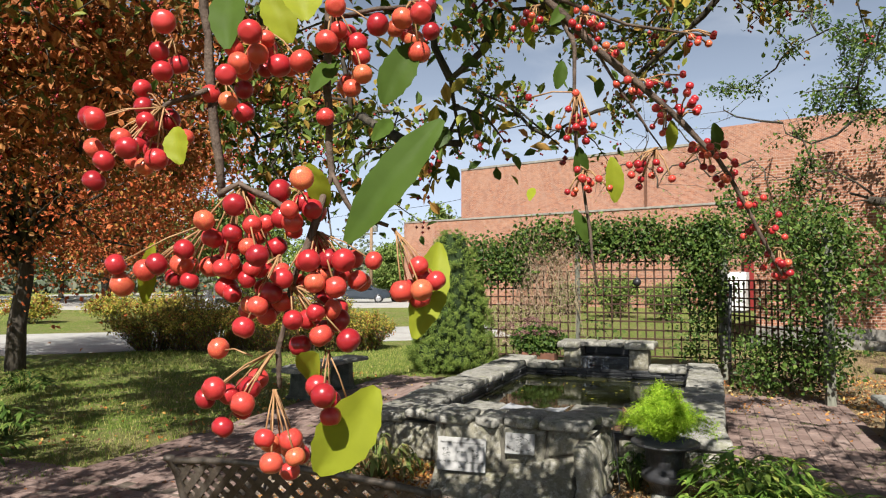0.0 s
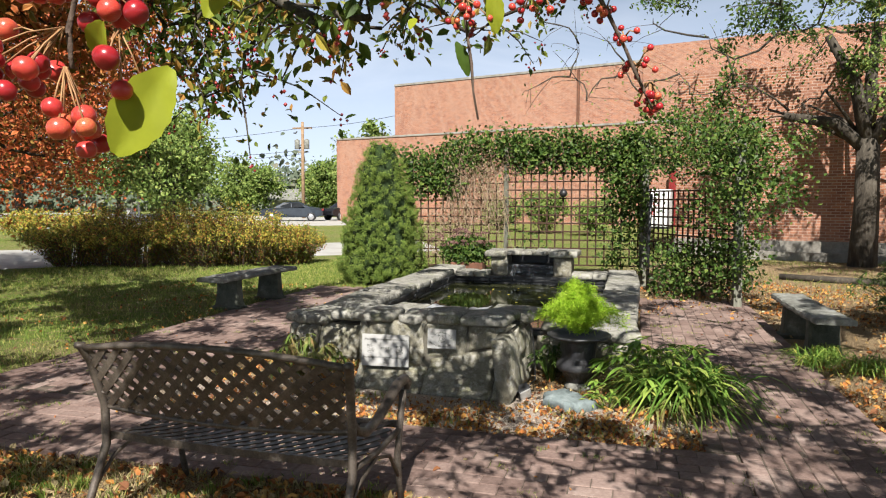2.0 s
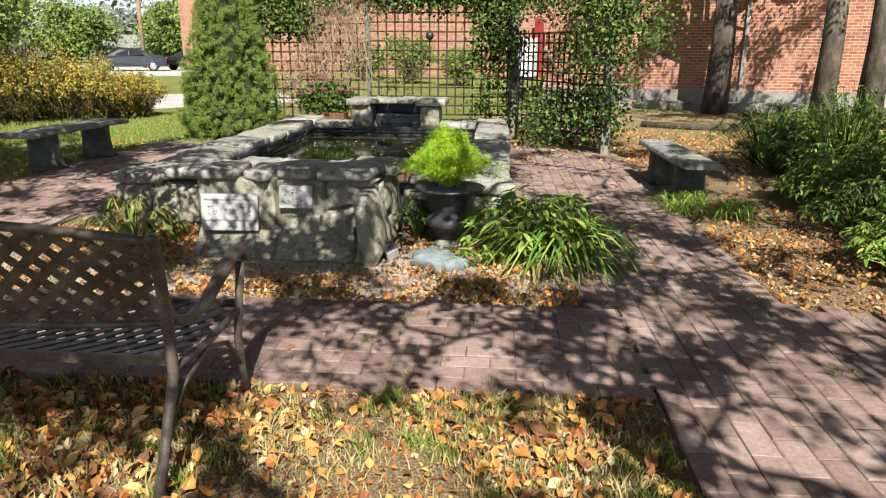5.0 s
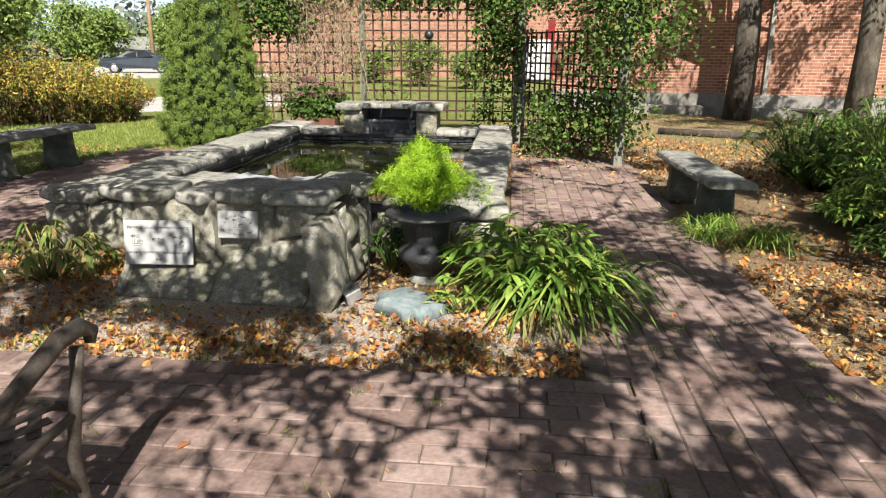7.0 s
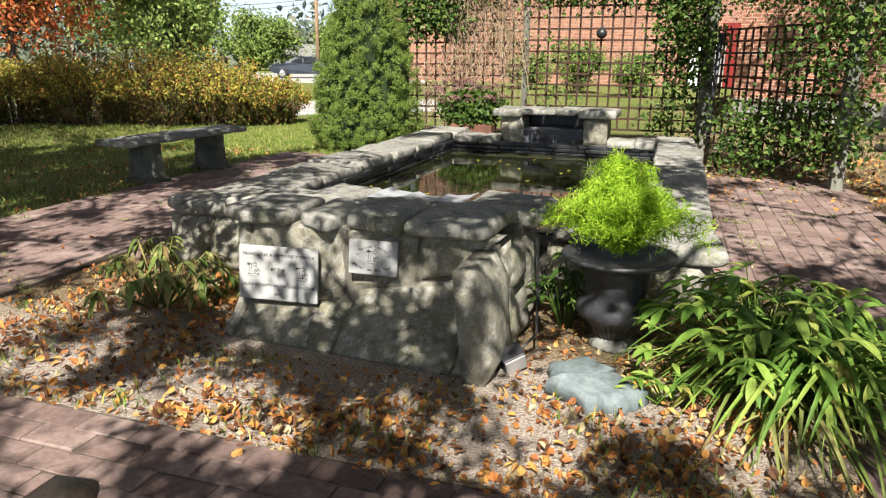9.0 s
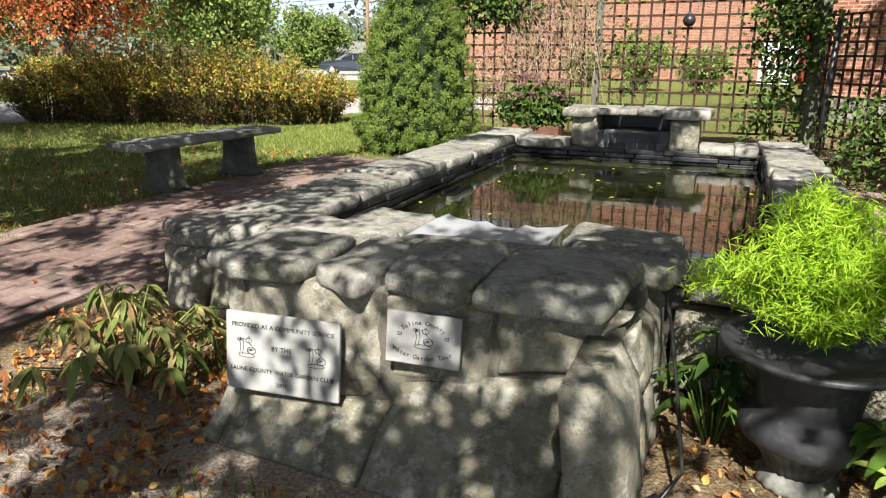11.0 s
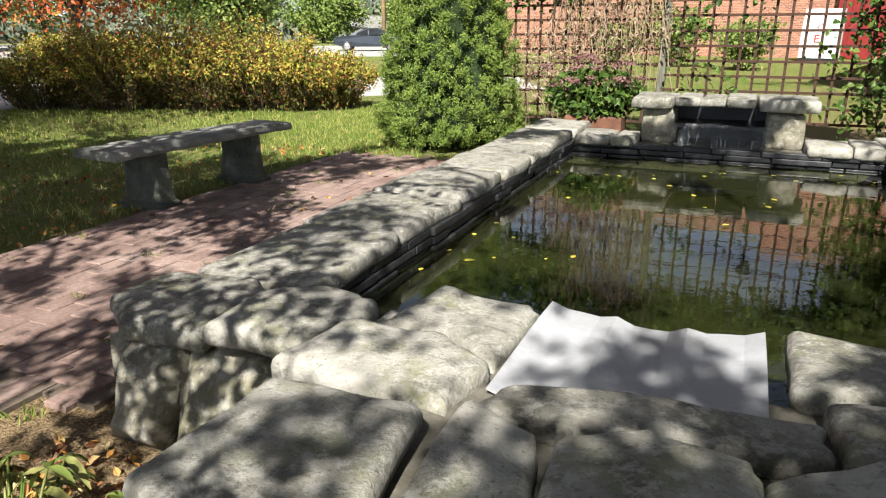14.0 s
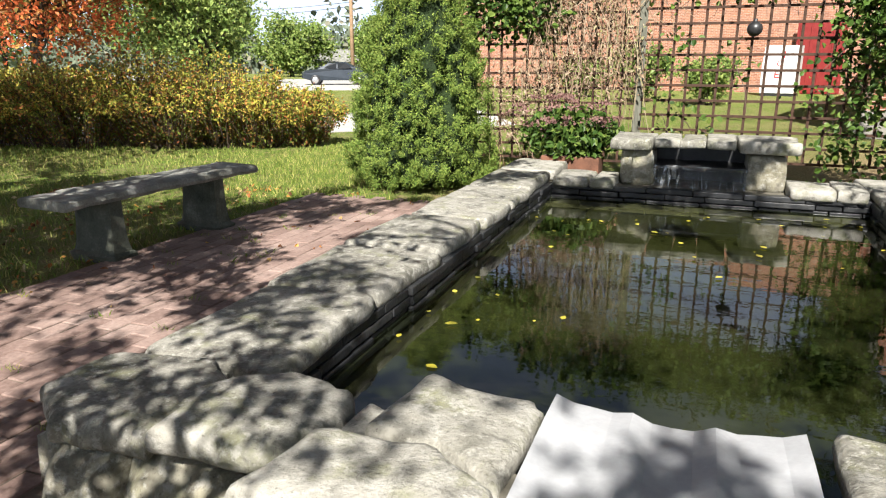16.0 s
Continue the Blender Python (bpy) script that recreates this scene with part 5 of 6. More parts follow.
while len(T2) < 120:
    q = blob_points(1, (-6.2, 0.2, 4.2), (3.6, 3.2, 1.3), g, 0.2)[0]
    T2.append(tuple(q))
# a few more sprays out of view, put up the sun's way to darken the lawn
T2 += [tuple(Vector((g.uniform(-8.5, -4.7), g.uniform(0.5, 4.6), 0)) - SUN * g.uniform(4.9, 6.2)) for _ in range(8)]
crown_tree("crabapple", "crabapple tree with green and rusty leaves on the lawn", 72, -7.9, -1.6, 1.7, T2, 200, 0.095, L_rust, 0.34, 0.19, 0.5, 0.5)
# a fringe of hanging sprays at the crown's edge
T4 = [(-1.1 - 0.048 * i - 0.9 * g.random(), -0.7 - 0.6 * g.random(), 2.3 + 1.3 * g.random()) for i in range(16)]
T4 += [(-0.1 + 0.5 * g.normal(), -2.5 + 0.3 * g.normal(), 2.62 + 0.17 * g.normal()) for _ in range(5)]
T3 = T4 + [(-1.9, 0.6, 3.35), (-1.4, 0.9, 3.2), (-0.9, 0.4, 3.4), (-0.5, 0.8, 3.05), (0.1, 0.5, 3.2), (-2.6, 0.2, 3.2), (-2.9, 0.6, 2.95), (-3.2, 0.0, 3.3)]
crown_tree("crabapple", "small crabapple with hanging fruiting sprays", 73, 5.6, -3.2, 2.2, T3 + [(1.0 + g.random() * 4, -3 + g.random() * 4, 3.6 + g.random()) for _ in range(22)], 84, 0.075, L_crab, 0.24, 0.12, 0.8, 0.8)

# trees by the brick wall: forked trunks, leafy sprays and some bare wood
g = np.random.default_rng(81)
R1 = [tuple(blob_points(1, (5.4, 12.2, 6.0), (4.6, 3.2, 3.2), g, 0.25)[0]) for _ in range(72)]
crown_tree("shade_tree", "thick dark trunked shade tree by the brick wall", 82, 6.1, 13.1, 3.0, R1, 140, 0.10, L_vine, 0.34, 0.27, 0.0, 0.4, 0.0, 0, mains_at=((-1.9, -0.5, 0.55), (-1.0, -0.3, 2.4), (0.15, 0.2, 2.6), (1.5, -0.6, 1.6)))
R1b = [(x_, y_, z_) for x_, y_, z_ in ((4.2, 12.0, 3.6), (3.0, 11.5, 4.1), (1.8, 11.2, 4.4), (0.6, 11.0, 4.7), (-0.6, 10.9, 4.4), (-1.6, 10.8, 4.1), (0.2, 11.2, 5.3), (1.2, 11.0, 5.6), (2.4, 11.4, 5.2), (-0.4, 10.8, 5.1), (-1.2, 10.6, 5.6), (2.0, 11.0, 3.9), (0.9, 10.8, 4.0), (-0.2, 10.6, 3.8))]
crown_tree("bare_tree", "slender tree with bare arching twigs", 83, 6.25, 13.55, 2.8, R1b, 16, 0.06, L_tree, 0.45, 0.10, 0.0, 0.4)
R2 = [tuple(blob_points(1, (6.6, 8.6, 5.0), (2.6, 2.2, 2.2), g, 0.3)[0]) for _ in range(44)]
crown_tree("maple", "mottled barked tree beside the flower bed", 84, 6.85, 9.1, 3.2, R2, 110, 0.09, L_tree, 0.32, 0.19, 0.0, 0.4, 0.0, 4, (0.6, 1.4), (1.2, 2.4))
R3 = [tuple(blob_points(1, (8.6, 9.2, 5.6), (2.6, 2.4, 2.2), g, 0.3)[0]) for _ in range(40)]
crown_tree("maple", "mottled barked tree beside the flower bed", 85, 7.75, 9.2, 3.4, R3, 110, 0.09, L_tree, 0.32, 0.21, 0.0, 0.4, 0.0, 4, (0.6, 1.4), (1.2, 2.4))

# ---- near fruiting branch ----
fruit_me = bpy.data.meshes.new("fruit")
bmf = bmesh.new()
bmesh.ops.create_uvsphere(bmf, u_segments=14, v_segments=10, radius=1.0)
for vtx in bmf.verts:
    if vtx.co.z < -0.8:
        vtx.co.z = -0.86 + 0.25 * (vtx.co.z + 1.0)
    if vtx.co.z > 0.9:
        vtx.co.z = 0.86
bmf.to_mesh(fruit_me)
bmf.free()
fruit_me.materials.append(M_fruit)
for p in fruit_me.polygons:
    p.use_smooth = True

L_leaf_dark = leaf_material("dark_big_leaf", [(0.0, (0.045, 0.085, 0.015)), (1.0, (0.08, 0.13, 0.02))], 0.6, 0.4, 0.2)
L_leaf_lime = leaf_material("lime_big_leaf", [(0.0, (0.20, 0.25, 0.02)), (1.0, (0.34, 0.36, 0.03))], 0.55, 0.45, 0.25)


def big_leaf(name, base, tip, width, normal, mat, parent, curl=0.15):
    """A pointed oval leaf with a folded midrib and a wavy, toothed rim."""
    base, tip, nrm = Vector(base), Vector(tip), Vector(normal).normalized()
    d = tip - base
    L = d.length
    d.normalize()
    s = d.cross(nrm).normalized()
    nrm = s.cross(d)
    rows, cols = 12, 6
    v, f = [], []
    for i in range(rows + 1):
        t = i / rows
        w = width * 0.5 * math.sin(math.pi * min(1, t * 0.94 + 0.03)) ** 0.75
        for j in range(cols + 1):
            k = j / cols * 2 - 1
            tooth = 1 + (0.05 if i % 2 else -0.03) * (abs(k) > 0.9)
            off = nrm * (abs(k) * w * 0.30 - curl * L * (t - 0.3) ** 2 + 0.02 * width * math.sin(t * 14 + k * 3))
            v.append(base + d * L * t + s * k * w * tooth + off)
    for i in range(rows):
        for j in range(cols):
            a = i * (cols + 1) + j
            f.append((a, a + 1, a + cols + 2, a + cols + 1))
    return mesh_from(name, v, f, mat, parent, "", True)


def spray(name, label, origin, k, branches, clusters, leaves, seed, size, depth, yaw=21.0):
    """A hanging branch in its own upright plane: x across, z up, y into the depth; k metres a unit."""
    b = empty(name, pose(*origin, 0, 0, yaw), label, "branch")
    g = random.Random(seed)
    for pts, r0, r1 in branches:
        n = len(pts)
        q = [Vector((x * k, g.uniform(-0.01, 0.01) + yy * k, z * k)) for x, yy, z in pts]
        fine, rad = [], []
        for i in range(n - 1):
            for t in (0, 0.33, 0.66):
                fine.append(q[i].lerp(q[i + 1], t) + Vector((g.uniform(-1, 1), g.uniform(-1, 1), 0)) * k * 2.5)
        fine.append(q[-1])
        rad = [(r0 + (r1 - r0) * i / (len(fine) - 1)) * k * g.uniform(0.85, 1.25) for i in range(len(fine))]
        tube("twig", fine, rad, M_twig, b, 7)
    for cx, cz, n, sx, sz, rt in clusters:
        root = Vector((rt[0] * k, 0, rt[1] * k))
        placed = []
        for i in range(round(n * 1.35)):
            for _ in range(30):
                p = Vector(((cx + g.gauss(0, sx * 0.8)) * k, g.gauss(0, depth), (cz + g.gauss(0, sz * 0.85)) * k))
                if all((p - o).length > size * 1.75 for o in placed):
                    break
            placed.append(p)
            s = size * g.uniform(0.82, 1.12)
            fo = new("fruit", fruit_me)
            fo.parent = b
            away = (p - root).normalized() if (p - root).length > 1e-4 else Vector((0, 0, -1))
            fo.matrix_basis = Matrix.Translation(p) @ (-away).to_track_quat("Z", "Y").to_matrix().to_4x4() @ Matrix.Diagonal((s, s, s * 0.95, 1))
            mid = root.lerp(p, 0.5) + Vector((0, 0, 6 * k))
            tube("stalk", [root + Vector((g.uniform(-4, 4) * k, 0, 0)), mid, p - away * s * 0.8], [1.7 * k, 1.5 * k, 1.9 * k], M_stalk, b, 4)
    for x0, z0, x1, z1, w, mat, ny in leaves:
        big_leaf("leaf", (x0 * k, g.uniform(-0.02, 0.02), z0 * k), (x1 * k, g.uniform(-0.03, 0.03), z1 * k), w * k, (g.uniform(-0.25, 0.25), -1, ny), mat, b)
    return b


M_stalk = varied("fruit_stalk", [(0.2, (0.22, 0.10, 0.05)), (0.8, (0.45, 0.28, 0.13))], 80, 0.6, fine=300, relief=0)
D_, G_ = L_leaf_dark, L_leaf_lime
spray("crabapple_branch", "near crabapple twig with clusters of glossy red fruit", (0.5036, -4.8062, 1.801), 0.000423,
      [([(-130, 0, 1400), (-132, 0, 700), (-130, 0, 440), (-117, 0, 290), (-95, 0, 110)], 9, 6.5), ([(-95, 0, 110), (-60, 5, 130), (0, 10, 100), (50, 10, 60)], 5.5, 4),
       ([(96, 20, 1400), (92, 15, 640), (86, 10, 300), (90, 5, 150), (60, 0, 30), (20, 0, -60), (5, 0, -150), (5, 0, -215)], 8, 4), ([(90, 5, 150), (130, 5, 80), (190, 0, 60)], 5, 3),
       ([(-117, 0, 290), (-190, 0, 270), (-215, 0, 250)], 4.5, 3), ([(86, 10, 420), (170, 0, 430), (240, 0, 440)], 5, 3)],
      [(-30, 350, 9, 38, 28, (-20, 400)), (100, 400, 6, 26, 26, (95, 440)), (235, 395, 7, 32, 30, (230, 445)), (-70, 275, 4, 25, 15, (-90, 310)), (-230, 205, 16, 46, 42, (-195, 262)), (-170, 345, 3, 12, 24, (-180, 380)),
       (-55, 30, 17, 45, 34, (-60, 125)), (45, 78, 7, 22, 22, (40, 118)), (-170, -12, 9, 52, 14, (-100, 70)), (110, -18, 12, 44, 22, (70, 50)), (242, -30, 5, 18, 16, (200, 55)), (-25, -70, 8, 34, 26, (10, 10)),
       (75, -105, 8, 30, 20, (25, -40)), (-60, -225, 8, 26, 20, (0, -150)), (105, -225, 4, 28, 14, (90, -150)), (10, -320, 7, 28, 16, (0, -215)), (-100, -150, 1, 3, 3, (-40, -160)), (85, 245, 1, 4, 4, (88, 270)), (140, 310, 4, 18, 20, (130, 370))],
      [(120, 30, 278, 240, 74, D_, 0.35), (180, 270, 235, 375, 62, D_, 0.2), (70, -360, 172, -215, 96, G_, 0.1), (235, -130, 282, 35, 66, G_, -0.3), (-20, 470, 20, 380, 60, G_, 0.1), (-85, 480, -75, 355, 62, D_, 0.1), (50, 470, 60, 390, 70, G_, 0.3),
       (-165, 225, -150, 160, 46, G_, 0.1), (80, -150, 45, -205, 56, G_, 0.2), (-205, 30, -232, -75, 30, G_, -0.2), (195, 245, 170, 200, 28, D_, 0.2), (60, 160, 85, 90, 40, G_, 0.2), (-60, 110, -75, 75, 34, G_, 0.2), (100, 350, 70, 280, 36, D_, 0.4)], 5, 0.0078, 0.015)
spray("crabapple_branch", "crabapple branch with red fruit and a few leaves", (0.325, -4.00, 1.825), 0.00107,
      [([(160, 0, 800), (190, 0, 470), (276, 0, 380), (396, 0, 272), (486, 0, 180), (546, 0, 80), (600, 0, -30)], 9, 2.5), ([(216, 10, 440), (236, 10, 380), (236, 10, 210), (256, 10, 100), (275, 10, -50)], 5, 2),
       ([(276, 0, 380), (330, 20, 300), (400, 30, 200)], 3, 1.5), ([(180, 0, 480), (330, 0, 420), (470, 0, 400)], 4, 2)],
      [(250, 420, 10, 26, 20, (250, 440)), (300, 375, 6, 16, 10, (290, 372)), (360, 315, 8, 30, 12, (350, 320)), (430, 285, 9, 22, 16, (420, 250)), (395, 250, 6, 18, 14, (400, 270)), (470, 185, 12, 30, 20, (470, 200)), (240, 250, 12, 28, 28, (240, 300)), (260, 130, 8, 24, 20, (250, 160)), (350, 150, 8, 28, 16, (380, 200)), (505, 150, 6, 14, 12, (510, 150)), (545, 100, 5, 12, 10, (540, 100)), (575, 50, 6, 12, 12, (570, 50)), (598, -10, 8, 10, 22, (595, 20)), (440, 400, 6, 30, 12, (430, 410)), (150, 430, 5, 20, 14, (170, 460))],
      [(410, 250, 405, 195, 24, G_, 0.1), (485, 245, 500, 195, 28, D_, 0.1), (240, 200, 250, 140, 30, D_, 0.2), (295, 180, 305, 100, 34, G_, 0.1), (215, 360, 205, 310, 26, D_, 0.1), (165, 440, 150, 400, 22, G_, 0.2), (235, 90, 260, 30, 24, D_, 0.2), (190, 420, 230, 470, 24, D_, 0.1), (160, 130, 150, 105, 16, G_, 0.2)], 6, 0.0075, 0.03)

# ---- plaques ----


def lettering(text, x, z, size, parent, rot=0.0, align="CENTER"):
    c = bpy.data.curves.new("lettering", "FONT")
    c.body, c.size, c.align_x, c.align_y, c.extrude, c.resolution_u = text, size, align, "CENTER", 0.0006, 2
    c.materials.append(M_ink)
    o = new("lettering", c)
    o.parent = parent
    o.matrix_basis = Matrix.Translation((x, -0.0055, z)) @ Matrix.Rotation(radians(90), 4, "X") @ Matrix.Rotation(radians(rot), 4, "Z")
    return o


def motif(x, z, s, parent):
    """A drawn water garden: stems with leaves beside a potted lily."""
    lines = [[(-0.5, -0.5), (-0.42, 0.0), (-0.5, 0.4)], [(-0.3, -0.5), (-0.2, 0.1), (-0.25, 0.55)], [(-0.7, 0.4), (-0.3, 0.42)], [(-0.45, 0.57), (0.0, 0.52)], [(0.05, 0.6), (0.2, 0.75), (0.15, 0.3), (0.4, 0.1)]]
    for a in range(2):
        r, cx, cz = (0.32, 0.35, -0.2) if a == 0 else (0.22, 0.15, 0.45)
        lines.append([(cx + r * math.cos(q * 0.7), cz + r * 0.75 * math.sin(q * 0.7)) for q in range(10)])
    for q in range(5):
        a = 0.5 + q * 0.55
        lines.append([(-0.5 + 0.05 * q, 0.42), (-0.5 + 0.25 * math.cos(a), 0.42 + 0.22 * math.sin(a))])
        lines.append([(0.35, -0.2), (0.35 + 0.3 * math.cos(a * 1.3), -0.2 + 0.22 * math.sin(a * 1.3))])
    lines.append([(0.6 * math.cos(q * 0.7), -0.55 + 0.14 * math.sin(q * 0.7)) for q in range(10)])
    v, f = join_arrays([tube_arrays([(x + px_ * s, -0.0045, z + pz * s) for px_, pz in l], [s * 0.022] * len(l), 4) for l in lines])
    return mesh_from("motif", v, f, M_ink, parent, "black line drawing of water plants")


def plaque(label, x, y, z, w, h, roll, yaw, lean):
    p = empty("plaque", pose(x, y, z, -lean, 0, yaw) @ pose(0, 0, 0, 0, roll, 0), label, "plaque")
    part("plate", box_bm(-w / 2, -0.004, -h / 2, w / 2, 0.012, h / 2, 0.003), M_plaque, p)
    return p


pl = plaque("pale metal plaque naming a water garden club", -1.160, 0.276, 0.316, 0.415, 0.272, 1.0, 7.0, 6.0)
lettering("PROVIDED AS A COMMUNITY SERVICE", 0.002, 0.092, 0.0215, pl)
lettering("BY THE", 0, 0.02, 0.023, pl)
lettering("SALINE COUNTY WATER GARDEN CLUB", 0, -0.062, 0.0208, pl)
lettering("2001", 0, -0.105, 0.021, pl)
motif(-0.13, 0.015, 0.052, pl)
motif(0.125, 0.01, 0.052, pl)
pr = plaque("small pale metal plaque of a garden tour", -0.672, 0.338, 0.430, 0.245, 0.167, 1.0, 5.0, 6.0)
for text, rad, cz, s in (("Saline County", 0.115, -0.060, 1), ("Water Garden Tour", 0.20, 0.140, -1)):
    n = len(text)
    for i, ch in enumerate(text):
        if ch == " ":
            continue
        a = (i - (n - 1) / 2) * (0.0118 / rad)
        lettering(ch, math.sin(a) * rad, cz + s * math.cos(a) * rad, 0.021, pr, -s * math.degrees(a))
lettering("20", -0.078, 0.012, 0.017, pr)
lettering("02", 0.078, 0.012, 0.017, pr)
motif(0.0, 0.005, 0.05, pr)

# ---- plants by the path ----


def strap_leaves(name, n, r, h, width, mat, parent, seed, cx=0.0, cy=0.0, bias=(0, 0)):
    """Arching strap leaves from one crown, each a tapered folded ribbon."""
    g = np.random.default_rng(seed)
    v, f = [], []
    for i in range(n):
        a = g.uniform(0, 2 * math.pi)
        R, H = r * g.uniform(0.5, 1.25), h * g.uniform(0.55, 1.2)
        dx, dy = math.cos(a) * R + bias[0], math.sin(a) * R + bias[1]
        sx, sy = cx + g.normal() * r * 0.16, cy + g.normal() * r * 0.16
        L = math.hypot(dx, dy) + 1e-6
        px_, py_ = -dy / L, dx / L
        w = width * g.uniform(0.7, 1.2)
        b = len(v)
        for k in range(8):
            t = k / 7
            z = H * (2.6 * t - 2.6 * t * t * g.uniform(0.95, 1.02)) if t > 0 else 0.0
            z = max(0.015, z if t < 0.5 else H * 0.65 - (H * 0.6) * ((t - 0.5) / 0.5) ** 1.6)
            x, y = sx + dx * t, sy + dy * t
            ww = w * (1 - t) ** 0.55 * min(1, 0.6 + t * 2)
            v += [(x + px_ * ww, y + py_ * ww, z + ww * 0.5), (x, y, z), (x - px_ * ww, y - py_ * ww, z + ww * 0.5)]
        for k in range(7):
            q = b + k * 3
            f += [(q, q + 1, q + 4, q + 3), (q + 1, q + 2, q + 5, q + 4)]
    return mesh_from(name, v, f, mat, parent, "", True)


def palm_leaves(name, n, r, h, size, mat, parent, seed, drop=0.0):
    """Compound leaves: five drooping leaflets at the end of each stalk."""
    g = np.random.default_rng(seed)
    pts, lists = [], []
    v, f = [], []
    for i in range(n):
        a, R = g.uniform(0, 2 * math.pi), r * math.sqrt(g.random())
        top = Vector((math.cos(a) * R, math.sin(a) * R, h * (1.05 - 0.55 * (R / r) ** 2) * g.uniform(0.7, 1.1)))
        lists.append(tube_arrays([(top.x * 0.2, top.y * 0.2, 0), (top.x * 0.7, top.y * 0.7, top.z * 0.75), top], [0.005, 0.004, 0.003], 4))
        for q in range(5):
            b = a + (q - 2) * 0.72 + g.normal() * 0.32
            L = size * g.uniform(0.45, 1.25) * (1 - 0.12 * abs(q - 2))
            d = Vector((math.cos(b), math.sin(b), 0.12 - drop + g.normal() * 0.32)).normalized()
            s = d.cross(Vector((0, 0, 1))).normalized()
            base = len(v)
            for k in range(5):
                t = k / 4
                w = L * 0.17 * math.sin(math.pi * (0.08 + 0.9 * t)) ** 0.8
                c = top + d * L * t - Vector((0, 0, (0.30 + drop) * L * t * t))
                v += [c + s * w + Vector((0, 0, w * 0.4)), c, c - s * w + Vector((0, 0, w * 0.4))]
            for k in range(4):
                z = base + k * 3
                f += [(z, z + 1, z + 4, z + 3), (z + 1, z + 2, z + 5, z + 4)]
    vv, ff = join_arrays(lists)
    tagged(mesh_from("branching", vv, ff, mat, parent, "", True), kind="stuff")
    return mesh_from(name, v, f, mat, parent, "", True)


lily = plant("daylily", "arching clump of green daylily straps at the path's corner", "plant", 1.28, 0.42)
strap_leaves("foliage", 250, 0.60, 0.38, 0.017, L_lily, lily, 1)
strap_leaves("fallen_foliage", 90, 0.5, 0.16, 0.011, L_peony, lily, 2, -0.1, -0.1, (0.10, -0.22))
peony = plant("peony", "leafy green peony beside the urn", "plant", 1.08, 0.46)
palm_leaves("foliage", 90, 0.50, 0.46, 0.135, L_lily, peony, 3, 0.1)
strap_leaves("old_foliage", 34, 0.45, 0.34, 0.012, L_peony, peony, 33)
pe2 = plant("peony", "wilting yellow-green peony at the wall's foot", "plant", -2.02, 0.42)
palm_leaves("foliage", 52, 0.38, 0.36, 0.095, L_peony, pe2, 4, 0.38)
pe3 = plant("seedling", "small leafy plant between urn and wall", "plant", 0.20, 0.82)
palm_leaves("foliage", 22, 0.16, 0.36, 0.10, L_vine, pe3, 5, 0.1)
pe4 = plant("seedling", "small leafy plant at the rock's edge", "plant", 0.72, 0.12)
palm_leaves("foliage", 14, 0.16, 0.14, 0.08, L_lily, pe4, 6, 0.0)
for i, (x, y, r) in enumerate(((2.55, 1.95, 0.38), (2.95, 1.75, 0.36), (2.75, 2.2, 0.25))):
    tuft = plant("liriope", "low tuft of dark green strap grass before the bench", "grass", x, y)
    strap_leaves("foliage", 110, r, 0.24, 0.006, L_lily, tuft, 20 + i)
for i, (x, y, r, h, m_) in enumerate(((4.5, 5.2, 0.75, 0.75, 0), (4.6, 3.6, 0.6, 0.5, 1), (4.3, 1.9, 0.6, 0.5, 0), (5.0, 4.1, 0.9, 0.8, 1), (5.2, 2.4, 0.9, 0.85, 0), (4.4, 0.6, 0.6, 0.42, 1), (5.6, 6.4, 0.8, 0.7, 0), (4.1, 2.8, 0.35, 0.22, 0), (6.3, 4.6, 1.0, 0.9, 1), (5.0, 0.6, 0.8, 0.7, 0), (3.9, 1.2, 0.5, 0.45, 0), (4.4, 4.3, 0.6, 0.6, 0), (3.7, 0.2, 0.45, 0.4, 1), (3.75, -0.9, 0.5, 0.45, 0), (5.6, 5.3, 0.8, 1.0, 0), (4.0, 2.2, 0.45, 0.5, 1), (5.9, 3.2, 0.8, 1.0, 0))):
    s_ = plant("bed_plant", "leafy green perennial in the flower bed", "plant", x, y)
    palm_leaves("foliage", 210, r, h, 0.085, L_lily if m_ and i % 3 == 0 else L_vine, s_, 60 + i, 0.1)
for i, (x, y, h) in enumerate(((-9.4, 2.6, 0.3), (-6.6, 0.3, 0.35), (-5.9, -0.6, 0.3))):
    s_ = plant("hosta", "low leafy plant on the shaded lawn", "plant", x, y)
    palm_leaves("foliage", 30, 0.4, h, 0.17, L_vine, s_, 80 + i, 0.1)
sedum = plant("sedum", "bushy sedum with faded pink flower heads", "plant", -2.1, 7.15, 0.42)
g = np.random.default_rng(90)
leaf_cloud("foliage", blob_points(2600, (0, 0, 0.24), (0.55, 0.32, 0.30), g, 0.3), 0.075, L_vine, sedum, g, 0.55)
heads = blob_points(52, (-0.1, 0, 0.44), (0.58, 0.3, 0.24), g, 0.7)
leaf_cloud("blossom", np.concatenate([h_ + g.normal(size=(40, 3)) * np.array([0.035, 0.035, 0.014]) for h_ in heads]), 0.026, L_pink, sedum, g, 0.8)
planter = empty("planter", pose(-2.07, 7.12, 0), "rusty brown trough behind the pond wall", "planter")
part("trough", box_bm(-0.3, -0.16, 0.0, 0.3, 0.16, 0.46, 0.015), M_terracotta, planter)
part("soil", box_bm(-0.27, -0.13, 0.44, 0.27, 0.13, 0.462), M_sand, planter)

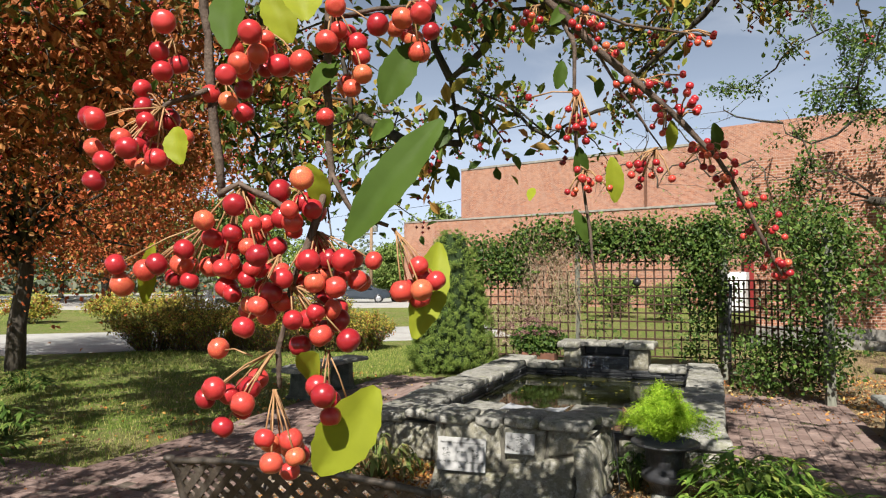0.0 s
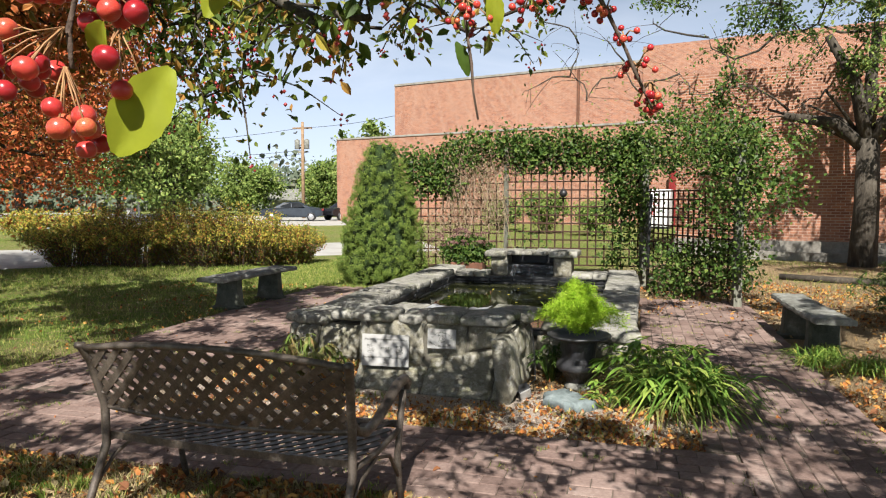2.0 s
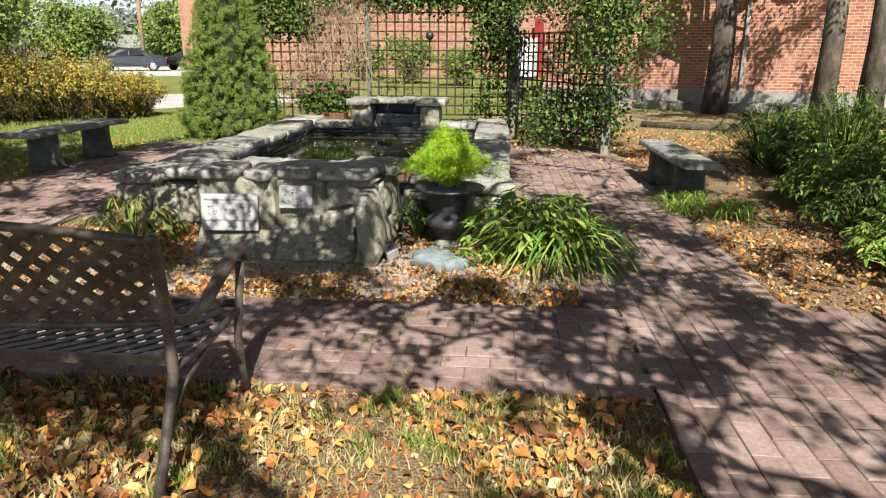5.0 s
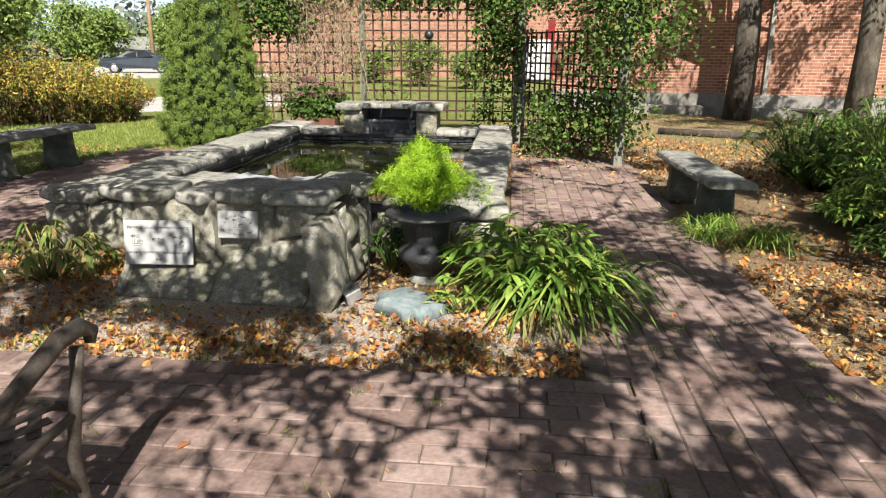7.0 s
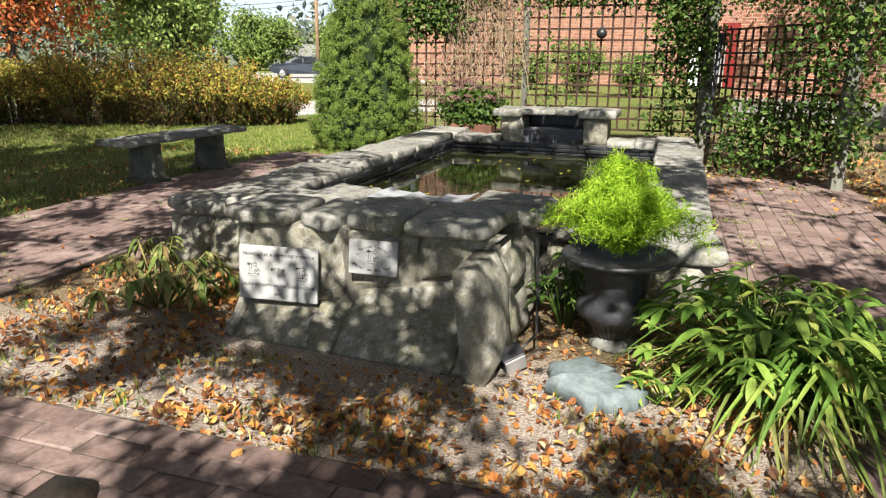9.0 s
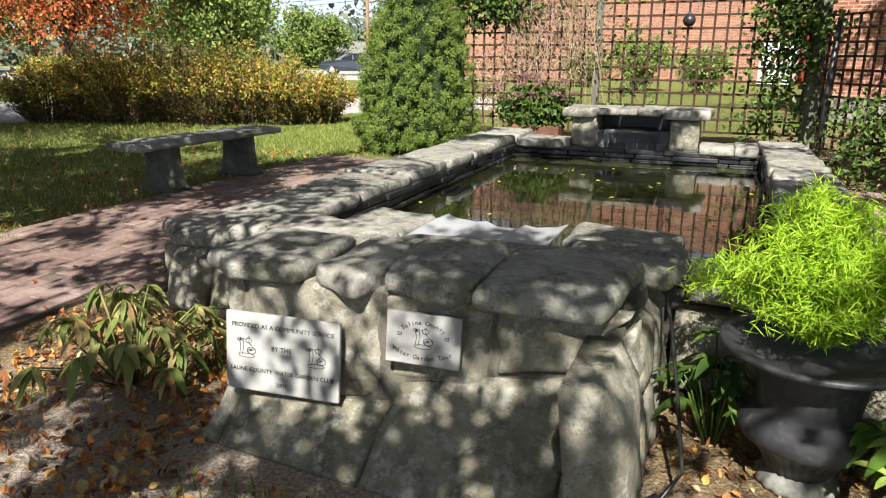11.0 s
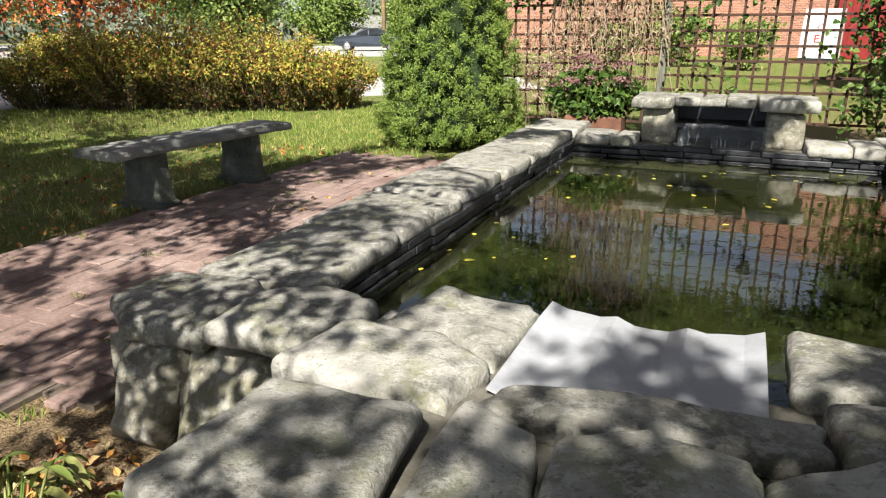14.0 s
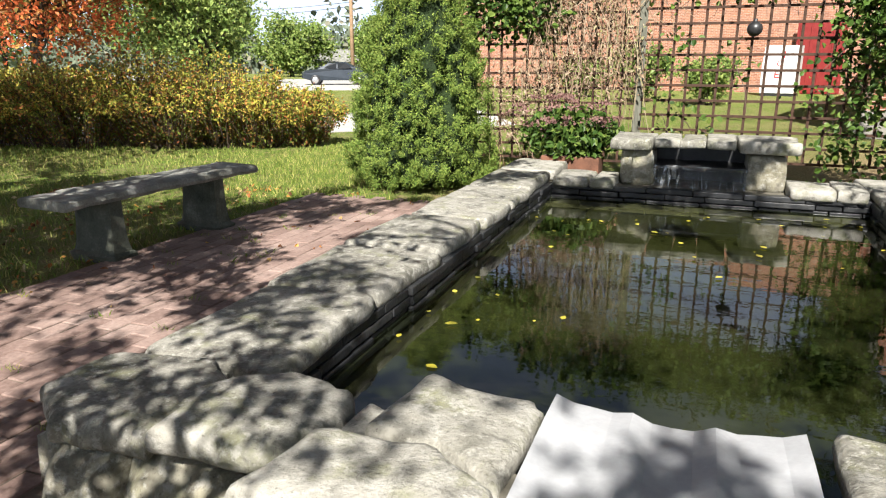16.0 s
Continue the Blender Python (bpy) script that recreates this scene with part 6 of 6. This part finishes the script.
# ---- small things ----
spot = empty("floodlight", pose(0.05, 0.22, 0.055, 25, -20, 35), "small silver floodlight lying among leaves", "lamp")
part("housing", box_bm(-0.055, -0.03, -0.05, 0.055, 0.05, 0.05, 0.008), M_black, spot)
part("face", box_bm(-0.05, -0.036, -0.045, 0.05, -0.028, 0.045, 0.004), M_plaque, spot, "silver glass front")
tube("cable", [(0.05, 0.27, 0.06), (0.12, 0.4, 0.12), (0.08, 0.62, 0.25), (0.03, 0.85, 0.40), (0.0, 0.95, 0.47)], 0.006, M_black, spot).matrix_parent_inverse = spot.matrix_world.inverted()
rock = slab("rock", [(0.22, 0.22), (0.27, 0.06), (0.40, -0.05), (0.55, -0.02), (0.60, 0.12), (0.50, 0.22), (0.38, 0.33)], -0.02, 0.085, M_rock, None, 301, 0.045, 0.025, 0.055)
tagged(rock, "blue-grey rock lying before the urn", "rock")
bath = empty("bird_bath", pose(6.25, 9.35, 0), "dark bird bath among the plants", "bird bath")
v, f = lathe([(0, 0.14), (0.04, 0.13), (0.08, 0.06), (0.40, 0.05), (0.44, 0.10), (0.47, 0.27), (0.50, 0.31), (0.505, 0.30), (0.47, 0.20), (0.46, 0.0)], 28)
mesh_from("bowl", v, f, M_black, bath, "", True)
edging = empty("edging_log", pose(0, 0, 0), "low dark timber edging on the lawn", "edging")
tube("log", [(3.7, 9.75, 0.05), (4.5, 9.4, 0.055), (5.4, 9.05, 0.05)], 0.07, M_bark, edging)
ball = empty("hanging_ball", pose(-0.42, 7.93, 1.72), "dark glass ball hung on the trellis", "ornament")
v, f = lathe([(-0.075, 0.01), (-0.065, 0.04), (-0.035, 0.068), (0, 0.077), (0.035, 0.068), (0.06, 0.045), (0.075, 0.02), (0.10, 0.018)], 20)
mesh_from("globe", v, f, M_black, ball, "", True)

# ice merchandiser and red door
ice = empty("ice_freezer", pose(2.05, 34.0, 0, 0, 0, -14) @ Matrix.Diagonal((1.15, 1.15, 1.06, 1)), "white outdoor ice freezer with red letters", "freezer")
v = [(x, y, z) for x in (-0.62, 0.62) for y, z in ((-0.45, 0.12), (-0.45, 1.15), (-0.1, 2.0), (0.45, 2.0), (0.45, 0.12))]
mesh_from("body", v, [(0, 1, 2, 3, 4), (9, 8, 7, 6, 5), (0, 5, 6, 1), (1, 6, 7, 2), (2, 7, 8, 3), (3, 8, 9, 4), (4, 9, 5, 0)], M_white, ice)
part("base", box_bm(-0.6, -0.42, 0, 0.6, 0.42, 0.14), M_black, ice)
M_redink = material("red_ink", 0.5)[0]
M_redink.node_tree.nodes["Principled BSDF"].inputs["Base Color"].default_value = (0.42, 0.02, 0.02, 1)
for ch, x, y, z in (("I", 0.1, -0.27, 1.62), ("C", 0.0, -0.40, 1.28), ("E", -0.08, -0.462, 0.85)):
    o = lettering(ch, x, z, 0.42, ice)
    o.data.materials.clear()
    o.data.materials.append(M_redink)
    o.matrix_basis = Matrix.Translation((x, y, z)) @ Matrix.Rotation(radians(90 - (22 if z > 1.15 else 0)), 4, "X")
door = empty("red_door", pose(3.75, 36.2, 0, 0, 0, -14), "red painted metal door panel by the building", "door")
part("panel", box_bm(-1.05, -0.04, 0.02, 0.95, 0.04, 3.2, 0.01), M_red, door)
for x in (-0.9, -0.45, 0.0, 0.45, 0.85):
    part("rib", box_bm(x - 0.04, -0.07, 0.08, x + 0.04, -0.04, 3.1, 0.008), M_red, door)
for i, (x, y, r, h) in enumerate(((-3.2, 27, 1.4, 2.0), (-0.8, 25.5, 1.2, 1.6), (-5.8, 30, 1.3, 1.5))):
    shrub(x, y, r, h, 3600, L_tree, 0.12, "loose green shrub on the lawn behind the trellis", 95 + i)

# ---- cars, pole, far house ----


def car(m, mat, label):
    c = empty("car", m, label, "car")
    side = [(-2.30, 0.45), (-2.28, 0.72), (-2.05, 0.92), (-1.30, 1.00), (-0.55, 1.40), (0.55, 1.46), (1.25, 1.10), (2.05, 0.98), (2.30, 0.72), (2.30, 0.40), (1.75, 0.30), (-1.75, 0.30)]
    v, f = [], []
    for y, k in ((-0.88, 0.97), (-0.80, 1.0), (0.80, 1.0), (0.88, 0.97)):
        for x, z in side:
            inset = 0.16 if z > 1.02 else 0
            v.append((x * k, y - math.copysign(inset, y), z))
    n = len(side)
    for l in range(3):
        for i in range(n):
            f.append((l * n + i, l * n + (i + 1) % n, (l + 1) * n + (i + 1) % n, (l + 1) * n + i))
    f += [tuple(reversed(range(n))), tuple(range(3 * n, 4 * n))]
    mesh_from("body", v, f, mat, c)
    for y in (-0.86, 0.86):
        for q in ([(-1.05, 1.04), (-0.5, 1.34), (-0.05, 1.38), (-0.05, 1.04)], [(0.03, 1.04), (0.03, 1.38), (0.5, 1.37), (0.98, 1.06)]):
            yy = [y - math.copysign(0.13 if z > 1.2 else -0.015, y) for _, z in q]
            mesh_from("window", [(x, w, z) for (x, z), w in zip(q, yy)] + [(x, w - math.copysign(0.02, y), z) for (x, z), w in zip(q, yy)], [(0, 1, 2, 3), (7, 6, 5, 4)], M_glass, c, "tinted glass")
    for x in (-1.42, 1.42):
        for y in (-0.80, 0.80):
            w = mesh_from("wheel", *lathe([(-0.11, 0.26), (-0.10, 0.32), (0.10, 0.32), (0.11, 0.26), (0.11, 0.0)], 24), M_black, c, "", True)
            w.matrix_basis = pose(x, y, 0.32, 90 if y < 0 else -90, 0, 0)
            r = mesh_from("rim", *lathe([(0.0, 0.21), (0.015, 0.20), (0.02, 0.06), (0.03, 0.0)], 20), M_chrome, w, "silver rim", True)
            r.matrix_basis = pose(0, 0, 0.108)
    for y in (-0.7, 0.7):
        part("tail_light", box_bm(2.22, y - 0.16, 0.78, 2.31, y + 0.16, 0.92, 0.01), M_red, c, "red tail light")
    return c


M_glass = material("tinted_glass", 0.05, 0, 0.6)[0]
M_glass.node_tree.nodes["Principled BSDF"].inputs["Base Color"].default_value = (0.012, 0.014, 0.016, 1)
M_chrome = varied("rim_metal", [(0.2, (0.45, 0.45, 0.46)), (0.8, (0.62, 0.62, 0.63))], 10, 0.3, 0.8, relief=0)
M_carpaint = varied("dark_blue_grey_paint", [(0.2, (0.025, 0.032, 0.042)), (0.8, (0.04, 0.05, 0.062))], 2, 0.22, 0.3, relief=0, spec=0.6)
M_carpaint2 = varied("black_paint", [(0.2, (0.01, 0.01, 0.012)), (0.8, (0.02, 0.02, 0.022))], 2, 0.25, 0.2, relief=0, spec=0.6)
car(pose(-23.8, 41.2, 0, 0, 0, 24), M_carpaint, "dark blue-grey saloon parked before the building")
car(pose(-20.7, 44.6, 0, 0, 0, 62), M_carpaint2, "black car with red tail lights parked behind the saloon")
pole = empty("utility_pole", pose(-26.6, 48.5, 0), "wooden utility pole with transformers and wires", "utility pole")
tube("mast", [(0, 0, 0), (0, 0, 4), (0.03, 0, 8.2)], [0.17, 0.15, 0.12], M_polewood := varied("pole_wood", [(0.2, (0.16, 0.10, 0.055)), (0.8, (0.38, 0.26, 0.16))], 4, 0.9), pole)
part("crossarm", box_bm(-0.9, -0.06, 7.6, 0.9, 0.06, 7.75), M_polewood, pole)
for x in (-0.45, 0.45):
    m_ = mesh_from("transformer", *lathe([(0, 0.2), (0.03, 0.22), (0.75, 0.22), (0.8, 0.15), (0.86, 0.05)], 16), M_bench, pole, "", True)
    m_.matrix_basis = pose(x, -0.1, 5.9)
for a, b, sag in (((0, 0, 7.7), (-38, -4, 9.0), 1.6), ((0, 0, 5.8), (-34, -10, 7.6), 1.4), ((0, 0, 5.5), (-30, -14, 5.2), 1.0), ((0, 0, 7.7), (10.2, -2.4, 8.3), 0.2)):
    a, b = Vector(a), Vector(b)
    tube("wire", [a.lerp(b, t / 10) - Vector((0, 0, 4 * sag * (t / 10) * (1 - t / 10))) for t in range(11)], 0.022, M_black, pole, 4)
marker = empty("marker_post", pose(-33.5, 36.5, 0), "white marker post with an orange cap", "post")
tube("post", [(0, 0, 0), (0, 0, 1.9)], 0.09, M_white, marker)
tube("cap", [(0, 0, 1.9), (0, 0, 2.3)], 0.095, varied("orange_plastic", [(0.2, (0.5, 0.12, 0.02)), (0.8, (0.62, 0.2, 0.03))], 3, 0.5), marker, 8, "orange cap")
part("box", box_bm(-0.9, -0.2, 0, -0.4, 0.2, 1.0, 0.03), M_white, marker, "pale utility box")
barn = empty("far_house", pose(-39.5, 73, -0.6, 0, 0, 28), "low white roofed house far behind the cars", "house")
part("wall", box_bm(-4, -3, 0, 4, 3, 2.2), M_white, barn)
mesh_from("roof", [(-4.4, -3.4, 2.1), (4.4, -3.4, 2.1), (4.4, 3.4, 2.1), (-4.4, 3.4, 2.1), (-4.4, 0, 3.5), (4.4, 0, 3.5)], [(0, 1, 5, 4), (2, 3, 4, 5), (1, 2, 5), (3, 0, 4), (3, 2, 1, 0)], M_bench, barn, "pale grey roof")
part("window", box_bm(-2, -3.03, 0.8, -1, -2.98, 1.7), M_glass, barn)

# ---- floating leaves, litter, grass ----


def flat_leaves(name, xy, z, size, mat, seed, label, category, tilt=0.35):
    g = np.random.default_rng(seed)
    c = np.column_stack([xy, np.full(len(xy), z) + g.random(len(xy)) * size * 0.25])
    up = np.tile((0, 0, 1.0), (len(c), 1))
    ob = leaf_cloud(name, c, size, mat, None, g, 0.62, tilt, up)
    d = ob.data
    co = np.empty(len(d.vertices) * 3)
    d.vertices.foreach_get("co", co)
    co = co.reshape(-1, 6, 3)
    mid = co.mean(1, keepdims=True)
    co[..., 2] = mid[..., 2] + np.clip(co[..., 2] - mid[..., 2], -0.016, 0.035) * (1 if tilt > 0.1 else 0.15)
    d.vertices.foreach_set("co", co.ravel())
    return tagged(ob, label, category, kind="stuff")


g = np.random.default_rng(200)
fl_ = np.concatenate([g.uniform((-2.0, 1.9), (-1.5, 5.5), (14, 2)), g.uniform((-1.9, 4.2), (0.4, 6.0), (24, 2)), g.uniform((-1.5, 2.2), (0.4, 4.2), (5, 2))])
flat_leaves("floating_leaves", fl_, 0.203, 0.048, L_yellow, 5, "yellow leaves floating on the pond", "leaves", 0.02)


def scatter(n, x0, y0, x1, y1, keep):
    p = g.uniform((x0, y0), (x1, y1), (n, 2))
    return p[np.array([keep(x, y) for x, y in p])]


def patchy(x, y, s=0.9, lo=0.0):
    return noise.noise(Vector((x * s, y * s, 7.7))) > lo + g.normal() * 0.18


def on_path(x, y):
    return (-1.80 < y < -0.66 and -4.6 < x < 2.6) or (1.34 < x < 2.55 and -0.7 < y < 1.7) or (0.98 < x < 2.55 and 1.7 <= y < 6.0) or (1.52 < x < 3.1 and y < -0.6) or (-4.75 < x < -2.65 and -1.8 < y < 6.3)


def in_pond(x, y):
    return (-2.7 < x < 1.0 and 1.05 < y < 7.0) or (-1.4 < x < 0.03 and 0.02 < y < 1.1)


lit = [scatter(15000, -4.2, -4.9, 1.7, -1.75, lambda x, y: not on_path(x, y) and patchy(x, y, 2.1, 0.0)),
       scatter(1500, -2.6, -0.75, 1.6, 1.1, lambda x, y: not on_path(x, y) and not in_pond(x, y) and patchy(x, y, 1.6, 0.15)),
       scatter(8200, 2.3, -3.5, 6.0, 9.0, lambda x, y: not on_path(x, y) and patchy(x, y, 0.9, -0.1)),
       scatter(1500, 0.9, 4.5, 4.5, 8.5, lambda x, y: patchy(x, y, 1.2, 0.0)),
       scatter(2200, -7.5, -3.5, -4.2, 6.5, lambda x, y: not on_path(x, y) and patchy(x, y, 0.9, 0.08)),
       scatter(500, -4.7, -1.8, 3.1, 6.3, lambda x, y: on_path(x, y) and patchy(x, y, 2.5, 0.22)),
       scatter(160, -4.7, -1.8, 3.1, 6.3, lambda x, y: on_path(x, y))]
flat_leaves("leaf_litter", np.concatenate(lit), 0.022, 0.046, L_fallen, 6, "orange and brown fallen leaves", "leaves", 0.9)
flat_leaves("leaf_litter", np.concatenate([scatter(1500, -2.9, -0.72, -1.45, 0.9, lambda x, y: patchy(x, y, 2.2, -0.05)), scatter(3800, -1.2, -0.74, 1.5, 0.45, lambda x, y: not in_pond(x, y) and y < 0.28 * x - 0.15 + 0.12 * g.normal() and patchy(x, y, 3.0, -0.15))]), 0.018, 0.038, L_fallen, 16, "orange-brown fallen leaves at the foot of the wall", "leaves", 0.9)
flat_leaves("leaf_litter", scatter(24000, -4.2, -4.9, 5.0, 1.3, lambda x, y: not on_path(x, y) and not in_pond(x, y)), 0.008, 0.032, L_fallen, 7, "small crumbled brown leaves", "leaves", 0.4)


def grass(name, p, h, mat, seed, label, width=0.0035):
    g2 = np.random.default_rng(seed)
    n = len(p)
    b = np.column_stack([p, np.zeros(n)])
    a = g2.uniform(0, 2 * np.pi, n)
    hh = h * g2.uniform(0.5, 1.3, n)
    lean = g2.normal(size=(n, 2)) * 0.45 * hh[:, None]
    s = np.column_stack([np.cos(a), np.sin(a), np.zeros(n)]) * width
    mid = b + np.column_stack([lean * 0.35, hh * 0.6])
    tip = b + np.column_stack([lean, hh])
    v = np.stack([b - s, b + s, mid + s * 0.7, tip, mid - s * 0.7], 1).reshape(-1, 3)
    q = (np.arange(n) * 5)[:, None] + np.array([0, 1, 2, 3, 4])
    return tagged(mesh_from(name, v.tolist(), q.tolist(), mat), label, "grass", kind="stuff")


gp = [scatter(42000, -12.5, -2.5, -4.6, 11.5, lambda x, y: not on_path(x, y) and patchy(x, y, 0.7, -0.35)),
      scatter(9000, -6.8, 6.2, -2.7, 11.0, lambda x, y: patchy(x, y, 0.7, -0.4)),
      scatter(4000, -2.6, -0.75, 1.6, 1.0, lambda x, y: not on_path(x, y) and not in_pond(x, y) and patchy(x, y, 2.4, 0.25)),
      scatter(6000, 2.4, 6.0, 8.0, 14.0, lambda x, y: patchy(x, y, 0.8, 0.0))]
grass("lawn_grass", np.concatenate(gp), 0.055, L_grass, 9, "short green and straw-coloured lawn grass", 0.0045)
grass("dry_grass", scatter(60000, -4.2, -4.9, 1.6, -1.78, lambda x, y: not on_path(x, y) and patchy(x, y, 2.0, -0.1)), 0.045, L_straw, 12, "thin straw-coloured grass among fallen leaves", 0.003)
flat_leaves("leaf_litter", scatter(1500, -4.2, -4.6, 1.6, -1.75, lambda x, y: not on_path(x, y) and patchy(x, y, 1.4, 0.05)), 0.03, 0.072, L_fallen, 26, "broad yellow and tan fallen leaves on the dry grass", "leaves", 0.7)
tufts = [c + g.normal(size=(42, 2)) * 0.035 for c in scatter(150, -4.2, -4.6, 1.5, -1.85, lambda x, y: not on_path(x, y))]
grass("grass_tufts", np.concatenate(tufts), 0.07, L_grass, 13, "green grass tufts among the fallen leaves", 0.0035)
joint = []
for i in range(260):
    c = scatter(1, -4.6, -1.75, 3.0, 5.8, lambda x, y: True)[0]
    if on_path(*c):
        joint.append(c + g.normal(size=(22, 2)) * np.array([0.035, 0.02]))
grass("joint_weeds", np.concatenate(joint), 0.05, L_grass, 10, "small weeds in the path's joints", 0.003)

# ---- brick pavers ----
path = tagged(new("path"), "red-brown brick paver path with mossy joints", "path", kind="structure")
PW, PH = 0.242, 0.121
paver_me = []
for k in range(6):
    rr = random.Random(k)
    b = box_bm(-PW / 2 + 0.0025, -PH / 2 + 0.0025, -0.03, PW / 2 - 0.0025, PH / 2 - 0.0025, 0.0, 0.0)
    top = [e for e in b.edges if all(vv.co.z > -0.001 for vv in e.verts)]
    bmesh.ops.bevel(b, geom=top, offset=0.005, segments=1, affect="EDGES")
    for vv in b.verts:
        vv.co.x += rr.uniform(-0.0025, 0.0025)
        vv.co.y += rr.uniform(-0.002, 0.002)
    me = bpy.data.meshes.new("paver")
    b.to_mesh(me)
    b.free()
    me.materials.append(M_paver)
    paver_me.append(me)


def lay(x0, y0, x1, y1, along_y):
    """Centres of pavers in running bond over a rectangle."""
    out = []
    L, W_ = ((y1 - y0), (x1 - x0)) if along_y else ((x1 - x0), (y1 - y0))
    for r in range(int(W_ / PH)):
        s = (r % 2) * PW / 2 - PW / 2
        while s < L - PW * 0.4:
            if s > -PW * 0.3:
                a, b = s + PW / 2, (r + 0.5) * PH
                out.append((x0 + b, y0 + a, 90) if along_y else (x0 + a, y0 + b, 0))
            s += PW
    return out


spots = lay(-4.4, -1.80, 1.55, -0.66, False) + lay(1.55, -5.0, 3.05, -0.66, True) + lay(1.34, -0.66, 2.56, 1.70, True) + lay(0.98, 1.70, 2.56, 6.1, True) + lay(-4.70, 1.15, -2.66, 6.3, True) + lay(-4.70, -0.66, -2.95, 1.15, True) + lay(-6.0, -1.8, -4.4, -0.3, False)
rp = random.Random(9)
near = sorted(range(len(spots)), key=lambda i: (spots[i][0] - 0.9) ** 2 + (spots[i][1] + 1.0) ** 2)
chosen = set(near[:300])
rest_v, rest_f = [], []
for i, (x, y, rz) in enumerate(spots):
    m = pose(x, y, 0.028 + rp.uniform(-0.004, 0.003), rp.uniform(-1.0, 1.0), rp.uniform(-0.7, 0.7), rz + rp.uniform(-0.8, 0.8))
    me = paver_me[rp.randrange(6)]
    if i in chosen:
        o = new("paver", me)
        o.parent = path
        o.matrix_basis = m
    else:
        n0 = len(rest_v)
        rest_v.extend([m @ vv.co for vv in me.vertices])
        rest_f.extend([tuple(q + n0 for q in p.vertices) for p in me.polygons])
rest = mesh_from("paving", rest_v, rest_f, M_paver_far, path)
tagged(rest, kind="stuff")
for name, x0, y0, x1, y1 in (("bed", -5.95, -1.79, 1.54, -0.70), ("bed", 1.56, -5.0, 3.0, -0.70), ("bed", 1.35, -0.69, 2.54, 1.69), ("bed", 1.0, 1.69, 2.54, 6.05), ("bed", -4.69, -0.69, -2.96, 6.25), ("bed", -2.95, 1.2, -2.68, 6.25)):
    o = part("joint_bed", box_bm(x0, y0, -0.02, x1, y1, 0.0215 + 0.001 * abs(x0 % 1)), M_sand, path)
